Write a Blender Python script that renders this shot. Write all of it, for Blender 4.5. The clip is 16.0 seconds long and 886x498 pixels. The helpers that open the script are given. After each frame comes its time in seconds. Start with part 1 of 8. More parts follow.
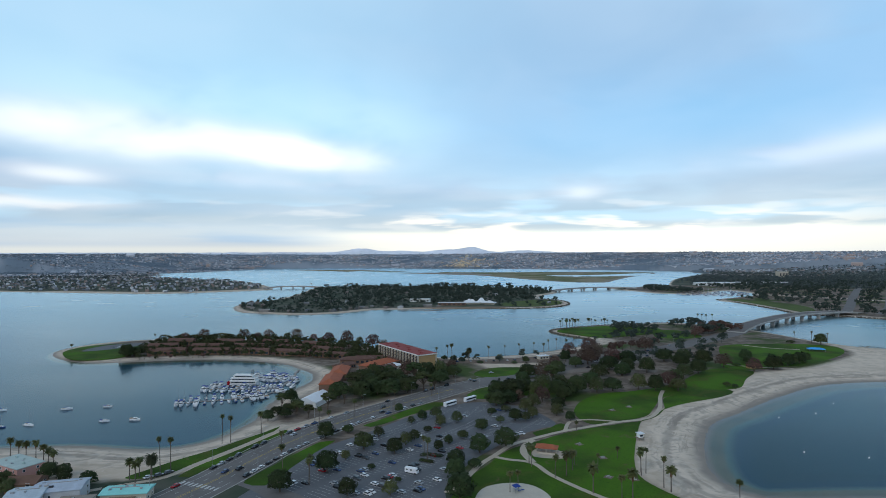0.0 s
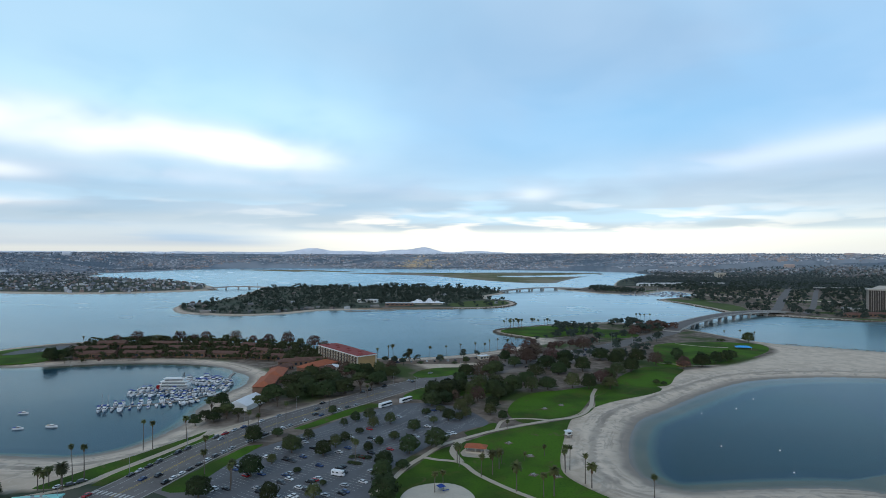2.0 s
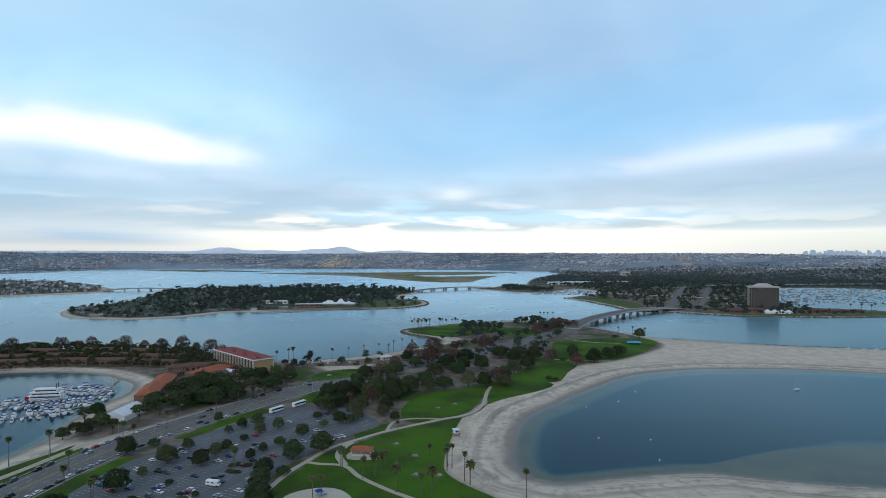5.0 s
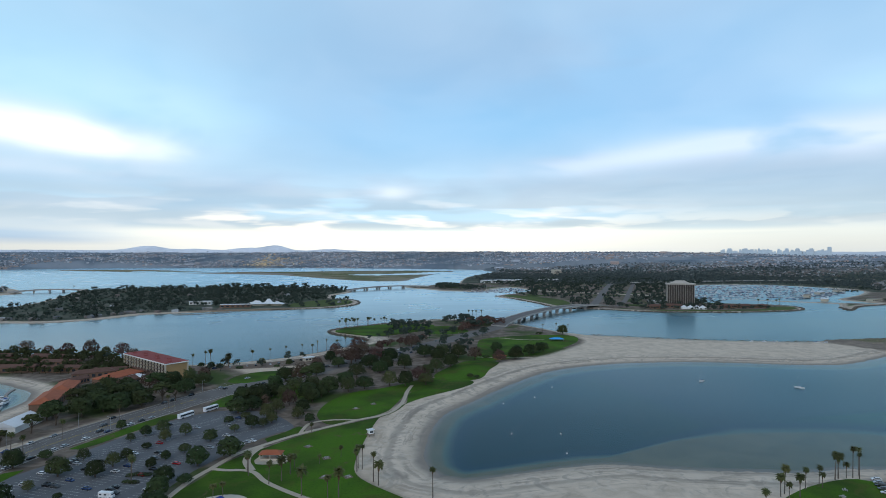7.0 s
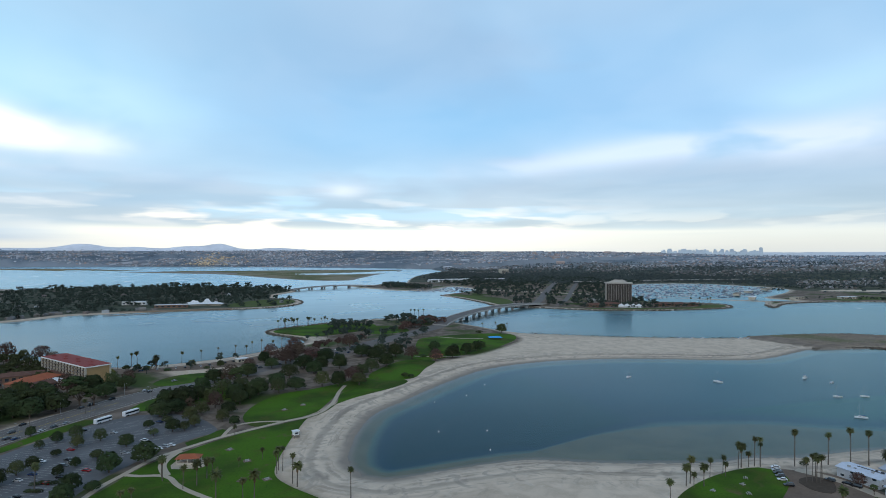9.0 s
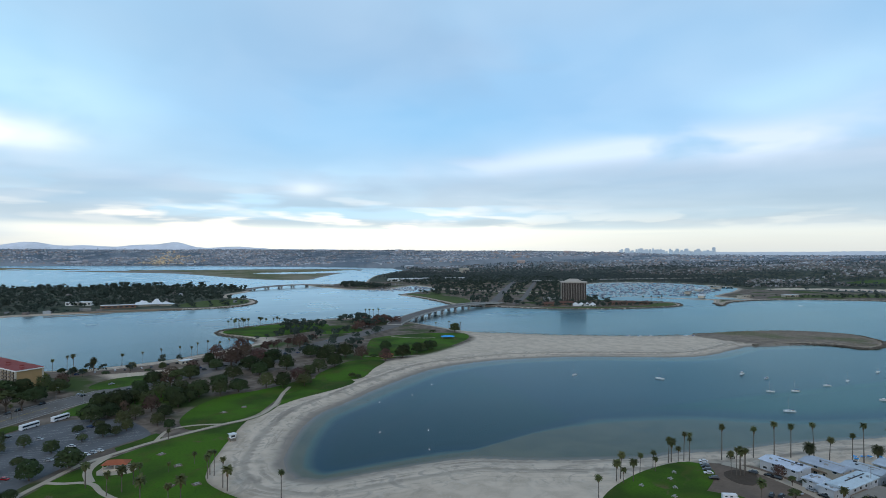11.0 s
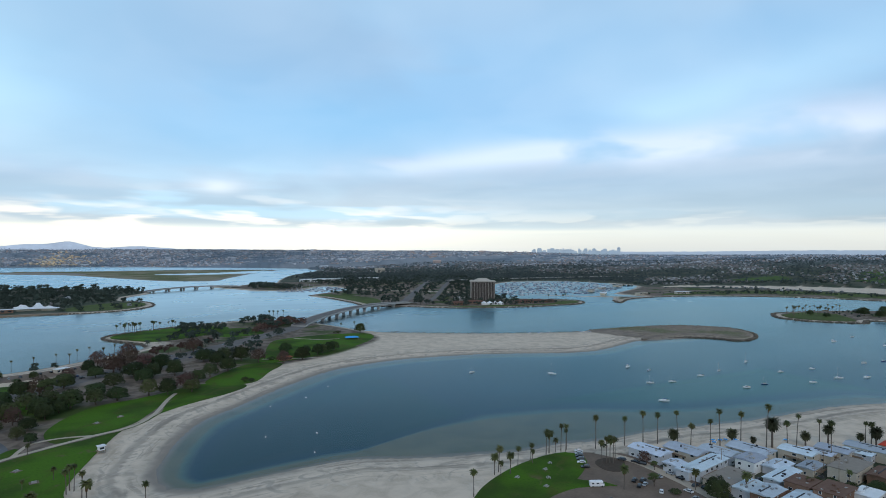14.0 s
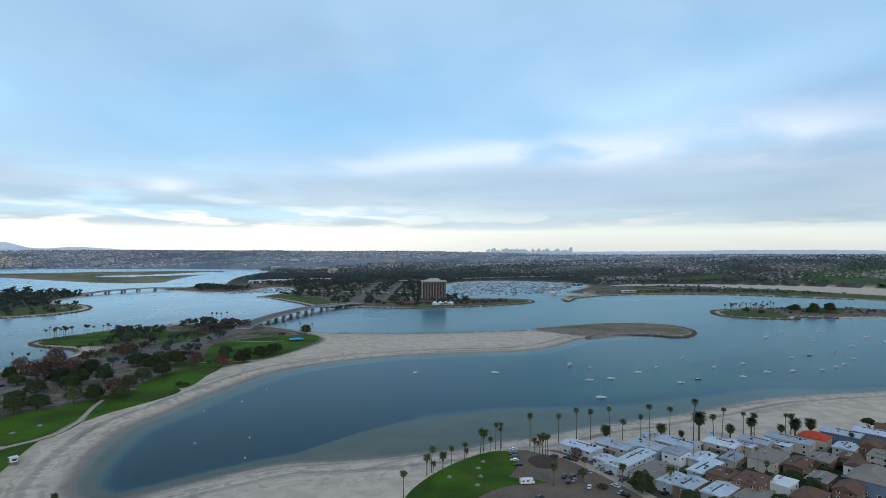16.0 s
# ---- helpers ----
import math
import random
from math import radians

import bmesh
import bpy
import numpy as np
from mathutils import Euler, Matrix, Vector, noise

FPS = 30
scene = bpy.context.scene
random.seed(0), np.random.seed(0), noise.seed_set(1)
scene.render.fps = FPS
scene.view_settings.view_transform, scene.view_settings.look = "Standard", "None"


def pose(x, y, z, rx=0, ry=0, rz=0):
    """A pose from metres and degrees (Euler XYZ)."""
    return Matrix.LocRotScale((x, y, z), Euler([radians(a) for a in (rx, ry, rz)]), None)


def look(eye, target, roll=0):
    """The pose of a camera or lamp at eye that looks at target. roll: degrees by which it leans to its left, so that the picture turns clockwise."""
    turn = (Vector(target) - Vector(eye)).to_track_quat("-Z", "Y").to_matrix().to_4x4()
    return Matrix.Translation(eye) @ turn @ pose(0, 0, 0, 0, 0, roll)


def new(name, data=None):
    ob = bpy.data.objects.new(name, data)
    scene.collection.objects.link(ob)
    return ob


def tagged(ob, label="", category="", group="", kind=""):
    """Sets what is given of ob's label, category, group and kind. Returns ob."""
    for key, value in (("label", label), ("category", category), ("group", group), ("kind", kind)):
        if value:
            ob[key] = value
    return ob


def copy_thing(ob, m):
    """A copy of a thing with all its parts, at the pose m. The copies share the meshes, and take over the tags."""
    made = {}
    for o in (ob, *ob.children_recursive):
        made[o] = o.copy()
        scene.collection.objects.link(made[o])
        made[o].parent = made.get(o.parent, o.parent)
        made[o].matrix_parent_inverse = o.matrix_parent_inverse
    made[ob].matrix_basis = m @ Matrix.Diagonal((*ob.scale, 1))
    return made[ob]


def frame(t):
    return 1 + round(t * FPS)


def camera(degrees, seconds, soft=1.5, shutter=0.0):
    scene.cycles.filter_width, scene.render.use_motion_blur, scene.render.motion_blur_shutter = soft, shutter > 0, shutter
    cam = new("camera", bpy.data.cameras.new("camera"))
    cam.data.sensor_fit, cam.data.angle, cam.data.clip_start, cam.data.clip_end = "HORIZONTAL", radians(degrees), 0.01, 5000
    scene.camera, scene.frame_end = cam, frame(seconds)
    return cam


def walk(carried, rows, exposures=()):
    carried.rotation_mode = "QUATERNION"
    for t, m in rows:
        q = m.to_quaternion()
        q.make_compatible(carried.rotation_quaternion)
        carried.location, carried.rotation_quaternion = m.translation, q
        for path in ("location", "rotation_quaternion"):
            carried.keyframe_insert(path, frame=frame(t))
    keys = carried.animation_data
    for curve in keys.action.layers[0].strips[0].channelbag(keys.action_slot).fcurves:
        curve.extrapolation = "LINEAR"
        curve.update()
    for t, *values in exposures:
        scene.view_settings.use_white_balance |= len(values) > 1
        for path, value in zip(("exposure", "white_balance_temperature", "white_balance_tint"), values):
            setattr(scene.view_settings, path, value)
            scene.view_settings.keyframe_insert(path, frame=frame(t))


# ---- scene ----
cam = camera(74.4, 16.0, soft=0.9)
PATH = [
    (0, (4.718, 0.073, 115.643), (4.531, 2.064, 115.656), -0.2),
    (0.5, (8.201, 0.381, 115.627), (8.043, 2.375, 115.639), -0.2),
    (1, (11.535, 0.63, 115.679), (11.415, 2.626, 115.692), -0.2),
    (1.5, (14.72, 0.883, 115.779), (14.641, 2.881, 115.793), -0.1),
    (2, (17.873, 1.079, 115.846), (17.843, 3.079, 115.86), 0.1),
    (2.5, (20.897, 1.286, 115.967), (20.921, 3.286, 115.98), 0.1),
    (3, (24.107, 1.157, 116.048), (24.179, 3.156, 116.062), 0.2),
    (5.5, (41.443, -0.993, 117.423), (41.727, 0.987, 117.434), 0.1),
    (6, (45.271, -1.508, 117.563), (45.605, 0.463, 117.573), 0.1),
    (6.5, (48.801, -2.267, 117.62), (49.19, -0.306, 117.63), 0.1),
    (7, (52.274, -2.851, 117.763), (52.721, -0.901, 117.771), 0.1),
    (7.5, (55.845, -3.565, 117.964), (56.34, -1.628, 117.971), 0.3),
    (8, (59.53, -4.943, 118.065), (60.064, -3.015, 118.071), 0.3),
    (8.5, (63.118, -6.594, 118.067), (63.689, -4.678, 118.073), 0.2),
    (9, (66.517, -8.23, 118.038), (67.124, -6.325, 118.044), 0.3),
    (11.5, (83.413, -13.88, 118.603), (84.169, -12.029, 118.607), 0.4),
    (12, (86.385, -15.525, 118.512), (87.178, -13.689, 118.517), 0.4),
    (12.5, (89.235, -17.388, 118.477), (90.069, -15.57, 118.482), 0.4),
    (13, (91.962, -18.904, 118.598), (92.844, -17.11, 118.603), 0.4),
    (13.5, (94.744, -20.396, 118.729), (95.674, -18.626, 118.734), 0.4),
    (14, (97.547, -21.821, 118.832), (98.52, -20.074, 118.837), 0.4),
    (14.5, (100.562, -23.194, 118.876), (101.57, -21.467, 118.882), 0.3),
    (15, (103.436, -24.52, 118.738), (104.481, -22.814, 118.745), 0.3),
    (15.5, (106.516, -25.55, 118.603), (107.593, -23.865, 118.61), 0.3),
    (16, (109.618, -26.627, 118.471), (110.718, -24.957, 118.478), 0.3),
]
walk(cam, [(t, look(eye, target, roll)) for t, eye, target, roll in PATH])

# ---- world, sun, exposure ----
world = bpy.data.worlds.new("overcast_sky")
scene.world = world
world.use_nodes = True
WN, WL = world.node_tree.nodes, world.node_tree.links
WN.clear()


def wmath(op, a, b=0.0, clamp=False):
    n = WN.new("ShaderNodeMath")
    n.operation, n.use_clamp = op, clamp
    for i, v in enumerate((a, b)):
        if isinstance(v, (int, float)):
            n.inputs[i].default_value = v
        else:
            WL.new(v, n.inputs[i])
    return n.outputs[0]


def wmix(fac, a, b):
    n = WN.new("ShaderNodeMix")
    n.data_type = "RGBA"
    for i, v in ((0, fac), (6, a), (7, b)):
        if isinstance(v, (int, float)):
            n.inputs[i].default_value = v
        elif isinstance(v, tuple):
            n.inputs[i].default_value = (*v, 1)
        else:
            WL.new(v, n.inputs[i])
    return n.outputs[2]


def wramp(fac, *stops):
    n = WN.new("ShaderNodeValToRGB")
    n.color_ramp.interpolation = "EASE"
    el = n.color_ramp.elements
    while len(el) < len(stops):
        el.new(0.5)
    for e, (p, c) in zip(el, stops):
        e.position, e.color = p, (*c, 1)
    WL.new(fac, n.inputs[0])
    return n.outputs[0]


SUN_EL, SUN_AZ = radians(38), radians(205)
sky = WN.new("ShaderNodeTexSky")
sky.sky_type, sky.sun_disc = "NISHITA", False
sky.sun_elevation, sky.sun_rotation = SUN_EL, SUN_AZ
coord = WN.new("ShaderNodeTexCoord")
xyz = WN.new("ShaderNodeSeparateXYZ")
WL.new(coord.outputs["Generated"], xyz.inputs[0])
AZ = wmath("MULTIPLY", wmath("ARCTAN2", xyz.outputs[0], xyz.outputs[1]), 180 / math.pi)
EL = wmath("MULTIPLY", wmath("ARCSINE", xyz.outputs[2]), 180 / math.pi)


def wnoise(sx, sy, scale, detail=4.0, rough=0.5, off=0.0, warp=0.0):
    c = WN.new("ShaderNodeCombineXYZ")
    WL.new(wmath("ADD", wmath("MULTIPLY", AZ, sx), off), c.inputs[0])
    WL.new(wmath("MULTIPLY", EL, sy), c.inputs[1])
    n = WN.new("ShaderNodeTexNoise")
    n.inputs["Scale"].default_value, n.inputs["Detail"].default_value, n.inputs["Roughness"].default_value = scale, detail, rough
    n.inputs["Distortion"].default_value = warp
    WL.new(c.outputs[0], n.inputs["Vector"])
    return n.outputs["Fac"]


def wlump(az, el, wa, we, lean=0.0):
    """A soft lump of cloud, 1 at its middle."""
    da = wmath("SUBTRACT", AZ, az)
    de = wmath("SUBTRACT", wmath("SUBTRACT", EL, el), wmath("MULTIPLY", da, lean))
    da, de = wmath("DIVIDE", da, wa), wmath("DIVIDE", de, we)
    r2 = wmath("ADD", wmath("MULTIPLY", da, da), wmath("MULTIPLY", de, de))
    return wmath("POWER", 2.718, wmath("MULTIPLY", r2, -1.0))


def wstep(v, lo, hi):
    n = WN.new("ShaderNodeMapRange")
    n.interpolation_type = "SMOOTHSTEP"
    n.inputs[1].default_value, n.inputs[2].default_value = lo, hi
    WL.new(v, n.inputs[0])
    return n.outputs[0]


LEL = wmath("MULTIPLY", wmath("LOGARITHM", wmath("ADD", wmath("MAXIMUM", EL, 0.0), 2.5), 2.718), 9.0)


def wcloud(sx, sy, detail, rough, off, warp):
    """Cloud whose layers lie closer towards the horizon."""
    c = WN.new("ShaderNodeCombineXYZ")
    WL.new(wmath("ADD", wmath("MULTIPLY", AZ, sx), off), c.inputs[0])
    WL.new(wmath("MULTIPLY", LEL, sy), c.inputs[1])
    n = WN.new("ShaderNodeTexNoise")
    n.inputs["Scale"].default_value, n.inputs["Detail"].default_value, n.inputs["Roughness"].default_value, n.inputs["Distortion"].default_value = 1.0, detail, rough, warp
    WL.new(c.outputs[0], n.inputs["Vector"])
    return n.outputs["Fac"]


soft = wcloud(0.03, 0.11, 3.0, 0.5, 3.1, 0.2)
cover = wramp(wmath("DIVIDE", EL, 60.0), (0.0, (0.98, 0.95, 0.86)), (0.028, (0.95, 0.93, 0.86)), (0.039, (0.47, 0.58, 0.70)), (0.083, (0.40, 0.55, 0.71)), (0.135, (0.37, 0.56, 0.76)),
              (0.20, (0.27, 0.52, 0.79)), (0.30, (0.30, 0.56, 0.82)), (0.40, (0.38, 0.60, 0.81)), (0.62, (0.22, 0.34, 0.46)), (1.0, (0.17, 0.25, 0.33)))
high = wstep(EL, 32, 18)
cloud = wmix(wmath("MULTIPLY", wmath("MULTIPLY", wstep(soft, 0.46, 0.64), 0.55), high), cover, (0.50, 0.72, 0.90))
dim = wcloud(0.026, 0.16, 4.0, 0.5, 11.3, 0.3)
cloud = wmix(wmath("MULTIPLY", wmath("MULTIPLY", wstep(dim, 0.45, 0.62), 0.65), high), cloud, (0.29, 0.45, 0.63))
cloud = wmix(wmath("MULTIPLY", wlump(-34, 21, 30, 9), 0.85), cloud, (0.50, 0.80, 1.0))
cloud = wmix(wmath("MULTIPLY", wlump(-20, 13, 15, 4.5), 0.75), cloud, (0.43, 0.79, 1.0))
blue = wmath("ADD", wlump(10, 11.8, 20, 4.0, 0.02), wmath("MULTIPLY", wlump(36, 14.5, 18, 3.4, 0.06), 0.75))
gust = wcloud(0.04, 0.16, 3.0, 0.45, 23.0, 0.4)
cloud = wmix(wmath("MULTIPLY", wmath("MULTIPLY", blue, wstep(gust, 0.28, 0.60)), 0.9), cloud, (0.225, 0.51, 0.79))
# the grey bank of cloud that rings the horizon, with a soft streaked top edge
edge = WN.new("ShaderNodeValToRGB")
edge.color_ramp.interpolation = "B_SPLINE"
for e in [edge.color_ramp.elements.new(0.5) for _ in range(9)]:
    pass
TOPS = [(-60, 9.4), (-42, 9.0), (-30, 8.3), (-20, 7.4), (-10, 6.6), (2, 7.0), (14, 7.2), (26, 8.2), (38, 9.2), (49, 8.8), (66, 10.2)]
for e, (a, h) in zip(edge.color_ramp.elements, TOPS):
    e.position, e.color = (a + 60) / 140, (h / 16, h / 16, h / 16, 1)
WL.new(wmath("DIVIDE", wmath("ADD", AZ, 60.0), 140.0), edge.inputs[0])
puff = wnoise(0.055, 0.10, 1.0, 3.0, 0.5, 9.1, 0.3)
puff2 = wnoise(0.12, 0.28, 1.0, 3.0, 0.45, 2.6, 0.3)
streak = wnoise(0.04, 0.42, 1.0, 3.0, 0.48, 6.7, 0.3)
over = wmath("SUBTRACT", wmath("MULTIPLY", edge.outputs[0], 16.0), EL)
over = wmath("ADD", over, wmath("MULTIPLY", wmath("SUBTRACT", puff, 0.5), 6.0))
over = wmath("ADD", over, wmath("MULTIPLY", wmath("SUBTRACT", puff2, 0.5), 6.0))
over = wmath("ADD", over, wmath("MULTIPLY", wmath("SUBTRACT", streak, 0.5), 3.5))
bank = wmath("MULTIPLY", wstep(over, -1.1, 2.2), wstep(EL, 1.9, 2.9))
roll = wnoise(0.05, 0.30, 1.0, 3.0, 0.48, 4.4, 0.4)
bank_col = wmix(wstep(roll, 0.38, 0.62), wmix(wstep(AZ, -15, 35), (0.20, 0.365, 0.59), (0.215, 0.315, 0.46)), wmix(wstep(AZ, -15, 35), (0.39, 0.485, 0.65), (0.37, 0.445, 0.57)))
cloud = wmix(wmath("MULTIPLY", bank, 0.95), cloud, bank_col)
# pale lavender shoulders where the bank's upper side catches the light
brow = wmath("ADD", wlump(39, 9.6, 8, 1.3, 0.07), wmath("ADD", wlump(50, 9.3, 6, 1.5, 0.05), wmath("MULTIPLY", wlump(63, 10.0, 9, 2.2), 1.1)))
brow = wmath("ADD", brow, wmath("ADD", wmath("MULTIPLY", wlump(27, 8.2, 9, 1.0, 0.1), 0.7), wmath("MULTIPLY", wlump(-22, 6.7, 16, 0.9), 0.55)))
cloud = wmix(wmath("MULTIPLY", wmath("MULTIPLY", brow, wstep(puff2, 0.30, 0.60)), 1.0), cloud, (0.74, 0.81, 0.95))
lane = wmath("MULTIPLY", wlump(53, 13.6, 15, 2.1, 0.20), wstep(puff, 0.25, 0.6))
cloud = wmix(wmath("MULTIPLY", lane, 0.75), cloud, (0.50, 0.79, 1.0))
under = wmath("ADD", wlump(54, 5.9, 14, 1.1, 0.03), wmath("MULTIPLY", wlump(30, 6.4, 8, 0.8, 0.05), 0.7))
cloud = wmix(wmath("MULTIPLY", under, 0.7), cloud, (0.27, 0.365, 0.50))
# gaps in the bank: pale blue slots and lit tops
south = wmath("MAXIMUM", wstep(AZ, 44, 20), 0.22)
slot = wmath("MULTIPLY", wmath("MULTIPLY", wstep(EL, 2.4, 3.2), wstep(EL, 7.0, 4.6)), wstep(wnoise(0.06, 0.46, 1.0, 3.0, 0.48, 8.2, 0.3), 0.50, 0.62))
cloud = wmix(wmath("MULTIPLY", wmath("MULTIPLY", slot, south), 0.75), cloud, (0.40, 0.70, 0.98))
tops = wmath("MULTIPLY", wmath("MULTIPLY", wstep(EL, 1.8, 2.6), wstep(EL, 6.4, 3.6)), wstep(wnoise(0.11, 0.60, 1.0, 3.0, 0.48, 3.3, 0.2), 0.52, 0.66))
cloud = wmix(wmath("MULTIPLY", wmath("MULTIPLY", tops, south), 0.55), cloud, (0.98, 0.93, 0.93))
bands = wmath("ADD", wmath("MULTIPLY", wlump(46, 5.9, 26, 1.6, -0.01), 1.15), wmath("ADD", wlump(-20, 5.2, 20, 0.8), wmath("ADD", wlump(-24, 3.1, 20, 0.6), wmath("MULTIPLY", wlump(66, 3.9, 16, 0.8), 0.8))))
cloud = wmix(wmath("MULTIPLY", wmath("MULTIPLY", bands, wstep(streak, 0.30, 0.56)), 0.75), cloud, (0.29, 0.41, 0.57))
# the bright break in the cloud, its halo and the small lit shreds under it
rag = wnoise(0.10, 0.22, 1.0, 3.0, 0.45, 5.5, 0.2)
halo = wmath("ADD", wlump(-32, 12.4, 16, 4.2), wmath("MULTIPLY", wlump(-13, 11.5, 7, 3.4), 0.6))
cloud = wmix(wmath("MULTIPLY", wmath("MULTIPLY", halo, wstep(rag, 0.15, 0.60)), 0.95), cloud, (0.62, 0.93, 1.04))
patch = wmath("ADD", wlump(-35, 10.3, 13, 2.3, -0.03), wmath("MULTIPLY", wlump(-18.5, 9.4, 8.5, 1.7, -0.06), 1.05))
patch = wmath("ADD", patch, wmath("MULTIPLY", wlump(-39.5, 6.5, 4.5, 0.8, -0.05), 0.8))
patch = wmath("ADD", patch, wmath("MULTIPLY", wlump(-41, 4.2, 8, 0.6), 0.75))
patch = wmath("ADD", patch, wmath("MULTIPLY", wlump(8.0, 5.7, 3.4, 0.9), 0.6))
ragged = wmath("MULTIPLY", patch, wmath("ADD", 0.0, wmath("MULTIPLY", rag, 2.1)))
cloud = wmix(wstep(ragged, -0.05, 1.5), cloud, wmix(wstep(ragged, 0.25, 0.8), (0.98, 0.90, 0.93), (1.25, 1.19, 1.13)))
low = wmath("MULTIPLY", wmath("MULTIPLY", wstep(EL, 4.2, 3.0), wstep(EL, 1.2, 2.2)), wstep(wnoise(0.12, 0.75, 1.0, 3.0, 0.5, 2.2, 0.2), 0.49, 0.60))
cloud = wmix(wmath("MULTIPLY", wmath("MULTIPLY", low, wmath("MAXIMUM", south, 0.5)), wmath("MULTIPLY", wstep(AZ, -30, -5), 0.85)), cloud, wmix(wstep(AZ, 18, 46), (1.1, 1.0, 0.93), (0.80, 0.80, 0.79)))
veil = wmath("MULTIPLY", wstep(EL, 3.6, 2.0), wstep(AZ, -8, -22))
cloud = wmix(wmath("MULTIPLY", veil, 0.85), cloud, wmix(wstep(EL, 0.9, 0.35), wmix(wstep(streak, 0.38, 0.60), (0.27, 0.48, 0.78), (0.52, 0.62, 0.76)), (0.80, 0.82, 0.80)))
glow = wmath("MULTIPLY", wstep(wmath("ADD", EL, wmath("MULTIPLY", wmath("SUBTRACT", streak, 0.5), 1.6)), 2.4, 1.6), wstep(AZ, -24, -6))
cloud = wmix(wmath("MULTIPLY", glow, 0.9), cloud, wmix(wstep(AZ, 18, 46), (1.16, 1.13, 1.05), (0.74, 0.77, 0.77)))
# fine mottling through all of it
fleck = wcloud(0.07, 0.26, 3.0, 0.5, 17.0, 0.4)
cloud = wmix(wmath("MULTIPLY", wstep(fleck, 0.36, 0.64), 0.10), wmix(0.09, cloud, (0.08, 0.17, 0.30)), (0.74, 0.86, 0.97))
back_sky = WN.new("ShaderNodeBackground")
back_cloud = WN.new("ShaderNodeBackground")
WL.new(sky.outputs[0], back_sky.inputs[0])
back_sky.inputs[1].default_value = 0.05
WL.new(cloud, back_cloud.inputs[0])
back_cloud.inputs[1].default_value = 0.86
add = WN.new("ShaderNodeAddShader")
WL.new(back_sky.outputs[0], add.inputs[0])
WL.new(back_cloud.outputs[0], add.inputs[1])
world_out = WN.new("ShaderNodeOutputWorld")
WL.new(add.outputs[0], world_out.inputs[0])

sun = new("sun", bpy.data.lights.new("sun", "SUN"))
sun.data.energy, sun.data.angle, sun.data.color = 0.5, radians(16), (1.0, 0.93, 0.84)
sun.matrix_world = look((0, 0, 0), (-math.sin(SUN_AZ) * math.cos(SUN_EL), -math.cos(SUN_AZ) * math.cos(SUN_EL), -math.sin(SUN_EL)))
scene.view_settings.exposure = 0.0

# ---- materials ----
def material(name, colour, rough=0.8, metal=0.0, vary=0.25, scale=0.5, fine=6.0, bump=0.0, random_by="", second=None, spec=0.3, spread=0.35):
    """A surface with two scales of variation. random_by: 'object' or 'island' shifts its brightness from piece to piece."""
    m = bpy.data.materials.new(name)
    m.use_nodes = True
    N, L = m.node_tree.nodes, m.node_tree.links
    b = N["Principled BSDF"]
    b.inputs["Roughness"].default_value, b.inputs["Metallic"].default_value = rough, metal
    b.inputs["Specular IOR Level"].default_value = spec
    c = N.new("ShaderNodeTexCoord")
    n1, n2 = N.new("ShaderNodeTexNoise"), N.new("ShaderNodeTexNoise")
    n1.inputs["Scale"].default_value, n1.inputs["Detail"].default_value = scale, 5
    n2.inputs["Scale"].default_value, n2.inputs["Detail"].default_value = scale * fine, 4
    for n in (n1, n2):
        L.new(c.outputs["Object"], n.inputs["Vector"])
    mix = N.new("ShaderNodeMix")
    mix.data_type = "RGBA"
    dark = second or tuple(v * (1 - vary) for v in colour)
    lite = tuple(min(1, v * (1 + vary)) for v in colour)
    mix.inputs[6].default_value, mix.inputs[7].default_value = (*dark, 1), (*lite, 1)
    avg = N.new("ShaderNodeMath")
    avg.operation = "MULTIPLY_ADD"
    L.new(n1.outputs["Fac"], avg.inputs[0])
    avg.inputs[1].default_value = 1.3
    sub = N.new("ShaderNodeMath")
    sub.operation = "MULTIPLY_ADD"
    L.new(n2.outputs["Fac"], sub.inputs[0])
    sub.inputs[1].default_value, sub.inputs[2].default_value = 0.9, -0.6
    L.new(sub.outputs[0], avg.inputs[2])
    avg.use_clamp = True
    L.new(avg.outputs[0], mix.inputs[0])
    out = mix.outputs[2]
    if random_by:
        src = N.new("ShaderNodeObjectInfo").outputs["Random"] if random_by == "object" else N.new("ShaderNodeNewGeometry").outputs["Random Per Island"]
        rng = N.new("ShaderNodeMapRange")
        rng.inputs[3].default_value, rng.inputs[4].default_value = 1 - spread, 1 + spread
        L.new(src, rng.inputs[0])
        hsv = N.new("ShaderNodeHueSaturation")
        L.new(rng.outputs[0], hsv.inputs["Value"])
        if random_by == "object":
            tone = N.new("ShaderNodeMath")
            tone.operation = "FRACT"
            much = N.new("ShaderNodeMath")
            much.operation = "MULTIPLY"
            much.inputs[1].default_value = 7.3
            L.new(src, much.inputs[0])
            L.new(much.outputs[0], tone.inputs[0])
            hue = N.new("ShaderNodeMapRange")
            hue.inputs[3].default_value, hue.inputs[4].default_value = 0.465, 0.515
            L.new(tone.outputs[0], hue.inputs[0])
            L.new(hue.outputs[0], hsv.inputs["Hue"])
        L.new(out, hsv.inputs["Color"])
        out = hsv.outputs[0]
    L.new(out, b.inputs["Base Color"])
    if bump:
        bp = N.new("ShaderNodeBump")
        bp.inputs["Strength"].default_value, bp.inputs["Distance"].default_value = 0.6, bump
        L.new(n2.outputs["Fac"], bp.inputs["Height"])
        L.new(bp.outputs[0], b.inputs["Normal"])
    return m


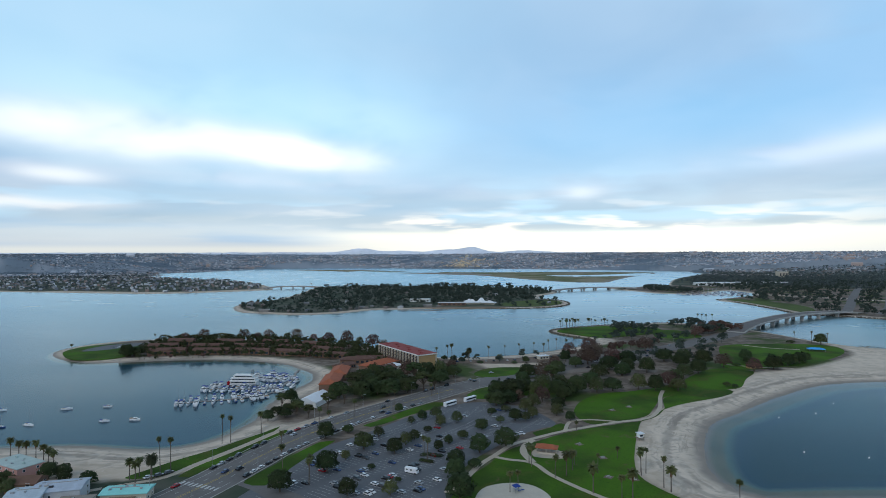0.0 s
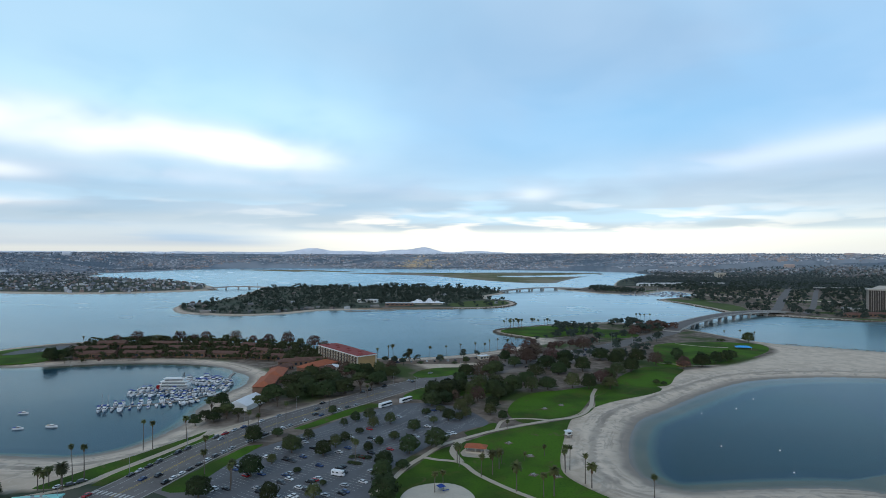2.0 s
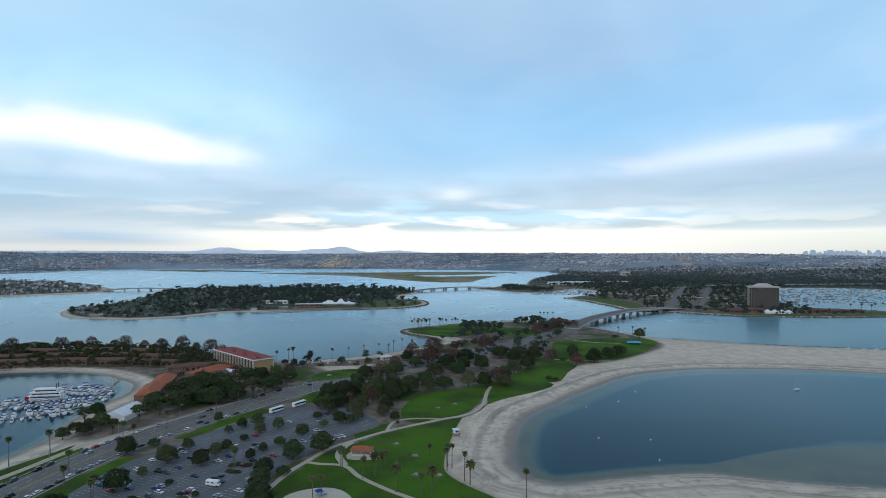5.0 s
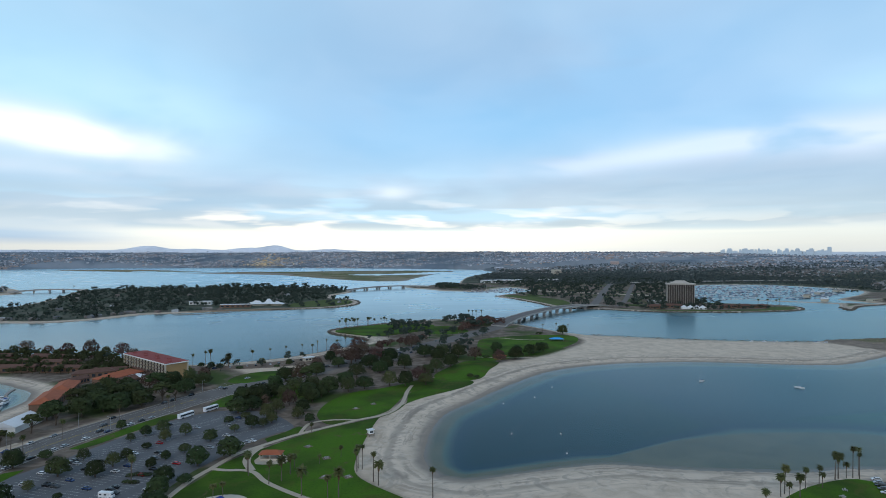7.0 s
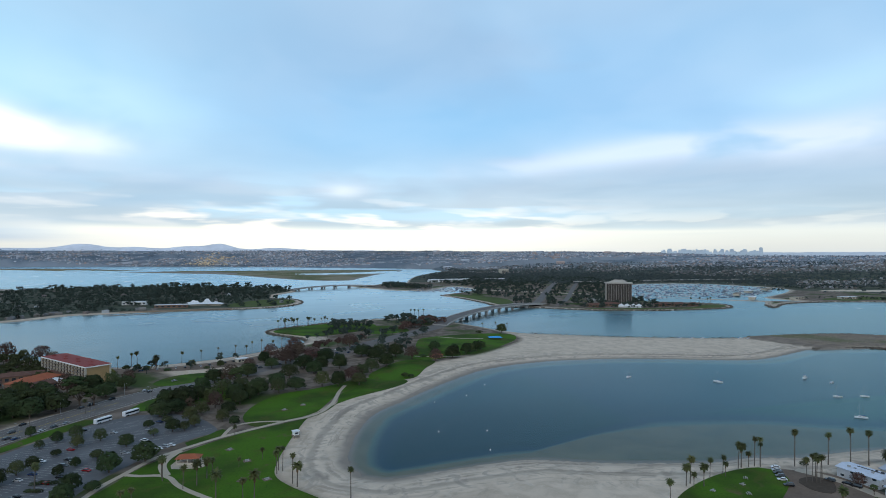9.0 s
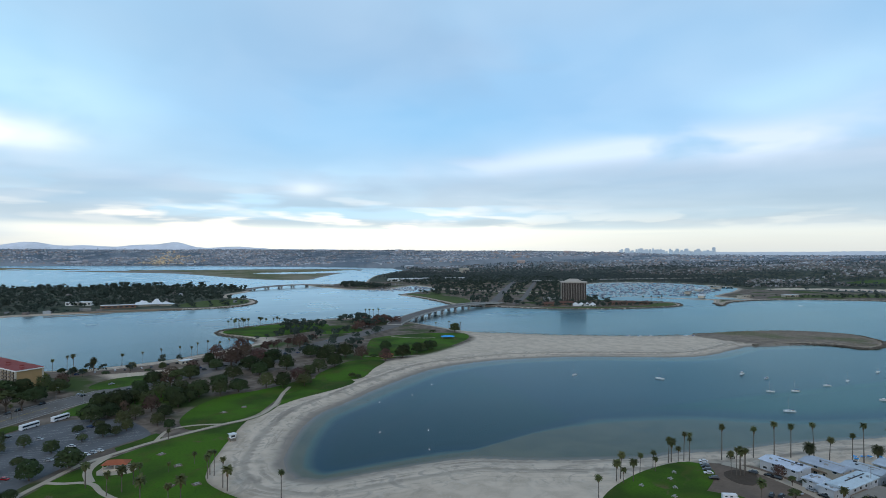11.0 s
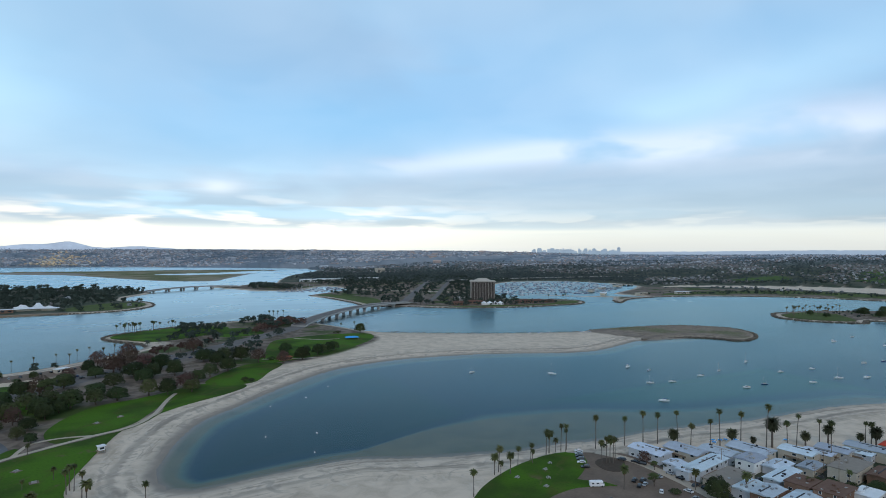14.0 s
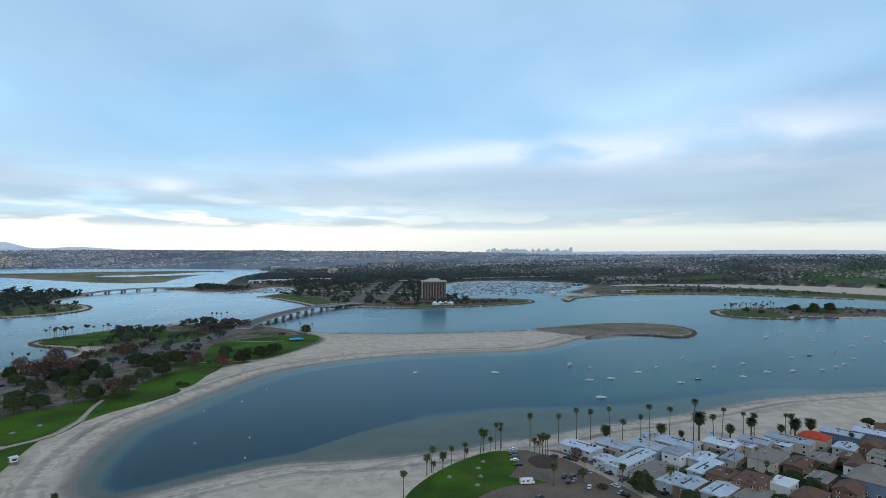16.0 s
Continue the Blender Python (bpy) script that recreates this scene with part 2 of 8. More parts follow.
def palette(name, stops, rough=0.8, by="island", spec=0.3):
    """One of several flat paints, picked piece by piece, with a little grime."""
    m = bpy.data.materials.new(name)
    m.use_nodes = True
    N, L = m.node_tree.nodes, m.node_tree.links
    b = N["Principled BSDF"]
    b.inputs["Roughness"].default_value = rough
    b.inputs["Specular IOR Level"].default_value = spec
    src = N.new("ShaderNodeObjectInfo").outputs["Random"] if by == "object" else N.new("ShaderNodeNewGeometry").outputs["Random Per Island"]
    r = N.new("ShaderNodeValToRGB")
    r.color_ramp.interpolation = "CONSTANT"
    e = r.color_ramp.elements
    while len(e) < len(stops):
        e.new(0.5)
    for i, (el, c) in enumerate(zip(e, stops)):
        el.position, el.color = i / len(stops), (*c, 1)
    L.new(src, r.inputs[0])
    n = N.new("ShaderNodeTexNoise")
    n.inputs["Scale"].default_value, n.inputs["Detail"].default_value = 0.6, 5
    c = N.new("ShaderNodeTexCoord")
    L.new(c.outputs["Object"], n.inputs["Vector"])
    rng = N.new("ShaderNodeMapRange")
    rng.inputs[3].default_value, rng.inputs[4].default_value = 0.7, 1.25
    L.new(n.outputs["Fac"], rng.inputs[0])
    hsv = N.new("ShaderNodeHueSaturation")
    L.new(rng.outputs[0], hsv.inputs["Value"])
    L.new(r.outputs[0], hsv.inputs["Color"])
    L.new(hsv.outputs[0], b.inputs["Base Color"])
    return m


M_ASPHALT = material("asphalt", (0.122, 0.126, 0.134), 0.9, vary=0.22, scale=0.05, fine=14)
M_ROAD = material("road_asphalt", (0.150, 0.138, 0.130), 0.9, vary=0.22, scale=0.06, fine=12)
M_PATH = material("path_concrete", (0.45, 0.38, 0.30), 0.9, vary=0.12, scale=0.15)
M_PAINT = material("road_paint", (0.5, 0.5, 0.48), 0.8, vary=0.25, scale=1.5)
M_YELLOW = material("yellow_paint", (0.55, 0.38, 0.06), 0.8, vary=0.2, scale=1.5)
M_KERB = material("kerb_concrete", (0.38, 0.36, 0.33), 0.9, vary=0.15, scale=0.4)


def lawn_material():
    """Mown winter grass: fresh and dull stretches, worn brown ground and fine tufts."""
    m = bpy.data.materials.new("grass")
    m.use_nodes = True
    N, L = m.node_tree.nodes, m.node_tree.links
    b = N["Principled BSDF"]
    b.inputs["Roughness"].default_value, b.inputs["Specular IOR Level"].default_value = 0.95, 0.1
    geo = N.new("ShaderNodeNewGeometry")

    def layer(colour, over, scale, lo, hi, amount, detail=6.0, warp=0.0):
        n = N.new("ShaderNodeTexNoise")
        n.inputs["Scale"].default_value, n.inputs["Detail"].default_value, n.inputs["Distortion"].default_value = scale, detail, warp
        L.new(geo.outputs["Position"], n.inputs["Vector"])
        r = N.new("ShaderNodeMapRange")
        r.interpolation_type = "SMOOTHSTEP"
        r.inputs[1].default_value, r.inputs[2].default_value, r.inputs[4].default_value = lo, hi, amount
        L.new(n.outputs["Fac"], r.inputs[0])
        x = N.new("ShaderNodeMix")
        x.data_type = "RGBA"
        L.new(r.outputs[0], x.inputs[0])
        if isinstance(over, tuple):
            x.inputs[6].default_value = (*over, 1)
        else:
            L.new(over, x.inputs[6])
        x.inputs[7].default_value = (*colour, 1)
        return x.outputs[2], n

    col, _ = layer((0.038, 0.072, 0.011), (0.064, 0.145, 0.011), 0.022, 0.40, 0.62, 1.0)
    col, _ = layer((0.078, 0.088, 0.020), col, 0.055, 0.50, 0.70, 0.75, 7.0, 0.6)
    col, _ = layer((0.130, 0.092, 0.052), col, 0.085, 0.62, 0.74, 0.75, 7.0, 0.8)
    col, tuft = layer((0.030, 0.062, 0.008), col, 0.9, 0.48, 0.72, 0.55, 4.0)
    L.new(col, b.inputs["Base Color"])
    bp = N.new("ShaderNodeBump")
    bp.inputs["Strength"].default_value, bp.inputs["Distance"].default_value = 0.6, 0.15
    L.new(tuft.outputs["Fac"], bp.inputs["Height"])
    L.new(bp.outputs[0], b.inputs["Normal"])
    return m


M_GRASS = lawn_material()
M_ROUGH = material("rough_grass", (0.082, 0.118, 0.030), 0.95, vary=0.3, second=(0.058, 0.068, 0.03), scale=0.02, fine=8, spec=0.1)
M_DIRT = material("bare_dirt", (0.17, 0.125, 0.095), 0.95, vary=0.3, scale=0.08, fine=9)
M_PLAYSAND = material("play_sand", (0.5, 0.45, 0.37), 0.95, vary=0.12, scale=0.2)
M_LEAF = material("leaf_dark", (0.037, 0.055, 0.021), 0.8, vary=0.45, scale=0.5, random_by="object", spec=0.15)
M_LEAF_OLIVE = material("leaf_olive", (0.062, 0.076, 0.030), 0.8, vary=0.4, scale=0.5, random_by="object", spec=0.15)
M_LEAF_BROWN = material("leaf_brown", (0.100, 0.066, 0.050), 0.85, vary=0.35, scale=0.6, random_by="object", spec=0.1)
M_LEAF_YELLOW = material("leaf_yellow", (0.16, 0.16, 0.03), 0.85, vary=0.3, scale=0.6, spec=0.1)
M_WOODS = material("far_leaf", (0.052, 0.068, 0.055), 0.9, vary=0.45, scale=0.05, fine=7, random_by="island", spec=0.1, spread=0.18)
# leaf for middle distances, some bluish haze put into the colour
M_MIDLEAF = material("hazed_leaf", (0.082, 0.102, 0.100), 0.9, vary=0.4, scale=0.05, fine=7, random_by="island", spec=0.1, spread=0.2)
M_BARK = material("bark", (0.11, 0.08, 0.058), 0.95, vary=0.35, scale=1.5, bump=0.05)
M_PALMBARK = material("palm_bark", (0.135, 0.11, 0.09), 0.95, vary=0.25, scale=1.2)
M_FROND = material("palm_frond", (0.072, 0.082, 0.028), 0.7, vary=0.4, scale=0.8, random_by="object", spec=0.2)
M_DATE = material("date_palm_frond", (0.048, 0.052, 0.024), 0.7, vary=0.4, scale=0.8, random_by="object", spec=0.2)
M_SKIRT = material("dead_frond", (0.165, 0.095, 0.055), 0.95, vary=0.3, scale=1.0)
M_WHITE = material("white_paint", (0.78, 0.78, 0.76), 0.6, vary=0.08, scale=0.4)
M_HULL = material("white_hull", (0.78, 0.78, 0.79), 0.3, vary=0.05, scale=0.8)
M_HULLBLUE = material("blue_hull", (0.03, 0.07, 0.2), 0.3, vary=0.1, scale=0.8)
M_COVER = material("blue_canvas", (0.022, 0.055, 0.26), 0.8, vary=0.2, scale=1.0)
M_TAN = material("tan_canvas", (0.45, 0.33, 0.22), 0.85, vary=0.2, scale=1.0)
M_CANOPY = material("light_blue_canvas", (0.06, 0.36, 0.75), 0.8, vary=0.12, scale=0.6)
M_GLASS = material("window_glass", (0.035, 0.045, 0.055), 0.12, vary=0.25, scale=0.4, spec=0.6)
M_TYRE = material("tyre_rubber", (0.02, 0.02, 0.02), 0.9, vary=0.2, scale=3.0)
M_METAL = material("grey_metal", (0.35, 0.36, 0.37), 0.45, 0.6, vary=0.15, scale=1.0)
M_DARK = material("dark_fitting", (0.04, 0.04, 0.045), 0.7, vary=0.2, scale=1.0)
M_WOOD = material("weathered_wood", (0.24, 0.18, 0.13), 0.9, vary=0.25, scale=0.8)
M_DOCK = material("dock_planks", (0.27, 0.25, 0.23), 0.9, vary=0.2, scale=0.7)
M_TERRA = material("terracotta_tiles", (0.36, 0.11, 0.055), 0.85, vary=0.22, scale=0.25, fine=10)
M_OLDTILE = material("weathered_clay_tiles", (0.135, 0.072, 0.055), 0.9, vary=0.3, scale=0.25, fine=10)
M_REDROOF = material("red_gravel_roof", (0.26, 0.06, 0.055), 0.9, vary=0.25, scale=0.12, fine=8)
M_OCHRE = material("ochre_stucco", (0.42, 0.27, 0.13), 0.9, vary=0.12, scale=0.2)
M_CREAM = material("cream_stucco", (0.52, 0.46, 0.37), 0.9, vary=0.1, scale=0.3)
M_STONE = material("grey_concrete", (0.36, 0.35, 0.33), 0.9, vary=0.15, scale=0.2)
M_BRIDGE = material("bridge_concrete", (0.40, 0.385, 0.365), 0.9, vary=0.18, scale=0.1)
M_ROCK = material("riprap_rock", (0.13, 0.11, 0.088), 0.95, vary=0.35, scale=0.4, random_by="island")
M_RUBBLE = material("tan_rubble", (0.25, 0.20, 0.14), 0.95, vary=0.3, scale=0.4, random_by="island")
M_TOWER = material("tower_concrete", (0.46, 0.42, 0.37), 0.85, vary=0.1, scale=0.1)
# mesa houses and trees: pale blue haze mixed into their colours
M_HILLHOUSE = palette("hazed_hill_house", [(0.50, 0.52, 0.56), (0.31, 0.34, 0.385), (0.45, 0.35, 0.31), (0.40, 0.42, 0.46), (0.24, 0.27, 0.315), (0.60, 0.61, 0.65), (0.38, 0.36, 0.37)])
M_HILLTREE = material("hazed_hill_leaf", (0.135, 0.178, 0.215), 0.9, vary=0.35, scale=0.02, fine=6, random_by="island", spec=0.1)
M_FARHOUSE = palette("far_house_paint", [(0.28, 0.28, 0.285), (0.22, 0.215, 0.215), (0.20, 0.165, 0.15), (0.26, 0.24, 0.22), (0.15, 0.155, 0.16), (0.42, 0.43, 0.44), (0.19, 0.17, 0.155)])
M_SHOREHOUSE = palette("shore_house_paint", [(0.42, 0.43, 0.46), (0.26, 0.27, 0.30), (0.30, 0.22, 0.19), (0.35, 0.33, 0.31), (0.17, 0.19, 0.225), (0.60, 0.61, 0.62), (0.24, 0.22, 0.22)])
M_FIELDBOAT = palette("far_boat_paint", [(0.7, 0.7, 0.7), (0.45, 0.46, 0.48), (0.12, 0.14, 0.2), (0.6, 0.6, 0.6), (0.25, 0.26, 0.28), (0.2, 0.24, 0.32)], 0.4)
M_MASTS = material("mast_metal", (0.40, 0.41, 0.43), 0.5, 0.3, vary=0.1, scale=1.0)
# skyline, coast and mountains: distance haze put into the base colours
M_SKYLINE = material("hazed_tower", (0.66, 0.74, 0.80), 0.8, vary=0.2, scale=0.01)
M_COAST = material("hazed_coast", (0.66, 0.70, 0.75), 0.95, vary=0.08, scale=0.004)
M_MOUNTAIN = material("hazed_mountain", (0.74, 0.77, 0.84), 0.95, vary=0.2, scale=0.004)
PAINTS = {n: material("car_" + n, c, 0.25, 0.2, vary=0.06, scale=0.6, spec=0.5) for n, c in dict(
    white=(0.75, 0.75, 0.75), silver=(0.42, 0.44, 0.46), black=(0.016, 0.016, 0.018), grey=(0.09, 0.095, 0.1), blue=(0.03, 0.06, 0.16), red=(0.36, 0.015, 0.02)).items()}


def ground_material():
    """Sand, wet sand, park soil, town soil, hazed far ground and marsh, and the sea bed with its weed and painted depth
    tint, by height, shore distance and cover.
    """
    m = bpy.data.materials.new("ground")
    m.use_nodes = True
    N, L = m.node_tree.nodes, m.node_tree.links
    b = N["Principled BSDF"]
    b.inputs["Roughness"].default_value, b.inputs["Specular IOR Level"].default_value = 0.95, 0.1
    geo = N.new("ShaderNodeNewGeometry")
    sep = N.new("ShaderNodeSeparateXYZ")
    L.new(geo.outputs["Position"], sep.inputs[0])

    def attr(n):
        a = N.new("ShaderNodeAttribute")
        a.attribute_name = n
        return a.outputs["Fac"]

    def noi(scale, detail=5.0, dist=0.0):
        n = N.new("ShaderNodeTexNoise")
        n.inputs["Scale"].default_value, n.inputs["Detail"].default_value, n.inputs["Distortion"].default_value = scale, detail, dist
        L.new(geo.outputs["Position"], n.inputs["Vector"])
        return n.outputs["Fac"]

    def mth(op, a, c=0.0, d=0.0):
        n = N.new("ShaderNodeMath")
        n.operation = op
        for i, v in enumerate((a, c, d)):
            if isinstance(v, (int, float)):
                n.inputs[i].default_value = v
            else:
                L.new(v, n.inputs[i])
        return n.outputs[0]

    def step(v, lo, hi):
        n = N.new("ShaderNodeMapRange")
        n.interpolation_type = "SMOOTHSTEP"
        n.inputs[1].default_value, n.inputs[2].default_value = lo, hi
        L.new(v, n.inputs[0])
        return n.outputs[0]

    def mix(f, a, c):
        n = N.new("ShaderNodeMix")
        n.data_type = "RGBA"
        for i, v in ((0, f), (6, a), (7, c)):
            if isinstance(v, (int, float)):
                n.inputs[i].default_value = v
            elif isinstance(v, tuple):
                n.inputs[i].default_value = (*v, 1)
            else:
                L.new(v, n.inputs[i])
        return n.outputs[2]

    z, shore = sep.outputs[2], attr("shore")
    big, mid, small = noi(0.012), noi(0.09, 6, 0.5), noi(0.9)
    sand = mix(step(mid, 0.35, 0.7), (0.66, 0.55, 0.44), (0.51, 0.42, 0.33))
    sand = mix(mth("MULTIPLY", step(small, 0.45, 0.75), 0.3), sand, (0.68, 0.58, 0.47))
    # tide lines of wrack and damp sand, along the shore
    band = N.new("ShaderNodeTexNoise")
    band.noise_dimensions = "2D"
    bc = N.new("ShaderNodeCombineXYZ")
    L.new(mth("MULTIPLY", mth("ADD", shore, mth("MULTIPLY", big, 9.0)), 0.30), bc.inputs[0])
    L.new(mth("MULTIPLY", mth("ADD", sep.outputs[0], sep.outputs[1]), 0.006), bc.inputs[1])
    L.new(bc.outputs[0], band.inputs["Vector"])
    band.inputs["Scale"].default_value, band.inputs["Detail"].default_value = 1.0, 7
    broken = step(noi(0.030, 6, 1.2), 0.36, 0.60)
    lines = mth("MULTIPLY", mth("MULTIPLY", step(band.outputs["Fac"], 0.46, 0.64), step(shore, 46.0, 14.0)), broken)
    sand = mix(mth("MULTIPLY", lines, 0.75), sand, (0.27, 0.225, 0.185))
    sand = mix(mth("MULTIPLY", step(mth("ADD", shore, mth("MULTIPLY", mid, 14.0)), 26.0, 46.0), mth("MULTIPLY_ADD", step(sep.outputs[0], 240.0, 130.0), 0.34, 0.06)), sand, (0.43, 0.335, 0.245))
    # damp grey swirls and drying pale crusts on the flats
    swirl = step(noi(0.055, 8, 3.0), 0.50, 0.66)
    sand = mix(mth("MULTIPLY", mth("MULTIPLY", swirl, step(shore, 50.0, 20.0)), 0.6), sand, (0.31, 0.27, 0.23))
    sand = mix(mth("MULTIPLY", step(noi(0.11, 7, 2.0), 0.54, 0.72), 0.4), sand, (0.66, 0.58, 0.49))
    ring = mth("MULTIPLY", step(mth("ADD", shore, mth("MULTIPLY", mid, 7.0)), 19.0, 21.5), step(mth("ADD", shore, mth("MULTIPLY", mid, 9.0)), 27.5, 24.0))
    sand = mix(mth("MULTIPLY", ring, 0.5), sand, (0.25, 0.215, 0.18))
    wet = step(mth("ADD", shore, mth("MULTIPLY", mid, 10.0)), 16.0, 4.0)
    flats = mth("MULTIPLY", step(sep.outputs[0], 125.0, 165.0), step(sep.outputs[1], 335.0, 305.0))
    wet = mth("MULTIPLY", wet, mth("SUBTRACT", 1.0, mth("MULTIPLY", flats, 0.65)))
    sand = mix(mth("MULTIPLY", wet, 0.85), sand, mix(mid, (0.29, 0.245, 0.205), (0.36, 0.31, 0.255)))
    edge = mth("MULTIPLY", step(mth("ADD", shore, mth("MULTIPLY", mid, 5.0)), 9.0, 2.0), mth("SUBTRACT", 1.0, mth("MULTIPLY", flats, 0.6)))
    sand = mix(mth("MULTIPLY", edge, 0.6), sand, (0.20, 0.18, 0.16))
    soil = mix(step(mid, 0.4, 0.65), (0.125, 0.10, 0.08), (0.23, 0.185, 0.15))
    soil = mix(step(big, 0.5, 0.62), soil, (0.055, 0.082, 0.022))
    town = mix(step(noi(0.02, 6), 0.4, 0.62), (0.052, 0.068, 0.045), (0.105, 0.105, 0.082))
    # far ground with bluish distance haze put into its colour
    mesa_haze = mix(step(noi(0.004, 6), 0.42, 0.6), (0.165, 0.21, 0.255), (0.27, 0.305, 0.345))
    marsh = mix(step(noi(0.006, 6), 0.42, 0.6), (0.12, 0.13, 0.055), (0.25, 0.215, 0.14))
    marsh = mix(mth("MULTIPLY", step(mid, 0.5, 0.68), 0.6), marsh, (0.30, 0.25, 0.17))
    col = mix(attr("park"), sand, soil)
    col = mix(attr("town"), col, town)
    col = mix(attr("mesa_haze"), col, mesa_haze)
    col = mix(attr("marsh"), col, marsh)
    # the sea bed: sand and weed in clear shallows, light lost in deeper water painted in below
    bed = mix(step(z, 0.0, -0.42), mix(mid, (0.33, 0.285, 0.235), (0.40, 0.34, 0.275)), mix(step(noi(0.03, 5, 0.6), 0.36, 0.66), (0.225, 0.235, 0.165), (0.165, 0.195, 0.14)))
    bed = mix(step(z, -0.75, -1.2), bed, (0.13, 0.235, 0.215))
    bed = mix(step(z, -0.95, -1.9), bed, (0.009, 0.080, 0.132))
    deep_tint = mix(step(sep.outputs[0], 150.0, 600.0), mix(step(sep.outputs[0], -120.0, 60.0), (0.012, 0.066, 0.12), (0.003, 0.070, 0.100)), (0.014, 0.145, 0.125))
    bed = mix(step(z, -1.5, -3.6), bed, deep_tint)
    col = mix(step(z, 0.05, -0.08), col, bed)
    L.new(col, b.inputs["Base Color"])
    return m


def water_material():
    m = bpy.data.materials.new("bay_water")
    m.use_nodes = True
    N, L = m.node_tree.nodes, m.node_tree.links
    N.clear()
    geo = N.new("ShaderNodeNewGeometry")
    n1, n2 = N.new("ShaderNodeTexNoise"), N.new("ShaderNodeTexNoise")
    n1.inputs["Scale"].default_value, n1.inputs["Detail"].default_value = 0.05, 6
    n2.inputs["Scale"].default_value, n2.inputs["Detail"].default_value = 0.012, 5
    for n in (n1, n2):
        L.new(geo.outputs["Position"], n.inputs["Vector"])
    rough = N.new("ShaderNodeMapRange")
    rough.inputs[1].default_value, rough.inputs[2].default_value = 0.35, 0.65
    rough.inputs[3].default_value, rough.inputs[4].default_value = 0.13, 0.19
    both = N.new("ShaderNodeMath")
    both.operation = "MULTIPLY_ADD"
    L.new(n1.outputs["Fac"], both.inputs[0])
    both.inputs[1].default_value = 0.12
    half = N.new("ShaderNodeMath")
    half.operation = "MULTIPLY"
    L.new(n2.outputs["Fac"], half.inputs[0])
    half.inputs[1].default_value = 0.88
    L.new(half.outputs[0], both.inputs[2])
    L.new(both.outputs[0], rough.inputs[0])
    # ruffled open water: broader gloss past the sheltered west cove, with long wind lanes
    sep = N.new("ShaderNodeSeparateXYZ")
    L.new(geo.outputs["Position"], sep.inputs[0])
    open_x, open_y = N.new("ShaderNodeMapRange"), N.new("ShaderNodeMapRange")
    for n, k, lo, hi, amount in ((open_x, 0, -120.0, 120.0, 0.04), (open_y, 1, 760.0, 1050.0, 0.09)):
        n.interpolation_type = "SMOOTHSTEP"
        n.inputs[1].default_value, n.inputs[2].default_value, n.inputs[4].default_value = lo, hi, amount
        L.new(sep.outputs[k], n.inputs[0])
    lanes = N.new("ShaderNodeTexNoise")
    lanes.inputs["Scale"].default_value, lanes.inputs["Detail"].default_value, lanes.inputs["Distortion"].default_value = 1.0, 3, 0.8
    lay = N.new("ShaderNodeMapping")
    lay.inputs["Rotation"].default_value, lay.inputs["Scale"].default_value = (0, 0, radians(28)), (0.0035, 0.016, 1.0)
    L.new(geo.outputs["Position"], lay.inputs["Vector"])
    L.new(lay.outputs[0], lanes.inputs["Vector"])
    face = N.new("ShaderNodeLayerWeight")
    face.inputs["Blend"].default_value = 0.5
    def mth(op, a, b, c=0.0):
        n = N.new("ShaderNodeMath")
        n.operation = op
        for k, v in enumerate((a, b, c)):
            if isinstance(v, (int, float)):
                n.inputs[k].default_value = v
            else:
                L.new(v, n.inputs[k])
        return n.outputs[0]

    # a wide share of gloss, dimmed to what water throws back at each slant
    grain = mth("ADD", rough.outputs[0], mth("ADD", open_x.outputs[0], open_y.outputs[0]))
    share = mth("MULTIPLY_ADD", mth("POWER", face.outputs["Facing"], 2.3), 0.95, 0.03)
    back = mth("MULTIPLY_ADD", mth("POWER", face.outputs["Facing"], 7.0), 0.98, 0.02)
    tint = N.new("ShaderNodeMix")
    tint.data_type = "RGBA"
    tint.inputs[6].default_value = (0, 0, 0, 1)
    # extra sheen put in by slant and place, strongest on the middle reach
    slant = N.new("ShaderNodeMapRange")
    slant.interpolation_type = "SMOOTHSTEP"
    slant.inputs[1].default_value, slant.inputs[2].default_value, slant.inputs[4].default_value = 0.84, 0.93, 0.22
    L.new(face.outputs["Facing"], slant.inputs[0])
    west_water = N.new("ShaderNodeMapRange")
    west_water.interpolation_type = "SMOOTHSTEP"
    west_water.inputs[1].default_value, west_water.inputs[2].default_value, west_water.inputs[3].default_value, west_water.inputs[4].default_value = 400.0, 640.0, 1.0, 0.0
    L.new(mth("MULTIPLY_ADD", mth("SUBTRACT", sep.outputs[1], 900.0), -0.25, sep.outputs[0]), west_water.inputs[0])
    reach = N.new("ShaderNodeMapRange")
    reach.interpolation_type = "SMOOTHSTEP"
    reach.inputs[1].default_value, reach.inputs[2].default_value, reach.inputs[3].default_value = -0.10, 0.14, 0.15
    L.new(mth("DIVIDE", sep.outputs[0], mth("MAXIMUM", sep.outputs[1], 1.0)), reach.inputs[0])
    sheen = mth("MULTIPLY", slant.outputs[0], mth("MULTIPLY", west_water.outputs[0], reach.outputs[0]))
    back = mth("ADD", mth("MULTIPLY", back, mth("MULTIPLY_ADD", west_water.outputs[0], 0.12, 0.88)), sheen)
    # wind lanes painted into the reflection's brightness
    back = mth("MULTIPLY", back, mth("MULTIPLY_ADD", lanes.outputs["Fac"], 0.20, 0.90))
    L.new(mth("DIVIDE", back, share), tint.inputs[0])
    # reflection colour painted in by place: blue west, silver middle reach, blue-green east
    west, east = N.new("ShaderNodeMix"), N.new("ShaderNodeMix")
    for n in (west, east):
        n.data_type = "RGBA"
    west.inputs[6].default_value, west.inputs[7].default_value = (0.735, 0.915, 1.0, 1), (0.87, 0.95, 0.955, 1)
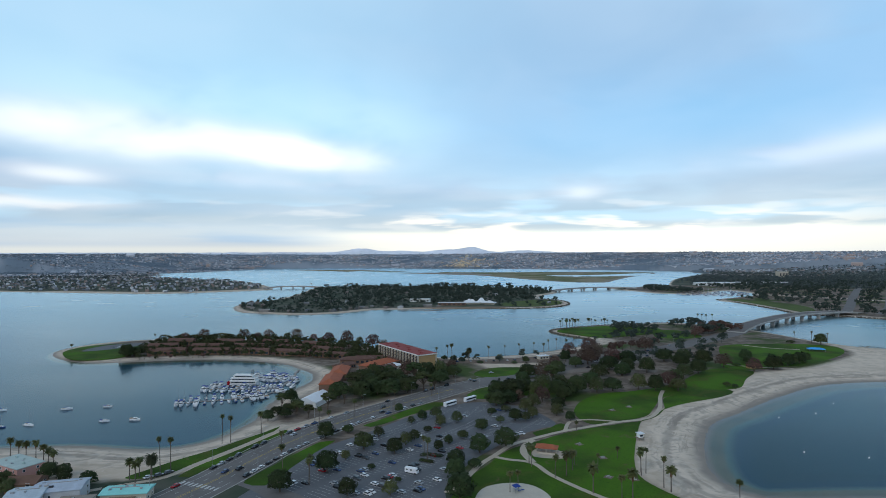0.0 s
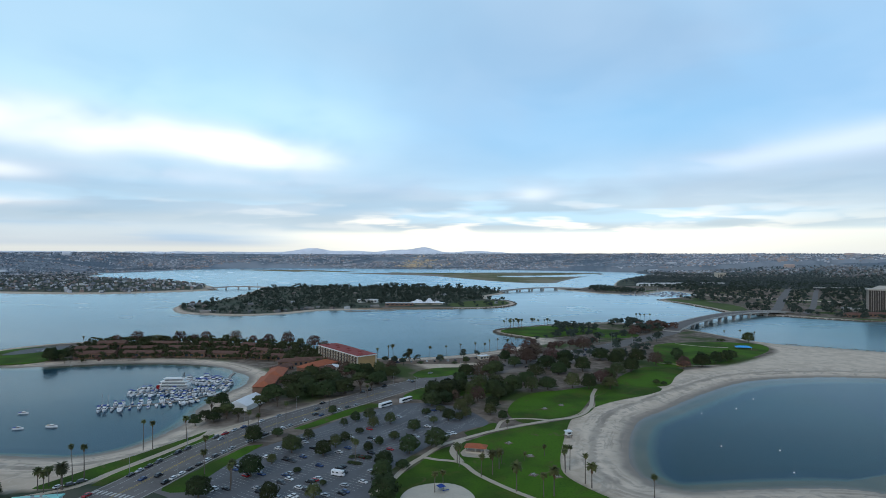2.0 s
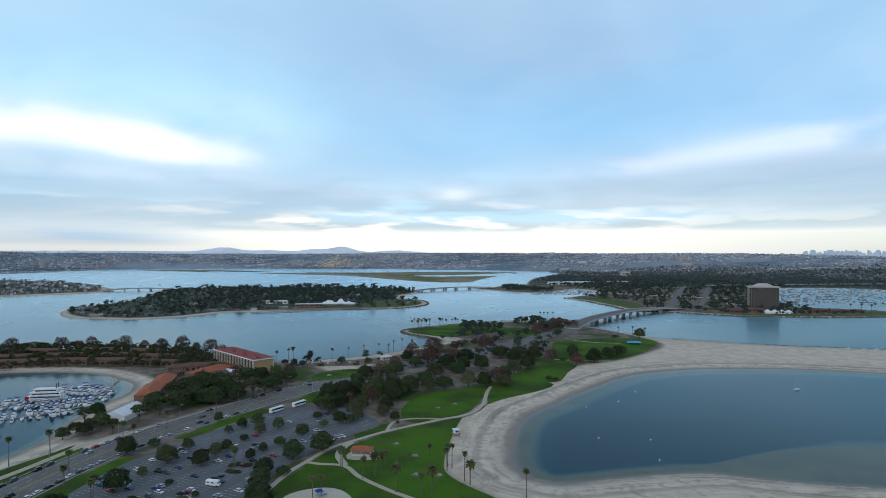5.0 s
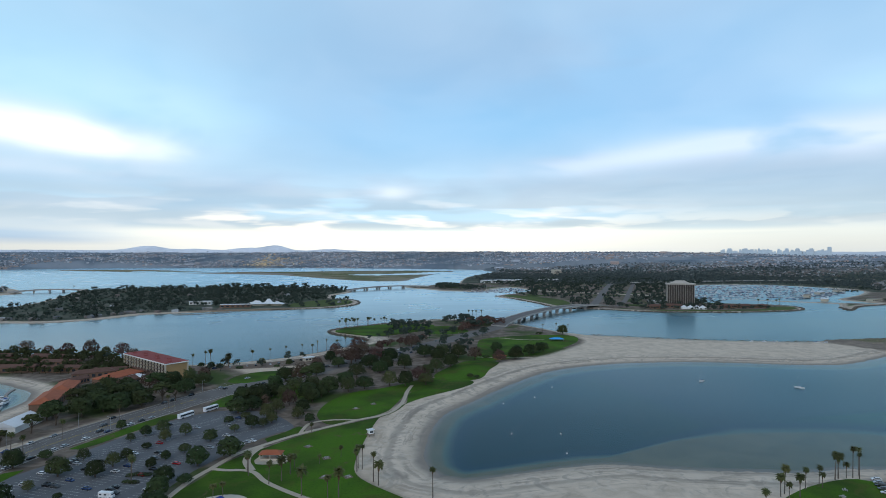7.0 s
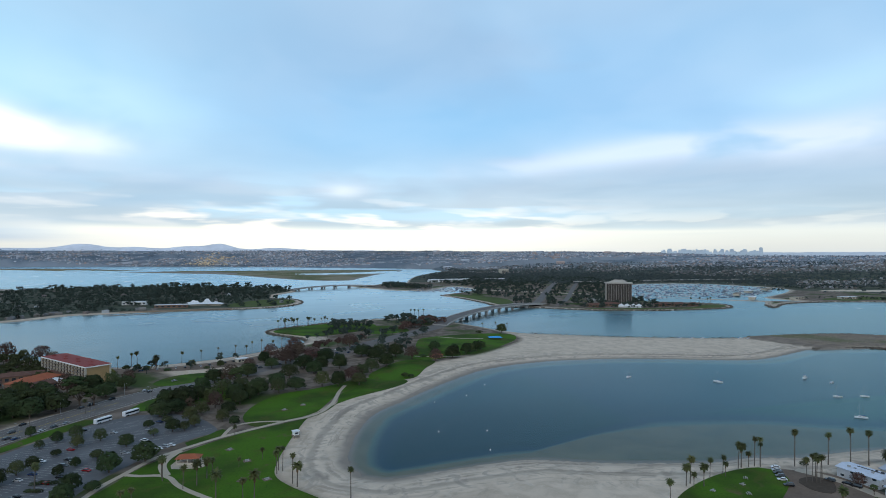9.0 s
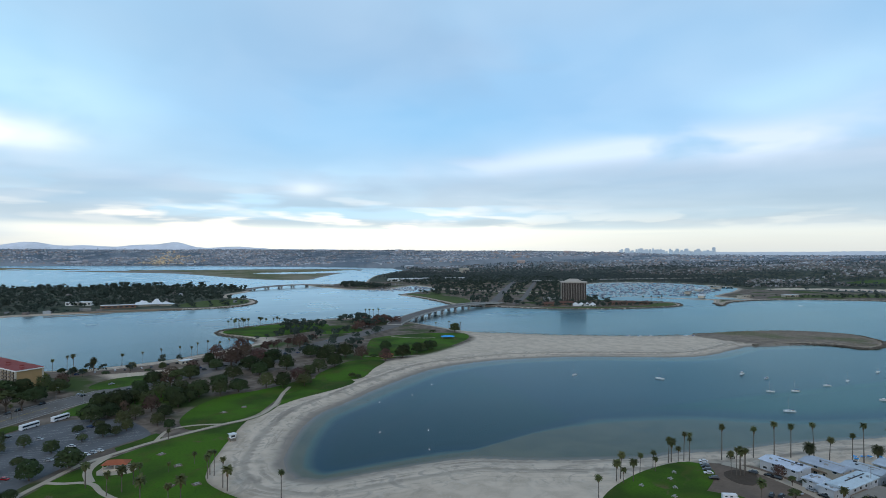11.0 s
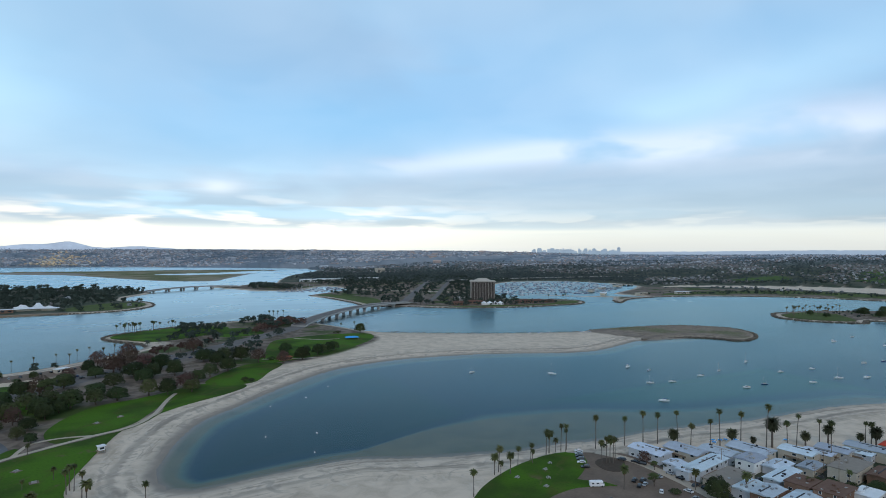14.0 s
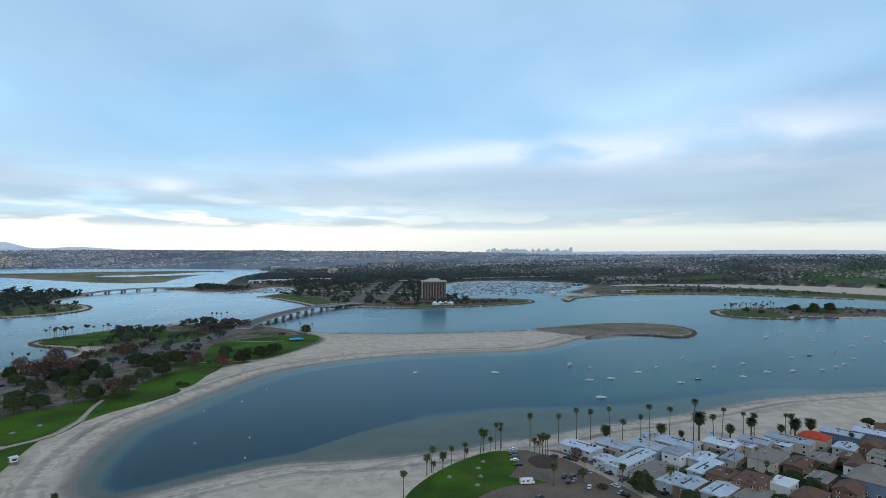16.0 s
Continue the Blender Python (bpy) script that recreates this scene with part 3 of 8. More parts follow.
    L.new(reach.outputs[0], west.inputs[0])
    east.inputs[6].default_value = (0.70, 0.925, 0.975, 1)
    L.new(west_water.outputs[0], east.inputs[0])
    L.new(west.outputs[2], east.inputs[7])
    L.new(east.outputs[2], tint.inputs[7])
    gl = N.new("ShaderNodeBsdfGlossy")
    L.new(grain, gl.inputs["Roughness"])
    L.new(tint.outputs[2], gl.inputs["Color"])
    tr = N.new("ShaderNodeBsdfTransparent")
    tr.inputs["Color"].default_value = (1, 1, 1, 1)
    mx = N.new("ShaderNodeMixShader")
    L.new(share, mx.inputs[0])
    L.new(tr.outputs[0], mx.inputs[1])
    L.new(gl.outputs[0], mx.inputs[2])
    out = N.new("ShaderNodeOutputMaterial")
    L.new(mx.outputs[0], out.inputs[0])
    return m

# ---- mesh helpers ----
def mesh_object(name, verts, faces, mat, parent=None, label=""):
    me = bpy.data.meshes.new(name)
    me.from_pydata([tuple(v) for v in verts], [], [tuple(f) for f in faces])
    me.materials.append(mat)
    ob = new(name, me)
    ob.parent = parent
    if label:
        ob["label"] = label
    return ob


def part(name, bm, mat, parent=None, label=""):
    """Links a bmesh as one mesh object under a thing or a part."""
    me = bpy.data.meshes.new(name)
    bm.to_mesh(me)
    bm.free()
    me.materials.append(mat)
    ob = new(name, me)
    ob.parent = parent
    if label:
        ob["label"] = label
    return ob


def thing(name, x, y, z, turn, label, category, group=""):
    ob = new(name)
    ob.matrix_world = pose(x, y, z, 0, 0, turn)
    return tagged(ob, label, category, group)


def add_box(bm, sx, sy, sz, x=0.0, y=0.0, z=0.0, turn=0.0, taper=1.0, bevel=0.0):
    """A box that stands on z, with its top drawn in by taper."""
    m = Matrix.Translation((x, y, z + sz / 2)) @ Matrix.Rotation(radians(turn), 4, "Z")
    r = bmesh.ops.create_cube(bm, size=1.0)
    for v in r["verts"]:
        k = taper if v.co.z > 0 else 1.0
        v.co = Vector((v.co.x * sx * k, v.co.y * sy * k, v.co.z * sz))
    if bevel:
        es = list({e for v in r["verts"] for e in v.link_edges})
        vs = bmesh.ops.bevel(bm, geom=es, offset=bevel, segments=1, affect="EDGES")["verts"]
        bmesh.ops.transform(bm, matrix=m, verts=vs)
    else:
        bmesh.ops.transform(bm, matrix=m, verts=r["verts"])


def add_rod(bm, a, b, r1, r2=None, sides=8):
    a, b = Vector(a), Vector(b)
    m = Matrix.Translation((a + b) / 2) @ (b - a).to_track_quat("Z", "Y").to_matrix().to_4x4()
    bmesh.ops.create_cone(bm, cap_ends=True, segments=sides, radius1=r1, radius2=r1 if r2 is None else r2, depth=(b - a).length, matrix=m)


def curve_points(pts, closed=True, step=8.0):
    """Catmull-Rom through the points."""
    p = np.array(pts, float)
    n, out = len(p), []
    for i in range(n if closed else n - 1):
        if closed:
            a, b, c, d = p[(i - 1) % n], p[i], p[(i + 1) % n], p[(i + 2) % n]
        else:
            a, b, c, d = p[max(i - 1, 0)], p[i], p[i + 1], p[min(i + 2, n - 1)]
        k = max(1, min(24, int(np.linalg.norm(c - b) / step)))
        for t in np.arange(k) / k:
            out.append(0.5 * (2 * b + (c - a) * t + (2 * a - 5 * b + 4 * c - d) * t * t + (3 * b - a - 3 * c + d) * t ** 3))
    if not closed:
        out.append(p[-1])
    return np.array(out)


def signed_distance(q, poly, reach=1e9):
    """Metres from each point to the outline, more than 0 inside."""
    q = np.asarray(q, np.float64)
    out = np.full(len(q), -reach)
    lo, hi = poly.min(0) - reach, poly.max(0) + reach
    near = np.nonzero(((q > lo) & (q < hi)).all(1))[0]
    a, b = poly, np.roll(poly, -1, 0)
    ab = b - a
    l2 = (ab ** 2).sum(1) + 1e-9
    for i in range(0, len(near), 6000):
        ix = near[i:i + 6000]
        px, py = q[ix, 0][:, None], q[ix, 1][:, None]
        dx, dy = px - a[:, 0], py - a[:, 1]
        t = np.clip((dx * ab[:, 0] + dy * ab[:, 1]) / l2, 0, 1)
        d = np.sqrt(((dx - t * ab[:, 0]) ** 2 + (dy - t * ab[:, 1]) ** 2).min(1))
        cross = ((a[:, 1] > py) != (b[:, 1] > py)) & (px < ab[:, 0] * (py - a[:, 1]) / np.where(ab[:, 1] == 0, 1e-9, ab[:, 1]) + a[:, 0])
        out[ix] = np.where(cross.sum(1) % 2 == 1, d, -d)
    return out


def smooth01(v):
    v = np.clip(v, 0, 1)
    return v * v * (3 - 2 * v)


# ---- the plan of the coast ----
WEST_COVE = [(-1400, 200), (-700, 290), (-400, 316), (-292, 323), (-250, 330), (-202, 327), (-187, 332), (-175, 343), (-168, 358), (-164, 383), (-165, 410),
                (-170, 435), (-169, 462), (-166, 486), (-163, 515), (-172, 545), (-189, 564), (-219, 591), (-255, 604), (-289, 608), (-332, 605), (-371, 595), (-402, 584)]
RESORT_POINT = [(-432, 581), (-468, 595), (-501, 620), (-519, 650), (-519, 688), (-500, 722), (-446, 752), (-330, 760), (-201, 735), (-122, 679), (-80, 648), (-40, 643),
               (-5, 652), (32, 668), (71, 698), (101, 727), (120, 745)]
GRASSY_POINT = [(128, 766), (122, 790), (104, 815), (88, 838), (81, 862), (90, 885), (130, 915), (200, 955), (290, 985), (350, 950), (385, 880), (405, 815)]
SPIT = [(422, 775), (440, 752), (469, 736), (534, 695), (609, 662), (694, 636), (750, 632), (800, 612), (830, 560), (790, 522), (709, 532), (687, 527), (612, 502), (574, 501)]
EAST_COVE = [(540, 511), (477, 537), (423, 550), (362, 554), (310, 545), (270, 526), (216, 479), (180, 442), (148, 410), (132, 378), (122, 350), (116, 326), (115, 309), (119, 295),
               (130, 287), (147, 287), (165, 289), (193, 291), (216, 290), (240, 279), (264, 270), (283, 265), (310, 257), (338, 257), (365, 250), (411, 248), (443, 242)]
SOUTH_BEACH = [(493, 233), (557, 228), (588, 224), (640, 208), (800, 150), (1000, 130), (1250, 200), (1400, 380), (1290, 462), (1245, 508), (1200, 494), (1152, 545),
               (1145, 575), (1152, 610), (1188, 642), (1232, 659), (1376, 644), (1485, 580), (1570, 488), (1700, 200), (1800, -600), (1800, -1500), (-1600, -1500)]
MAIN = curve_points(WEST_COVE + RESORT_POINT + GRASSY_POINT + SPIT + EAST_COVE + SOUTH_BEACH)
JETTY = curve_points([(700, 630), (796, 632), (861, 621), (902, 598), (930, 558), (916, 512), (884, 482), (843, 468), (822, 475), (819, 494), (786, 522), (715, 534)])
SANDBAR = curve_points([(165, 287), (185, 295), (206, 299), (237, 308), (274, 319), (310, 322), (353, 316), (397, 304), (430, 285), (480, 262), (560, 245), (640, 225), (640, 190), (400, 225), (240, 255), (150, 270)])
ISLE = curve_points([(-555, 1198), (-500, 1108), (-437, 1080), (-365, 1066), (-299, 1098), (-248, 1165), (-181, 1182), (-110, 1200), (-20, 1212), (60, 1214), (126, 1250),
                     (162, 1320), (156, 1410), (110, 1470), (118, 1570), (168, 1680), (165, 1770), (100, 1900), (-150, 1990), (-480, 1990), (-590, 1880), (-560, 1640), (-545, 1426), (-572, 1290)], step=15)
SHORE_TOWN = curve_points([(-3600, 1750), (-1900, 1690), (-1520, 1660), (-1320, 1640), (-1112, 1605), (-943, 1612), (-811, 1690), (-722, 1775), (-734, 1860), (-875, 2094), (-1151, 2395),
                      (-1415, 2551), (-1733, 2801), (-2000, 3150), (-3600, 3300)], step=25)
MARSH_ISLE = curve_points([(-1452, 3955), (-987, 3583), (-300, 3107), (-84, 2940), (122, 2540), (262, 2310), (405, 2270), (475, 2430), (637, 2821), (850, 3240), (840, 3420), (407, 3500),
                       (-99, 3440), (-500, 3560), (-1007, 3944)], step=30)
FARSIDE = curve_points([(-5500, 3150), (-2700, 3150), (-2006, 3220), (-1842, 3400), (-1764, 3832), (-1700, 4180), (-1400, 4350), (-900, 4380), (-490, 4200), (80, 4120), (460, 3980), (807, 3850), (1000, 3720),
                        (1150, 3560), (1800, 3400), (3200, 3000), (6500, 1500), (6500, 6500), (-5500, 6500)], step=40)
BASIN = curve_points([(410, 1900), (424, 1720), (480, 1660), (545, 1640), (620, 1740), (690, 1800), (700, 1650), (630, 1560), (530, 1460), (548, 1352), (556, 1240), (562, 1130), (624, 1085), (700, 1020), (741, 1004),
                        (840, 977), (946, 973), (1023, 986), (1062, 1040), (1035, 1105), (967, 1150), (935, 1205), (1067, 1427), (1235, 1660), (1430, 1800), (1640, 1740), (1700, 1480), (1560, 1330),
                        (1330, 1190), (1240, 1100)], step=15)
BASIN = np.vstack([BASIN[:-6], curve_points([(1222, 1085), (1147, 1011), (1118, 962), (1206, 1019), (1318, 1042), (1447, 1020), (1589, 950), (1692, 855), (1750, 745), (1800, 640),
                                                 (1900, 300), (2600, -600), (6500, -600), (6500, 2600), (3000, 3050), (1500, 3330), (1130, 3480), (1060, 3150), (780, 2620), (640, 2240), (580, 2060), (480, 2000)], False, 25)])
RIVER = curve_points([(1700, 1330), (1830, 1270), (1930, 1165), (1995, 1014), (2030, 864), (2050, 600), (2400, 700), (2360, 917), (2262, 1070), (2140, 1200), (1960, 1310), (1800, 1370)], step=25)


LAGOON_WEST = curve_points([(-960, 3720), (-700, 3560), (-443, 3560), (-330, 3390), (-560, 3350), (-820, 3480)], step=30)
LAGOON_EAST = curve_points([(250, 2960), (520, 3060), (806, 3288), (770, 3040), (560, 2860), (325, 2820)], step=30)
FLAT = curve_points([(-470, 3240), (-200, 3260), (-40, 3080), (-60, 2930), (-340, 3100)], step=30)


def grid_lines(lo, hi, stops):
    """Lines whose spacing follows (place, spacing) stops."""
    out, v = [], lo
    xs, ss = zip(*stops)
    while v < hi:
        out.append(v)
        v += float(np.interp(v, xs, ss))
    return np.array(out + [hi])


GX = grid_lines(-5600, 6500, [(-5600, 130), (-1500, 40), (-560, 8), (-460, 3.2), (560, 3.2), (680, 5), (1300, 9), (2200, 40), (6500, 130)])
GY = grid_lines(-3000, 6400, [(-3000, 400), (-200, 90), (150, 10), (200, 2.8), (560, 2.8), (720, 4.2), (1300, 9), (2000, 14), (2600, 30), (6400, 60)])
gx, gy = np.meshgrid(GX, GY)
Q = np.stack([gx.ravel(), gy.ravel()], 1)


def profile(sd, top, width, slope=0.10, floor=-6.0, steep=0.0):
    return np.where(sd > 0, top * np.sin(np.clip(sd / width, 0, 1) * np.pi / 2), np.maximum(floor, sd * slope - steep * sd * sd))


sd_main, sd_bar, sd_jetty = signed_distance(Q, MAIN, 150), signed_distance(Q, SANDBAR, 30), signed_distance(Q, JETTY, 60)
sd_isle, sd_crown, sd_marsh = signed_distance(Q, ISLE, 120), signed_distance(Q, SHORE_TOWN, 200), signed_distance(Q, MARSH_ISLE, 200)
sd_far, sd_basin, sd_river = signed_distance(Q, FARSIDE, 200), signed_distance(Q, BASIN, 150), signed_distance(Q, RIVER, 60)
rumple = np.array([noise.noise((x / 420.0, y / 420.0, 0.3)) + 0.5 * noise.noise((x / 150.0, y / 150.0, 4.3)) for x, y in Q])
Z = np.maximum.reduce([
    profile(sd_main + 1.2 * rumple, 2.0, 26, np.interp(Q[:, 0], [0, 100, 150, 230, 1000, 1100], [0.16, 0.085, 0.07, 0.045, 0.045, 0.16]) + np.interp(Q[:, 1], [560, 620], [0, 0.12]), -6.0, 0.0016), np.minimum(-0.78 + 0.4 * smooth01((sd_bar - 4) / 34) + 0.16 * rumple, sd_bar * np.interp(Q[:, 0], [200, 330], [0.30, 0.05]) - 0.7), profile(sd_jetty, 2.6, 9, 0.4),
    profile(sd_isle, 2.0, 12), profile(sd_crown, 3.0, 40), profile(sd_marsh, 1.6, 60),
    profile(sd_far, 3.0, 40), profile(sd_basin, 2.0, 10, 0.3)])
Z = np.where(sd_river > 0, np.minimum(Z, 0.7), Z)
sd_lagoon = np.maximum(signed_distance(Q, LAGOON_WEST, 120), signed_distance(Q, LAGOON_EAST, 120))
Z = np.where(sd_lagoon > 0, -1.5, Z)
# the mesas behind the bay, and the hill to the south
away = np.hypot(Q[:, 0], Q[:, 1])
bearing = np.degrees(np.arctan2(Q[:, 0], Q[:, 1]))
rise = smooth01((away - np.interp(bearing, [-60, -40, -27, -10, 0, 15, 32, 45, 60, 75], [3300, 3700, 4420, 4400, 4300, 3500, 3000, 2700, 2300, 2100])) / np.interp(bearing, [-60, -40, -27, 0, 15, 40, 75], [900, 900, 420, 480, 1100, 1700, 1700]))
tall = np.interp(bearing, [-60, -40, -10, 15, 35, 42, 50, 57, 64, 75], [104, 106, 103, 102, 104, 92, 86, 92, 100, 106])
hill = rise * tall * (1 + 0.03 * rumple) + rise * (1 - 0.6 * rise) * 9 * rumple
Z = np.where((sd_far > 0) | ((sd_basin > 0) & (sd_river < -30)), Z + np.maximum(hill, 0), Z)

nx, ny = len(GX), len(GY)
idx = np.arange(nx * ny).reshape(ny, nx)
quads = np.stack([idx[:-1, :-1], idx[:-1, 1:], idx[1:, 1:], idx[1:, :-1]], -1).reshape(-1, 4)
gm = bpy.data.meshes.new("ground")
gm.vertices.add(nx * ny)
gm.vertices.foreach_set("co", np.column_stack([Q, Z]).astype(np.float32).ravel())
gm.loops.add(quads.size)
gm.loops.foreach_set("vertex_index", quads.astype(np.int32).ravel())
gm.polygons.add(len(quads))
gm.polygons.foreach_set("loop_start", np.arange(0, quads.size, 4, dtype=np.int32))
gm.update(calc_edges=True)
gm.polygons.foreach_set("use_smooth", np.ones(len(quads), bool))
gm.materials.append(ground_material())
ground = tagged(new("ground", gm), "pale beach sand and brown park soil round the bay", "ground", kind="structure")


def ground_attr(name, values):
    gm.attributes.new(name, "FLOAT", "POINT").data.foreach_set("value", np.asarray(values, np.float32))


# what covers the land: bare park soil, town, marsh, and painted haze far off; the rest is sand
PARK_GROVE = curve_points([(-128, 230), (-125, 300), (-112, 350), (-70, 420), (-35, 480), (0, 522), (60, 560), (60, 600), (0, 612), (-60, 606), (-50, 612), (0, 616), (36, 634), (95, 688), (132, 733), (155, 775), (120, 820), (105, 850), (110, 885), (180, 925), (300, 955), (380, 860),
                           (402, 760), (398, 690), (330, 622), (285, 592), (245, 575), (220, 540), (192, 500), (165, 470), (138, 452), (116, 430), (100, 405), (88, 372), (78, 330), (75, 305), (84, 286), (96, 265), (100, 230)])
RESORT_SOIL = curve_points([(-150, 400), (-130, 380), (-60, 470), (0, 520), (-20, 600), (-110, 660), (-205, 720), (-330, 745), (-440, 735), (-490, 690), (-480, 625), (-440, 598), (-330, 625), (-250, 622), (-190, 590), (-135, 520), (-150, 440)])
BEACH_TOWN = curve_points([(-700, 260), (-400, 262), (-250, 268), (-190, 276), (-150, 296), (-130, 330), (-100, 300), (0, 275), (60, 255), (110, 240), (200, 190), (245, 205), (330, 228), (356, 222), (430, 186), (500, 152), (600, 100), (900, -100), (900, -1400), (-1400, -1400), (-1400, 100)])
sd_park = np.maximum(signed_distance(Q, PARK_GROVE, 60), signed_distance(Q, RESORT_SOIL, 60))
sd_town = signed_distance(Q, BEACH_TOWN, 60)
ground_attr("shore", np.clip(np.maximum.reduce([sd_main, sd_jetty, sd_isle + 18, sd_crown + 10, sd_basin + 12]), -60, 200))
ground_attr("park", (sd_river < 0) * smooth01(np.maximum.reduce([sd_park / 8 + 0.5, (sd_basin - 8) / 10, np.minimum((sd_jetty - 2) / 5, 0.75), np.where((sd_main > 12) & (Q[:, 0] > 1130), 1, 0)])))
ground_attr("town", (sd_river < 0) * smooth01(np.maximum.reduce([sd_town / 4 + 0.5, (sd_crown - 25) / 20, (sd_isle - 9) / 8, np.where((away > 2150) & (Z > 1.9) & (sd_marsh < -20), 1, 0)])))
ground_attr("mesa_haze", smooth01((away - 2900) / 1200) * (sd_marsh < -20))
ground_attr("marsh", (signed_distance(Q, FLAT, 100) < 0) * smooth01(np.maximum((sd_marsh - 10) / 30, (sd_jetty - 400) / 5)))

WX = grid_lines(-6500, 7000, [(-6500, 600), (-800, 60), (-300, 30), (900, 30), (1500, 80), (7000, 600)])
WY = grid_lines(-3200, 6600, [(-3200, 600), (100, 60), (200, 30), (800, 30), (1500, 80), (6600, 500)])
wxx, wyy = np.meshgrid(WX, WY)
wi = np.arange(wxx.size).reshape(wxx.shape)
wf = np.stack([wi[:-1, :-1], wi[:-1, 1:], wi[1:, 1:], wi[1:, :-1]], -1).reshape(-1, 4)
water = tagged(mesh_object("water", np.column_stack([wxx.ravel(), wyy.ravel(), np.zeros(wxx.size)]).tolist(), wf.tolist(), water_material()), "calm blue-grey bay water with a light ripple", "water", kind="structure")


# ---- sheets laid on the land ----
def slab(name, pts, z, mat, label, category, thick=0.5, step=5.0, curved=True, kind="structure"):
    """A level sheet with an upright edge."""
    p = curve_points(pts, True, step) if curved else np.array(pts, float)
    n = len(p)
    bm = bmesh.new()
    top = [bm.verts.new((x, y, z)) for x, y in p]
    low = [bm.verts.new((x, y, z - thick)) for x, y in p]
    bm.faces.new(top)
    for i in range(n):
        bm.faces.new((top[i], low[i], low[(i + 1) % n], top[(i + 1) % n]))
    bmesh.ops.recalc_face_normals(bm, faces=bm.faces[:])
    bmesh.ops.triangulate(bm, faces=[f for f in bm.faces if len(f.verts) > 4])
    return tagged(part(name, bm, mat), label, category, kind=kind)


def ribbon_bm(pts, width, z, thick=0.3, step=5.0, offset=0.0, closed=False):
    p = curve_points(pts, closed, step)
    d = np.gradient(p, axis=0)
    d /= np.linalg.norm(d, axis=1)[:, None] + 1e-9
    nrm = np.stack([d[:, 1], -d[:, 0]], 1)
    zz = np.interp(np.linspace(0, 1, len(p)), np.linspace(0, 1, len(z)), z) if isinstance(z, (list, tuple)) else np.full(len(p), z)
    bm = bmesh.new()
    rows = []
    for c, m, h in zip(p, nrm, zz):
        a, b = c + m * (offset - width / 2), c + m * (offset + width / 2)
        rows.append([bm.verts.new((*a, h)), bm.verts.new((*b, h)), bm.verts.new((*b, h - thick)), bm.verts.new((*a, h - thick))])
    for r, s in zip(rows, rows[1:]):
        for i in range(4):
            bm.faces.new((r[i], r[(i + 1) % 4], s[(i + 1) % 4], s[i]))
    if not closed:
        bm.faces.new(rows[0][::-1])
        bm.faces.new(rows[-1])
    bmesh.ops.recalc_face_normals(bm, faces=bm.faces[:])
    return bm


def ribbon(name, pts, width, z, mat, label, category, thick=0.3, step=5.0, offset=0.0):
    return tagged(part(name, ribbon_bm(pts, width, z, thick, step, offset), mat), label, category, kind="structure")


def dashes(pts, offset, z, width, dash, gap, closed=False):
    """Painted dashes along a line, joined."""
    p = curve_points(pts, closed, 1.0)
    d = np.gradient(p, axis=0)
    d /= np.linalg.norm(d, axis=1)[:, None] + 1e-9
    nrm = np.stack([d[:, 1], -d[:, 0]], 1)
    s = np.concatenate([[0], np.cumsum(np.linalg.norm(np.diff(p, axis=0), axis=1))])
    verts, faces, at = [], [], 0.0
    while at + dash < s[-1]:
        ends = []
        for u in (at, at + dash):
            c = np.array([np.interp(u, s, p[:, 0]), np.interp(u, s, p[:, 1])])
            m = np.array([np.interp(u, s, nrm[:, 0]), np.interp(u, s, nrm[:, 1])])
            ends += [c + m * (offset - width / 2), c + m * (offset + width / 2)]
        k = len(verts)
        verts += [(*e, z) for e in ends]
        faces.append((k, k + 1, k + 3, k + 2))
        at += dash + gap
    return verts, faces


ROAD = [(-185, 190), (-150, 245), (-138, 278), (-132, 302), (-125, 329), (-115, 356), (-102, 383), (-87, 408), (-68, 436), (-48, 464), (-28, 492), (0, 522), (50, 570), (110, 625), (180, 690), (250, 760), (310, 825), (345, 865)]
road = ribbon("road", ROAD, 27, 2.06, M_ROAD, "wide grey asphalt boulevard with lane lines", "road")
for off, dash, gap, w, mat in ((-9.4, 600, 5, 0.2, M_PAINT), (-4.6, 3, 6, 0.22, M_PAINT), (-0.5, 600, 5, 0.2, M_YELLOW), (0.5, 600, 5, 0.2, M_YELLOW), (4.6, 3, 6, 0.22, M_PAINT), (9.4, 600, 5, 0.2, M_PAINT)):
    v, f = dashes(ROAD[1:12], off, 2.068, w, dash if dash < 100 else 8, gap if dash < 100 else 0.01, False)
    mesh_object("lane_line", v, f, mat, road)
for k in range(9):
    u, n = Vector((0.30, 0.954, 0)), Vector((0.954, -0.30, 0))
    c = Vector((-141, 274, 0)) + n * (-11 + k * 2.7)
    q = [c + n * 0.6 + u * 1.8, c - n * 0.6 + u * 1.8, c - n * 0.6 - u * 1.8, c + n * 0.6 - u * 1.8]
    mesh_object("crossing_bar", [(*w.xy, 2.07) for w in q], [(0, 1, 2, 3)], M_PAINT, road)
ribbon("kerb", ROAD[:12], 0.5, 2.2, M_KERB, "pale concrete kerb along the boulevard", "kerb", 0.3, offset=13.8)
ribbon("kerb", ROAD[:12], 0.5, 2.2, M_KERB, "pale concrete kerb along the boulevard", "kerb", 0.3, offset=-13.8)
ribbon("sidewalk", [(-200, 258), (-177, 273), (-164, 283), (-159, 299), (-152, 317), (-144, 338), (-138, 357), (-130, 375), (-118, 396)], 3.0, 2.14, M_PATH, "pale concrete footpath beside the road", "sidewalk")
ribbon("road", [(-128, 286), (-110, 276), (-100, 268), (-80, 255)], 12, 2.072, M_ROAD, "asphalt side street into the car park", "road")
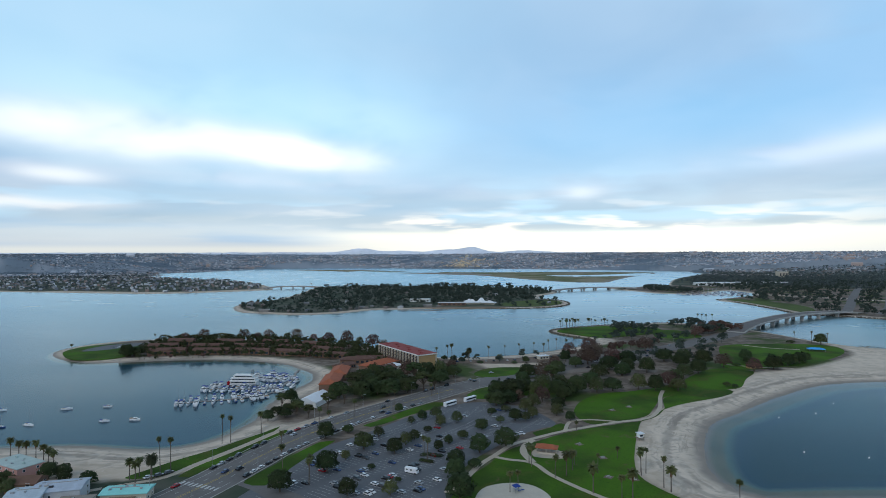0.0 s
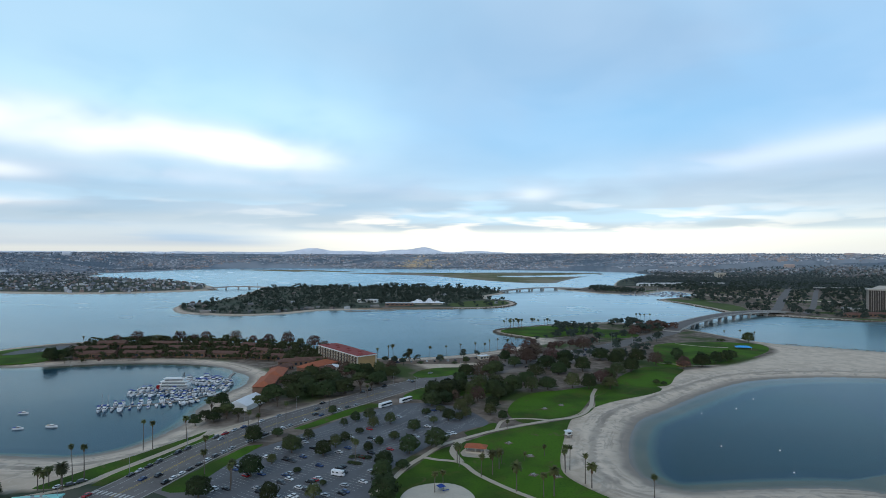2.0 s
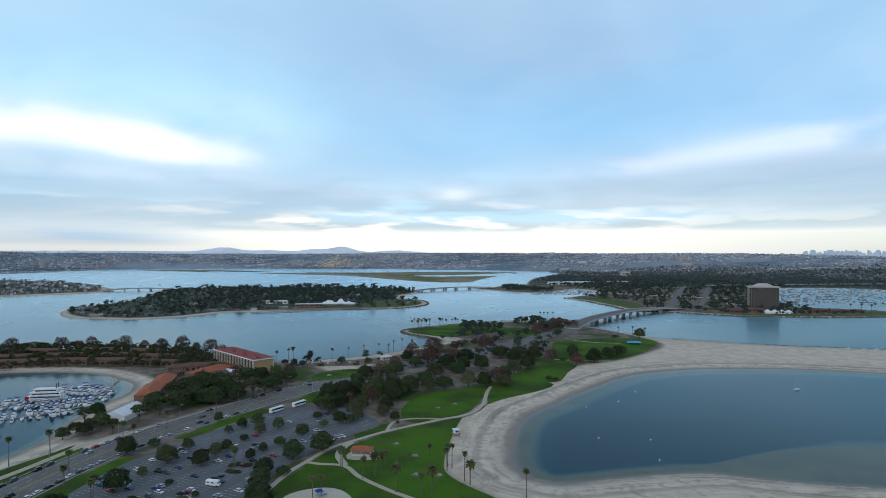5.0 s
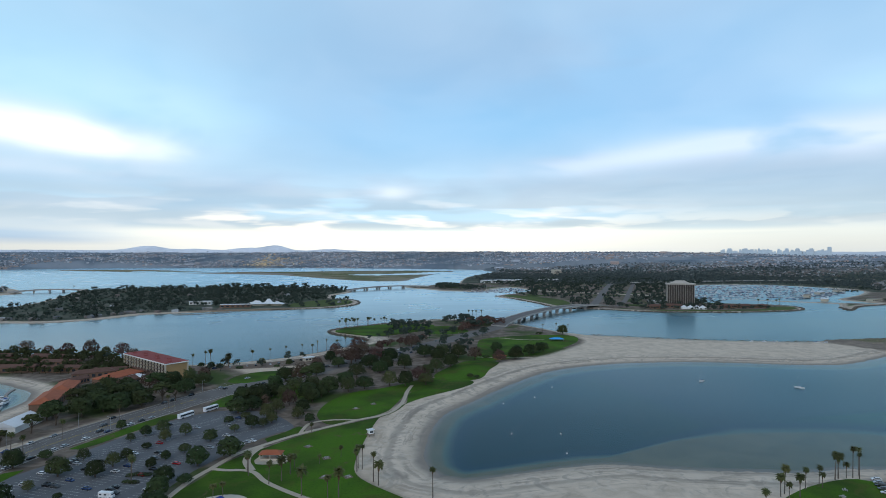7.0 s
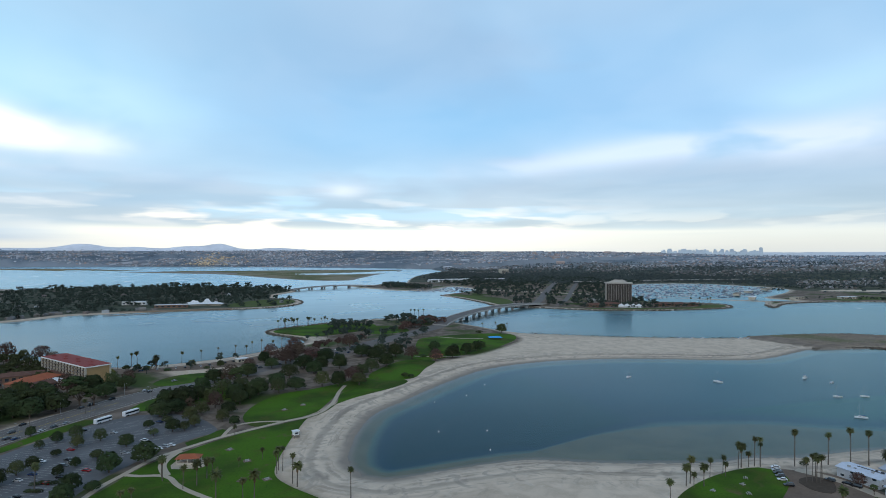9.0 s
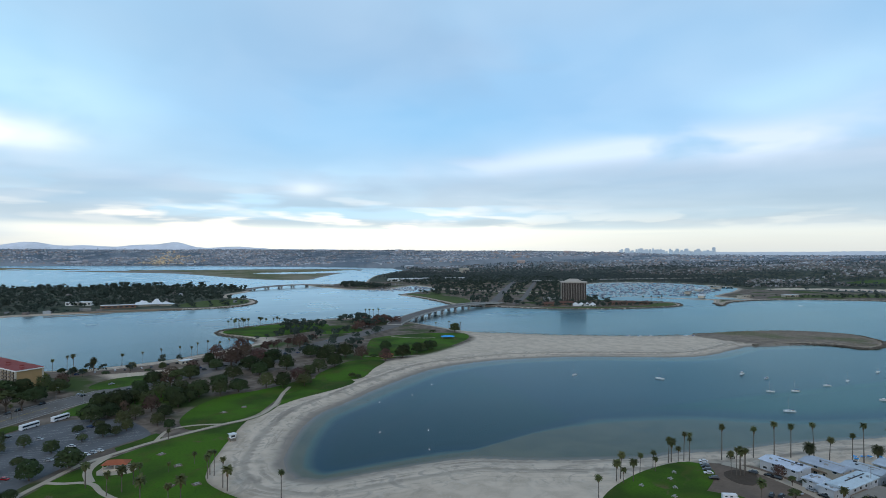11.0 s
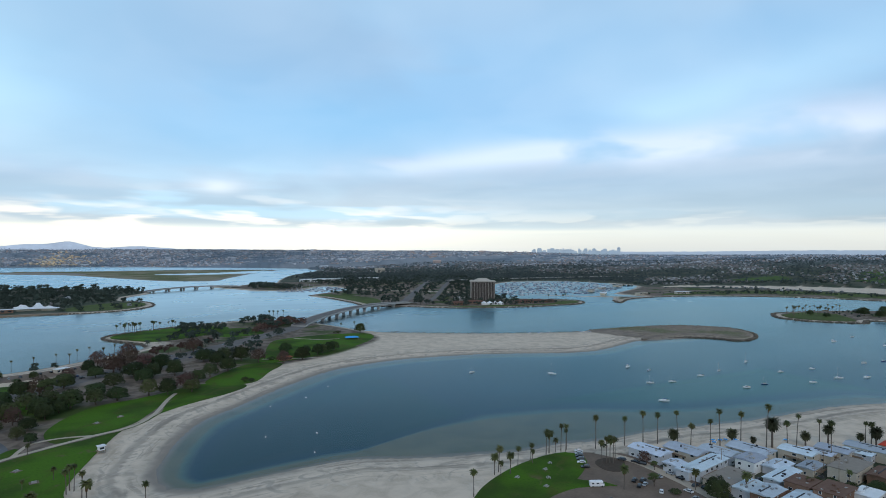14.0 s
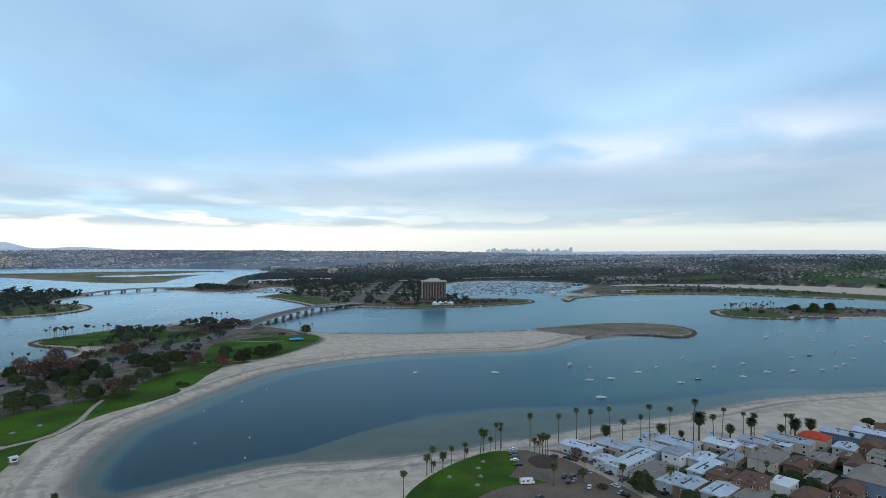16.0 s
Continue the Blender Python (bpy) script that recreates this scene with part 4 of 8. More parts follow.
ribbon("road", [(-34, 488), (-12, 508), (20, 520), (60, 532)], 11, 2.075, M_ROAD, "asphalt park road off the boulevard", "road")

LOT = [(-112, 240), (-107, 298), (-100, 330), (-81, 359), (-55, 404), (-34, 430), (-9, 445), (24, 432), (43, 394), (33, 383), (16, 365), (4, 345), (-8, 323), (-15, 303), (-21, 284), (-25, 240)]
lot = slab("parking_lot", LOT, 2.05, M_ASPHALT, "large grey asphalt car park with faded stall lines", "parking lot")
lot_poly = curve_points(LOT)
LU = Vector((0.50, 0.866, 0))
LV = Vector((0.866, -0.50, 0))
v, f = [], []
STALLS = []
for row in range(-1, 9):
    base = Vector((-104, 262, 0)) + LV * (row * 17.0)
    for k in range(0, 76):
        for side in (-1, 1):
            a = base + LU * (k * 2.7) + LV * (side * 0.1)
            b = a + LV * (side * 5.2)
            if signed_distance([(a.x, a.y), (b.x, b.y)], lot_poly).min() > 2.5:
                j = len(v)
                e = LU * 0.07
                v += [(*(a - e).xy, 2.056), (*(a + e).xy, 2.056), (*(b + e).xy, 2.056), (*(b - e).xy, 2.056)]
                f.append((j, j + 1, j + 2, j + 3))
                STALLS.append((a + LU * 1.35 + LV * side * 2.6, side))
mesh_object("stall_line", v, f, M_PAINT, lot)

LAWNS = dict(
    verge_south=[(-121, 279), (-120, 289), (-111, 318), (-102, 344), (-94, 347), (-102, 315), (-106, 293), (-109, 277)],
    verge_middle=[(-84, 378), (-76, 392), (-60, 420), (-43, 443), (-36, 434), (-56, 407), (-72, 382), (-78, 376)],
    verge_north=[(-184, 280), (-178, 294), (-171, 308), (-161, 324), (-152, 342), (-143, 360), (-138, 372), (-139, 356), (-146, 336), (-154, 315), (-161, 297), (-168, 283)],
    verge_strip=[(-158, 284), (-156, 298), (-149, 316), (-142, 335), (-135, 356), (-131, 366), (-128, 360), (-135, 340), (-141, 318), (-148, 298), (-152, 284)],
    west_lawn=[(-18, 545), (-1, 535), (30, 557), (42, 580), (10, 582), (-10, 570)],
    park_lawn=[(192, 492), (178, 476), (160, 464), (137, 448), (115, 425), (101, 405), (91, 375), (84, 350), (78, 325), (76, 305), (82, 289), (96, 268), (110, 245), (40, 235), (-15, 250), (-12, 290), (-2, 312), (10, 338), (24, 352), (45, 372), (62, 384), (84, 396), (108, 410), (124, 436), (134, 470), (160, 486)],
    park_lawn_north=[(66, 394), (82, 400), (106, 416), (118, 440), (132, 470), (150, 476), (192, 490), (190, 510), (176, 520), (150, 515), (132, 501), (109, 488), (88, 480), (72, 462), (62, 440), (58, 415)],
    east_lawn=[(240, 640), (258, 700), (275, 735), (314, 752), (363, 756), (404, 740), (388, 690), (325, 628), (275, 600), (240, 588), (226, 605)],
    point_lawn=[(90, 850), (98, 875), (130, 900), (190, 925), (240, 900), (230, 850), (190, 815), (150, 792), (130, 800), (110, 822)],
    point_lawn_east=[(232, 872), (268, 868), (277, 812), (240, 790), (215, 805)],
    resort_lawn=[(-448, 588), (-474, 606), (-500, 640), (-495, 680), (-455, 700), (-420, 660), (-405, 612), (-420, 592)],
    tower_lawn=[(700, 1035), (741, 1012), (840, 985), (946, 981), (1015, 992), (1045, 1035), (1000, 1040), (960, 1010), (900, 1000), (800, 1010), (740, 1035)],
    basin_lawn=[(545, 1440), (560, 1355), (568, 1240), (574, 1160), (610, 1180), (640, 1290), (610, 1400), (580, 1460)],
    isle_lawn=[(60, 1240), (110, 1262), (146, 1325), (140, 1390), (80, 1400), (20, 1330), (10, 1260)],
    point_green=[(1160, 560), (1164, 600), (1192, 625), (1236, 636), (1290, 628), (1300, 590), (1270, 560), (1240, 530), (1202, 512)],
    grove_grass=[(-20, 462), (0, 455), (30, 470), (60, 478), (70, 500), (40, 520), (10, 505), (-10, 490)],
    grove_grass_east=[(165, 520), (200, 505), (225, 545), (245, 580), (215, 590), (185, 560)],
    lot_strip=[(28, 366), (36, 372), (50, 384), (46, 394), (38, 384), (26, 372)],
    levee_green=[(1400, 1085), (1520, 1125), (1746, 1100), (1900, 1010), (1955, 868), (1990, 640), (1870, 600), (1815, 780), (1775, 920), (1620, 1025), (1440, 1062)],
    cove_lawn=[(238, 200), (248, 214), (265, 226), (288, 236), (311, 241), (325, 240), (331, 234), (326, 222), (312, 211), (304, 206), (314, 196), (316, 190), (298, 197), (274, 193), (250, 178)],
)
FIELDS = dict(
    field_north=[(2190, 1400), (2280, 1470), (2430, 1400), (2400, 1290), (2290, 1310)],
    field_middle=[(2528, 1143), (2556, 994), (2626, 874), (2871, 962), (2962, 1119), (2775, 1216)],
    field_south=[(2420, 1110), (2500, 1050), (2560, 850), (2440, 810)],
)
for i, (name, pts) in enumerate(LAWNS.items()):
    far = name in ("tower_lawn", "basin_lawn", "isle_lawn", "point_green", "levee_green")
    slab("lawn", pts, 2.10 + 0.005 * i, M_ROUGH if far else M_GRASS, "rough dull green grass by the far shore" if far else "mown green grass, worn in places", "lawn", 0.5, 5)

PATHS = [
    ([(-20, 276), (-13, 290), (-6, 312), (2, 328), (12, 347), (23, 358), (43, 375), (60, 386), (84, 400), (107, 412), (121, 437), (131, 472), (139, 494)], 3.0),
    ([(2, 327), (10, 323), (19, 321), (25, 316), (31, 303), (43, 287), (56, 273), (75, 255)], 2.8),
    ([(25, 358), (20, 346), (19, 334), (23, 320)], 4.2),
    ([(47, 379), (53, 399), (67, 404), (84, 401)], 2.4),
    ([(300, 742), (325, 720), (352, 712)], 2.6),
    ([(232, 612), (262, 600), (290, 597)], 2.2),
    ([(404, 745), (420, 718), (428, 700)], 2.6),
]
for i, (pts, w) in enumerate(PATHS):
    ribbon("footpath", pts, w, 2.20 + 0.006 * i, M_PATH, "pale winding concrete footpath", "path", 0.2, 2.5)
slab("plaza", [(24, 329), (40, 327), (41, 338), (33, 342), (25, 340)], 2.25, M_PATH, "pale concrete pad under the shelter", "plaza", 0.3, 4)
slab("play_sand", [(-6, 262), (-3, 282), (10, 290), (22, 287), (29, 272), (22, 255), (5, 250)], 2.26, M_PLAYSAND, "pale sand playground circle edged with a kerb", "sandpit", 0.3, 3)
slab("parking_lot", [(30, 560), (70, 560), (120, 590), (180, 650), (200, 700), (170, 700), (110, 650), (60, 610)], 2.04, material("dirt_lot", (0.2, 0.165, 0.14), 0.95, vary=0.25, scale=0.1), "brown unpaved car park among trees", "parking lot")
slab("parking_lot", [(-62, 598), (-20, 600), (20, 602), (58, 622), (96, 660), (86, 672), (48, 646), (8, 630), (-30, 618), (-62, 616)], 2.09, M_DIRT, "brown gravel lot behind the channel beach", "parking lot")
slab("parking_lot", [(292, 196), (300, 212), (316, 228), (330, 236), (347, 227), (356, 216), (354, 165), (335, 150), (306, 160), (290, 178)], 2.03, M_DIRT, "brown dirt lot beside the beach houses", "parking lot")
slab("planting_bed", [(328, 218), (334, 222), (342, 221), (345, 214), (338, 206), (331, 203), (326, 208)], 2.16, material("mulch", (0.075, 0.055, 0.04), 0.95, vary=0.3, scale=0.5), "dark mulched planting bed under clumped palms", "planting bed", 0.3, 3)
ribbon("alley", [(342, 232), (350, 212), (350, 186), (346, 157), (338, 120)], 6, 2.09, M_PATH, "pale concrete lane beside the houses", "alley")
slab("parking_lot", [(262, 186), (275, 194), (297, 197), (312, 188), (315, 177), (300, 165)], 2.24, M_DIRT, "small brown dirt turning circle", "parking lot")
slab("parking_lot", [(-480, 640), (-455, 655), (-430, 700), (-450, 705), (-480, 680)], 2.22, M_ASPHALT, "small grey car park on the grassy point", "parking lot")
ribbon("road", [(632, 1125), (719, 1264), (849, 1483), (988, 1711), (1158, 1986)], 18, 2.5, M_ROAD, "grey asphalt road beyond the bridge", "road", step=30)
ribbon("road", [(690, 1120), (787, 1256), (925, 1474), (1103, 1756), (1271, 2012)], 12, 2.6, M_ROAD, "grey asphalt slip road beyond the bridge", "road", step=30)

# ---- bridges ----
def bridge(name, pts, heights, width, piers, label, rail=True):
    b = thing(name, 0, 0, 0, 0, label, "bridge")
    part("deck", ribbon_bm(pts, width, heights, 1.5, 12), M_BRIDGE, b)
    part("roadway", ribbon_bm(pts, width - 1.6, [h + 0.02 for h in heights], 0.1, 12), M_ROAD, b, "dark asphalt carriageway")
    for side in (-1, 1):
        part("parapet", ribbon_bm(pts, 0.4, [h + 1.0 for h in heights], 1.1, 12, side * (width / 2 - 0.2)), M_BRIDGE, b)
    p = curve_points(pts, False, 4)
    d = np.gradient(p, axis=0)
    d /= np.linalg.norm(d, axis=1)[:, None]
    hs = np.interp(np.linspace(0, 1, len(p)), np.linspace(0, 1, len(heights)), heights)
    for k in range(piers):
        i = int((k + 0.7) / (piers + 0.4) * (len(p) - 1))
        ang = math.degrees(math.atan2(d[i][1], d[i][0]))
        bm = bmesh.new()
        add_box(bm, 3.6, width - 0.6, 2.0, p[i][0], p[i][1], hs[i] - 3.45, ang)
        pier = part("pier_cap", bm, M_BRIDGE, b)
        for side in (-0.30, 0.30):
            q = Vector((p[i][0], p[i][1])) + Vector((-d[i][1], d[i][0])) * side * width
            bm = bmesh.new()
            add_box(bm, 3.0, 5.4, hs[i] - 3.2 + 5, q.x, q.y, -5.0, ang, bevel=0.3)
            part("column", bm, M_BRIDGE, pier)
    return b


bridge("road_bridge", [(338, 858), (372, 905), (425, 962), (485, 1018), (550, 1068), (625, 1115), (670, 1145)], [3.4, 7.2, 9.2, 10.2, 10.0, 8.0, 3.2], 24, 8, "long grey concrete road bridge over the channel")
bridge("far_bridge", [(158, 1700), (215, 1752), (285, 1800), (350, 1825), (425, 1845)], [5, 8.5, 9.5, 9, 5.5], 20, 6, "far grey concrete road bridge off the island")
bridge("far_bridge", [(-740, 1800), (-690, 1835), (-630, 1850), (-565, 1850)], [5, 8.5, 8.5, 5], 20, 5, "far grey concrete road bridge to the wooded island")


# ---- plants ----
def leaf_cloud(rng, blobs, leaves, size, flat=0.8):
    """Many small leaf clumps round a set of blobs: rows of (x, y, z, radius)."""
    verts, faces = [], []
    for bx, by, bz, r in blobs:
        for _ in range(leaves):
            d = Vector((rng.gauss(0, 1), rng.gauss(0, 1), rng.gauss(0, 1))).normalized()
            c = Vector((bx, by, bz)) + Vector((d.x, d.y, d.z * flat)) * r * (0.55 + 0.5 * rng.random())
            n = (d + Vector((rng.uniform(-0.7, 0.7), rng.uniform(-0.7, 0.7), rng.uniform(-0.3, 0.9)))).normalized()
            u = n.orthogonal().normalized()
            u.rotate(Matrix.Rotation(rng.uniform(0, 6.28), 3, n))
            w = n.cross(u)
            s = size * rng.uniform(0.6, 1.35)
            k = len(verts)
            verts += [c + u * s, c + w * s * 0.8 + n * s * 0.2, c - u * s * 0.9, c - w * s * 0.85 - n * s * 0.15]
            faces.append((k, k + 1, k + 2, k + 3))
    return verts, faces


def dome_leaves(rng, height, radius, leaves, seed, flat=1.0):
    """Leaf clumps over an uneven dome, thickest at its skin."""
    verts, faces = [], []
    mid, up, down = height * 0.46, height * 0.54 * flat, height * 0.30
    for _ in range(leaves):
        d = Vector((rng.gauss(0, 1), rng.gauss(0, 1), rng.gauss(0, 1))).normalized()
        if d.z < -0.55:
            d.z = -d.z
        k = 1.0 + 0.30 * noise.noise(d * 1.7 + Vector((seed, 0, 0))) + 0.22 * noise.noise(d * 4.3 + Vector((0, seed, 0)))
        k *= 1.0 - 0.22 * rng.random() ** 2
        c = Vector((d.x * radius * k, d.y * radius * k, mid + d.z * (up if d.z > 0 else down) * k))
        n = (d + Vector((rng.uniform(-0.5, 0.5), rng.uniform(-0.5, 0.5), rng.uniform(-0.2, 0.7)))).normalized()
        u = n.orthogonal().normalized()
        u.rotate(Matrix.Rotation(rng.uniform(0, 6.28), 3, n))
        w = n.cross(u)
        s = radius * 0.078 * rng.uniform(0.55, 1.4)
        b = len(verts)
        verts += [c + u * s, c + w * s * 0.8 + n * s * 0.2, c - u * s * 0.9, c - w * s * 0.85 - n * s * 0.15]
        faces.append((b, b + 1, b + 2, b + 3))
    return verts, faces


def broad_tree(seed, height, radius, mat, label, leaves=1900, flat=1.0, layered=False):
    rng = random.Random(seed)
    t = thing("tree", 0, 0, 0, 0, label, "tree", "trees of the bay")
    bm = bmesh.new()
    fork = height * 0.26
    add_rod(bm, (0, 0, -0.4), (0.15, 0.1, fork), radius * 0.085, radius * 0.06, 7)
    tips = []
    for i in range(9):
        a, u = i * 2.399, (i + 0.5) / 9
        rr = radius * 0.72 * math.sqrt(u)
        tips.append((rr * math.cos(a), rr * math.sin(a), height * (0.52 + 0.36 * math.sqrt(max(0.0, 1 - u))), radius * rng.uniform(0.34, 0.46)))
    for x, y, z, r in tips:
        add_rod(bm, (0.15, 0.1, fork - 0.2), (x, y, z), radius * 0.04, radius * 0.012, 5)
    part("trunk", bm, M_BARK, t)
    if layered:
        v, f = leaf_cloud(rng, tips, leaves // 9, radius * 0.085, 0.4)
    else:
        v, f = dome_leaves(rng, height, radius, leaves, seed * 3.1, flat)
    mesh_object("crown", v, f, mat, t)
    return t


def fan_palm(seed, height, crown=2.0, lean=0.0, skirt=1.6):
    rng = random.Random(seed)
    t = thing("palm_tree", 0, 0, 0, 0, "tall thin fan palm with a small green head over dead fronds", "palm tree", "fan palms")
    bm = bmesh.new()
    top = Vector((lean, lean * 0.4, height))
    mid = Vector((lean * 0.35, lean * 0.1, height * 0.5))
    add_rod(bm, (0, 0, -0.4), mid, 0.30, 0.21, 8)
    add_rod(bm, mid, top, 0.21, 0.17, 8)
    part("trunk", bm, M_PALMBARK, t)
    v, f = [], []
    for i in range(34):
        a = i * 2.399 + rng.uniform(-0.2, 0.2)
        up = 1.15 - 1.55 * (i / 33)
        frond(v, f, top, a, up, crown * rng.uniform(0.85, 1.12), 0.62, 0.55)
    mesh_object("crown", v, f, M_FROND, t)
    v, f = [], []
    for i in range(26):
        a = i * 2.399
        frond(v, f, top - Vector((0, 0, 0.15 + skirt * 0.55 * rng.random())), a, -0.75 - 0.5 * rng.random(), crown * 0.62 * rng.uniform(0.8, 1.1), 0.5, 0.7)
    mesh_object("skirt", v, f, M_SKIRT, t, "brown hanging dead fronds")
    return t


def frond(v, f, base, a, up, length, width, droop):
    """A bent leaf: a strip of folded pieces that droops to its tip."""
    d = Vector((math.cos(a), math.sin(a), 0))
    s = Vector((-d.y, d.x, 0))
    p, ang, k0 = Vector(base), up, len(v)
    n = 4
    for i in range(n + 1):
        w = width * (0.15 + 0.95 * math.sin(math.pi * (0.12 + 0.83 * i / n)) ** 0.8) * length * 0.34
        v.extend([p - s * w - Vector((0, 0, w * 0.35)), p.copy(), p + s * w - Vector((0, 0, w * 0.35))])
        p = p + (d * math.cos(ang) + Vector((0, 0, math.sin(ang)))) * (length / n)
        ang -= droop * 0.55
    for i in range(n):
        k = k0 + 3 * i
        f.extend([(k, k + 1, k + 4, k + 3), (k + 1, k + 2, k + 5, k + 4)])


def date_palm(seed, height, crown=4.2):
    rng = random.Random(seed)
    t = thing("palm_tree", 0, 0, 0, 0, "stout date palm with a big round dark green head", "palm tree", "date palms")
    bm = bmesh.new()
    add_rod(bm, (0, 0, -0.4), (0, 0, height - 0.6), 0.55, 0.48, 9)
    add_rod(bm, (0, 0, height - 1.2), (0, 0, height + 0.3), 0.55, 0.85, 9)
    part("trunk", bm, M_PALMBARK, t)
    v, f = [], []
    for i in range(130):
        a = i * 2.399 + rng.uniform(-0.2, 0.2)
        up = 1.35 - 2.1 * (i / 129)
        frond(v, f, Vector((0, 0, height)), a, up, crown * rng.uniform(0.85, 1.1), 0.30, 0.62)
    mesh_object("crown", v, f, M_DATE, t)
    return t


TREES = [broad_tree(1, 8.0, 4.6, M_LEAF, "round dark evergreen tree with a dense crown"), broad_tree(2, 10.0, 5.6, M_LEAF, "broad dark evergreen tree with an uneven crown", 2300),
         broad_tree(3, 6.2, 3.8, M_LEAF, "small flat-topped dark evergreen tree", 1500, 0.7), broad_tree(4, 9.0, 4.4, M_LEAF_OLIVE, "olive-green shade tree with an open crown", 1300, 0.85),
         broad_tree(5, 12.0, 5.2, M_LEAF_OLIVE, "tall olive-green eucalyptus with open clumps", 1500, 1.0, True), broad_tree(6, 10.5, 5.6, M_LEAF_BROWN, "brownish half-bare winter tree", 950),
         broad_tree(7, 4.2, 2.6, M_LEAF_OLIVE, "young shade tree with a flat open crown", 900, 0.65), broad_tree(8, 13.0, 6.4, M_LEAF, "tall dark pine with flat layered clumps", 1900, 1.0, True),
         broad_tree(9, 1.8, 2.2, M_LEAF, "low clipped dark green shrub", 700), broad_tree(10, 7.0, 3.4, M_LEAF_YELLOW, "yellow-green leafy tree beside the hotel", 900)]
FANS = [fan_palm(20, 15.0, 2.0, 0.2, 2.4), fan_palm(21, 17.5, 2.0, 1.6, 2.2), fan_palm(22, 12.5, 2.5, 0.5, 2.8), fan_palm(23, 9.5, 2.8, 0.0, 3.2), fan_palm(24, 19.0, 2.0, -1.2, 2.2)]
DATES = [date_palm(30, 8.4, 4.3), date_palm(31, 6.4, 3.9), date_palm(32, 10.8, 4.2)]
USED = set()


def plant(kind, x, y, z=2.05, turn=None, size=1.0):
    """Sets the first of a kind in place, or a copy of it."""
    turn = random.uniform(0, 360) if turn is None else turn
    m = pose(x, y, z, 0, 0, turn) @ Matrix.Diagonal((size, size, size * random.uniform(0.92, 1.08), 1))
    if kind.name not in USED:
        USED.add(kind.name)
        kind.matrix_basis = m
        return kind
    c = copy_thing(kind, Matrix.Identity(4))
    c.matrix_basis = m
    return c


def scatter(poly, gap, n, seed, avoid=()):
    """Spots in an outline, at least gap apart."""
    rng, out = random.Random(seed), []
    p = curve_points(poly)
    lo, hi = p.min(0), p.max(0)
    tries = np.array([(rng.uniform(lo[0], hi[0]), rng.uniform(lo[1], hi[1])) for _ in range(n * 14)])
    ok = signed_distance(tries, p) > 0.5
    for a in avoid:
        ok &= signed_distance(tries, a) < -1.0
    for x, y in tries[ok]:
        if len(out) >= n:
            break
        if all((x - a) ** 2 + (y - b) ** 2 > gap * gap for a, b in out):
            out.append((x, y))
    return out


road_poly = np.vstack([curve_points([(x - 14, y + 8) for x, y in ROAD], False), curve_points([(x + 14, y - 8) for x, y in ROAD], False)[::-1]])


def grove(poly, gap, n, seed, kinds, z=2.05, avoid=None, lo=0.8, hi=1.2):
    rng = random.Random(seed + 500)
    for x, y in scatter(poly, gap, n, seed, [road_poly] if avoid is None else avoid):
        plant(TREES[rng.choice(kinds)], x, y, z, rng.uniform(0, 360), rng.uniform(lo, hi))


CROWNS = [4.6, 5.6, 3.8, 4.4, 5.2, 5.6, 2.6, 6.4, 2.2, 3.4]


def set_trees(rows, seed, kinds, grow=1.0):
    """Trees at (x, y, crown radius)."""
    rng = random.Random(seed)
    for x, y, r in rows:
        k = rng.choice(kinds)
        if r < 3.4 and 6 in kinds:
            k = 6
        s = r * grow / CROWNS[k]
        t = plant(TREES[k], x, y, 2.03, rng.uniform(0, 360), s)
        if s > 1.5:
            t.matrix_basis = t.matrix_basis @ Matrix.Diagonal((1, 1, 0.82, 1))


# trees of the car park, on its islands and round its edge
set_trees([(9, 345, 7.0), (16, 398, 4.4), (23, 398, 3.2)], 1, [0, 0, 2, 3])
set_trees([(3, 436, 7.9), (15, 459, 10)], 2, [0, 1])
set_trees([(0, 412, 3.4), (6, 392, 3.2), (10, 420, 3.6)], 3, [2, 3, 6])
set_trees([(-73, 333, 5.5), (-101, 351, 5.4), (-84, 297, 5.7), (-54, 328, 4.8), (-18, 312, 4.8), (-17, 295, 5.1), (-6, 333, 5.8), (-13, 270, 6.8), (-99, 270, 5.5)], 12, [0, 0, 1])
set_trees([(-90, 362, 3.5), (-79, 315, 2.7), (-66, 269, 4.4), (-50, 342, 4.0), (-46, 352, 3.4), (-47, 395, 3.4), (-38, 399, 4.2), (-33, 382, 3.7), (-40, 369, 2.8), (-69, 356, 3.4), (-30, 336, 2.9), (-25, 347, 2.7), (-17, 357, 3.4), (-23, 391, 3.8), (-6, 375, 4.0), (-8, 309, 3.6), (-66, 413, 3.2), (-53, 385, 2.6), (-62, 303, 2.1), (-45, 287, 1.7), (-46, 271, 3.7)], 13, [0, 2, 3])
# the park grove
set_trees([(30, 432, 5.0), (38, 450, 6.0), (48, 431, 5.0), (45, 412, 4.4), (55, 456, 6.0), (34, 467, 6.0), (28, 406, 4.0), (53, 401, 3.4), (62, 470, 5.5), (20, 452, 4.6)], 14, [3, 5, 0, 3])
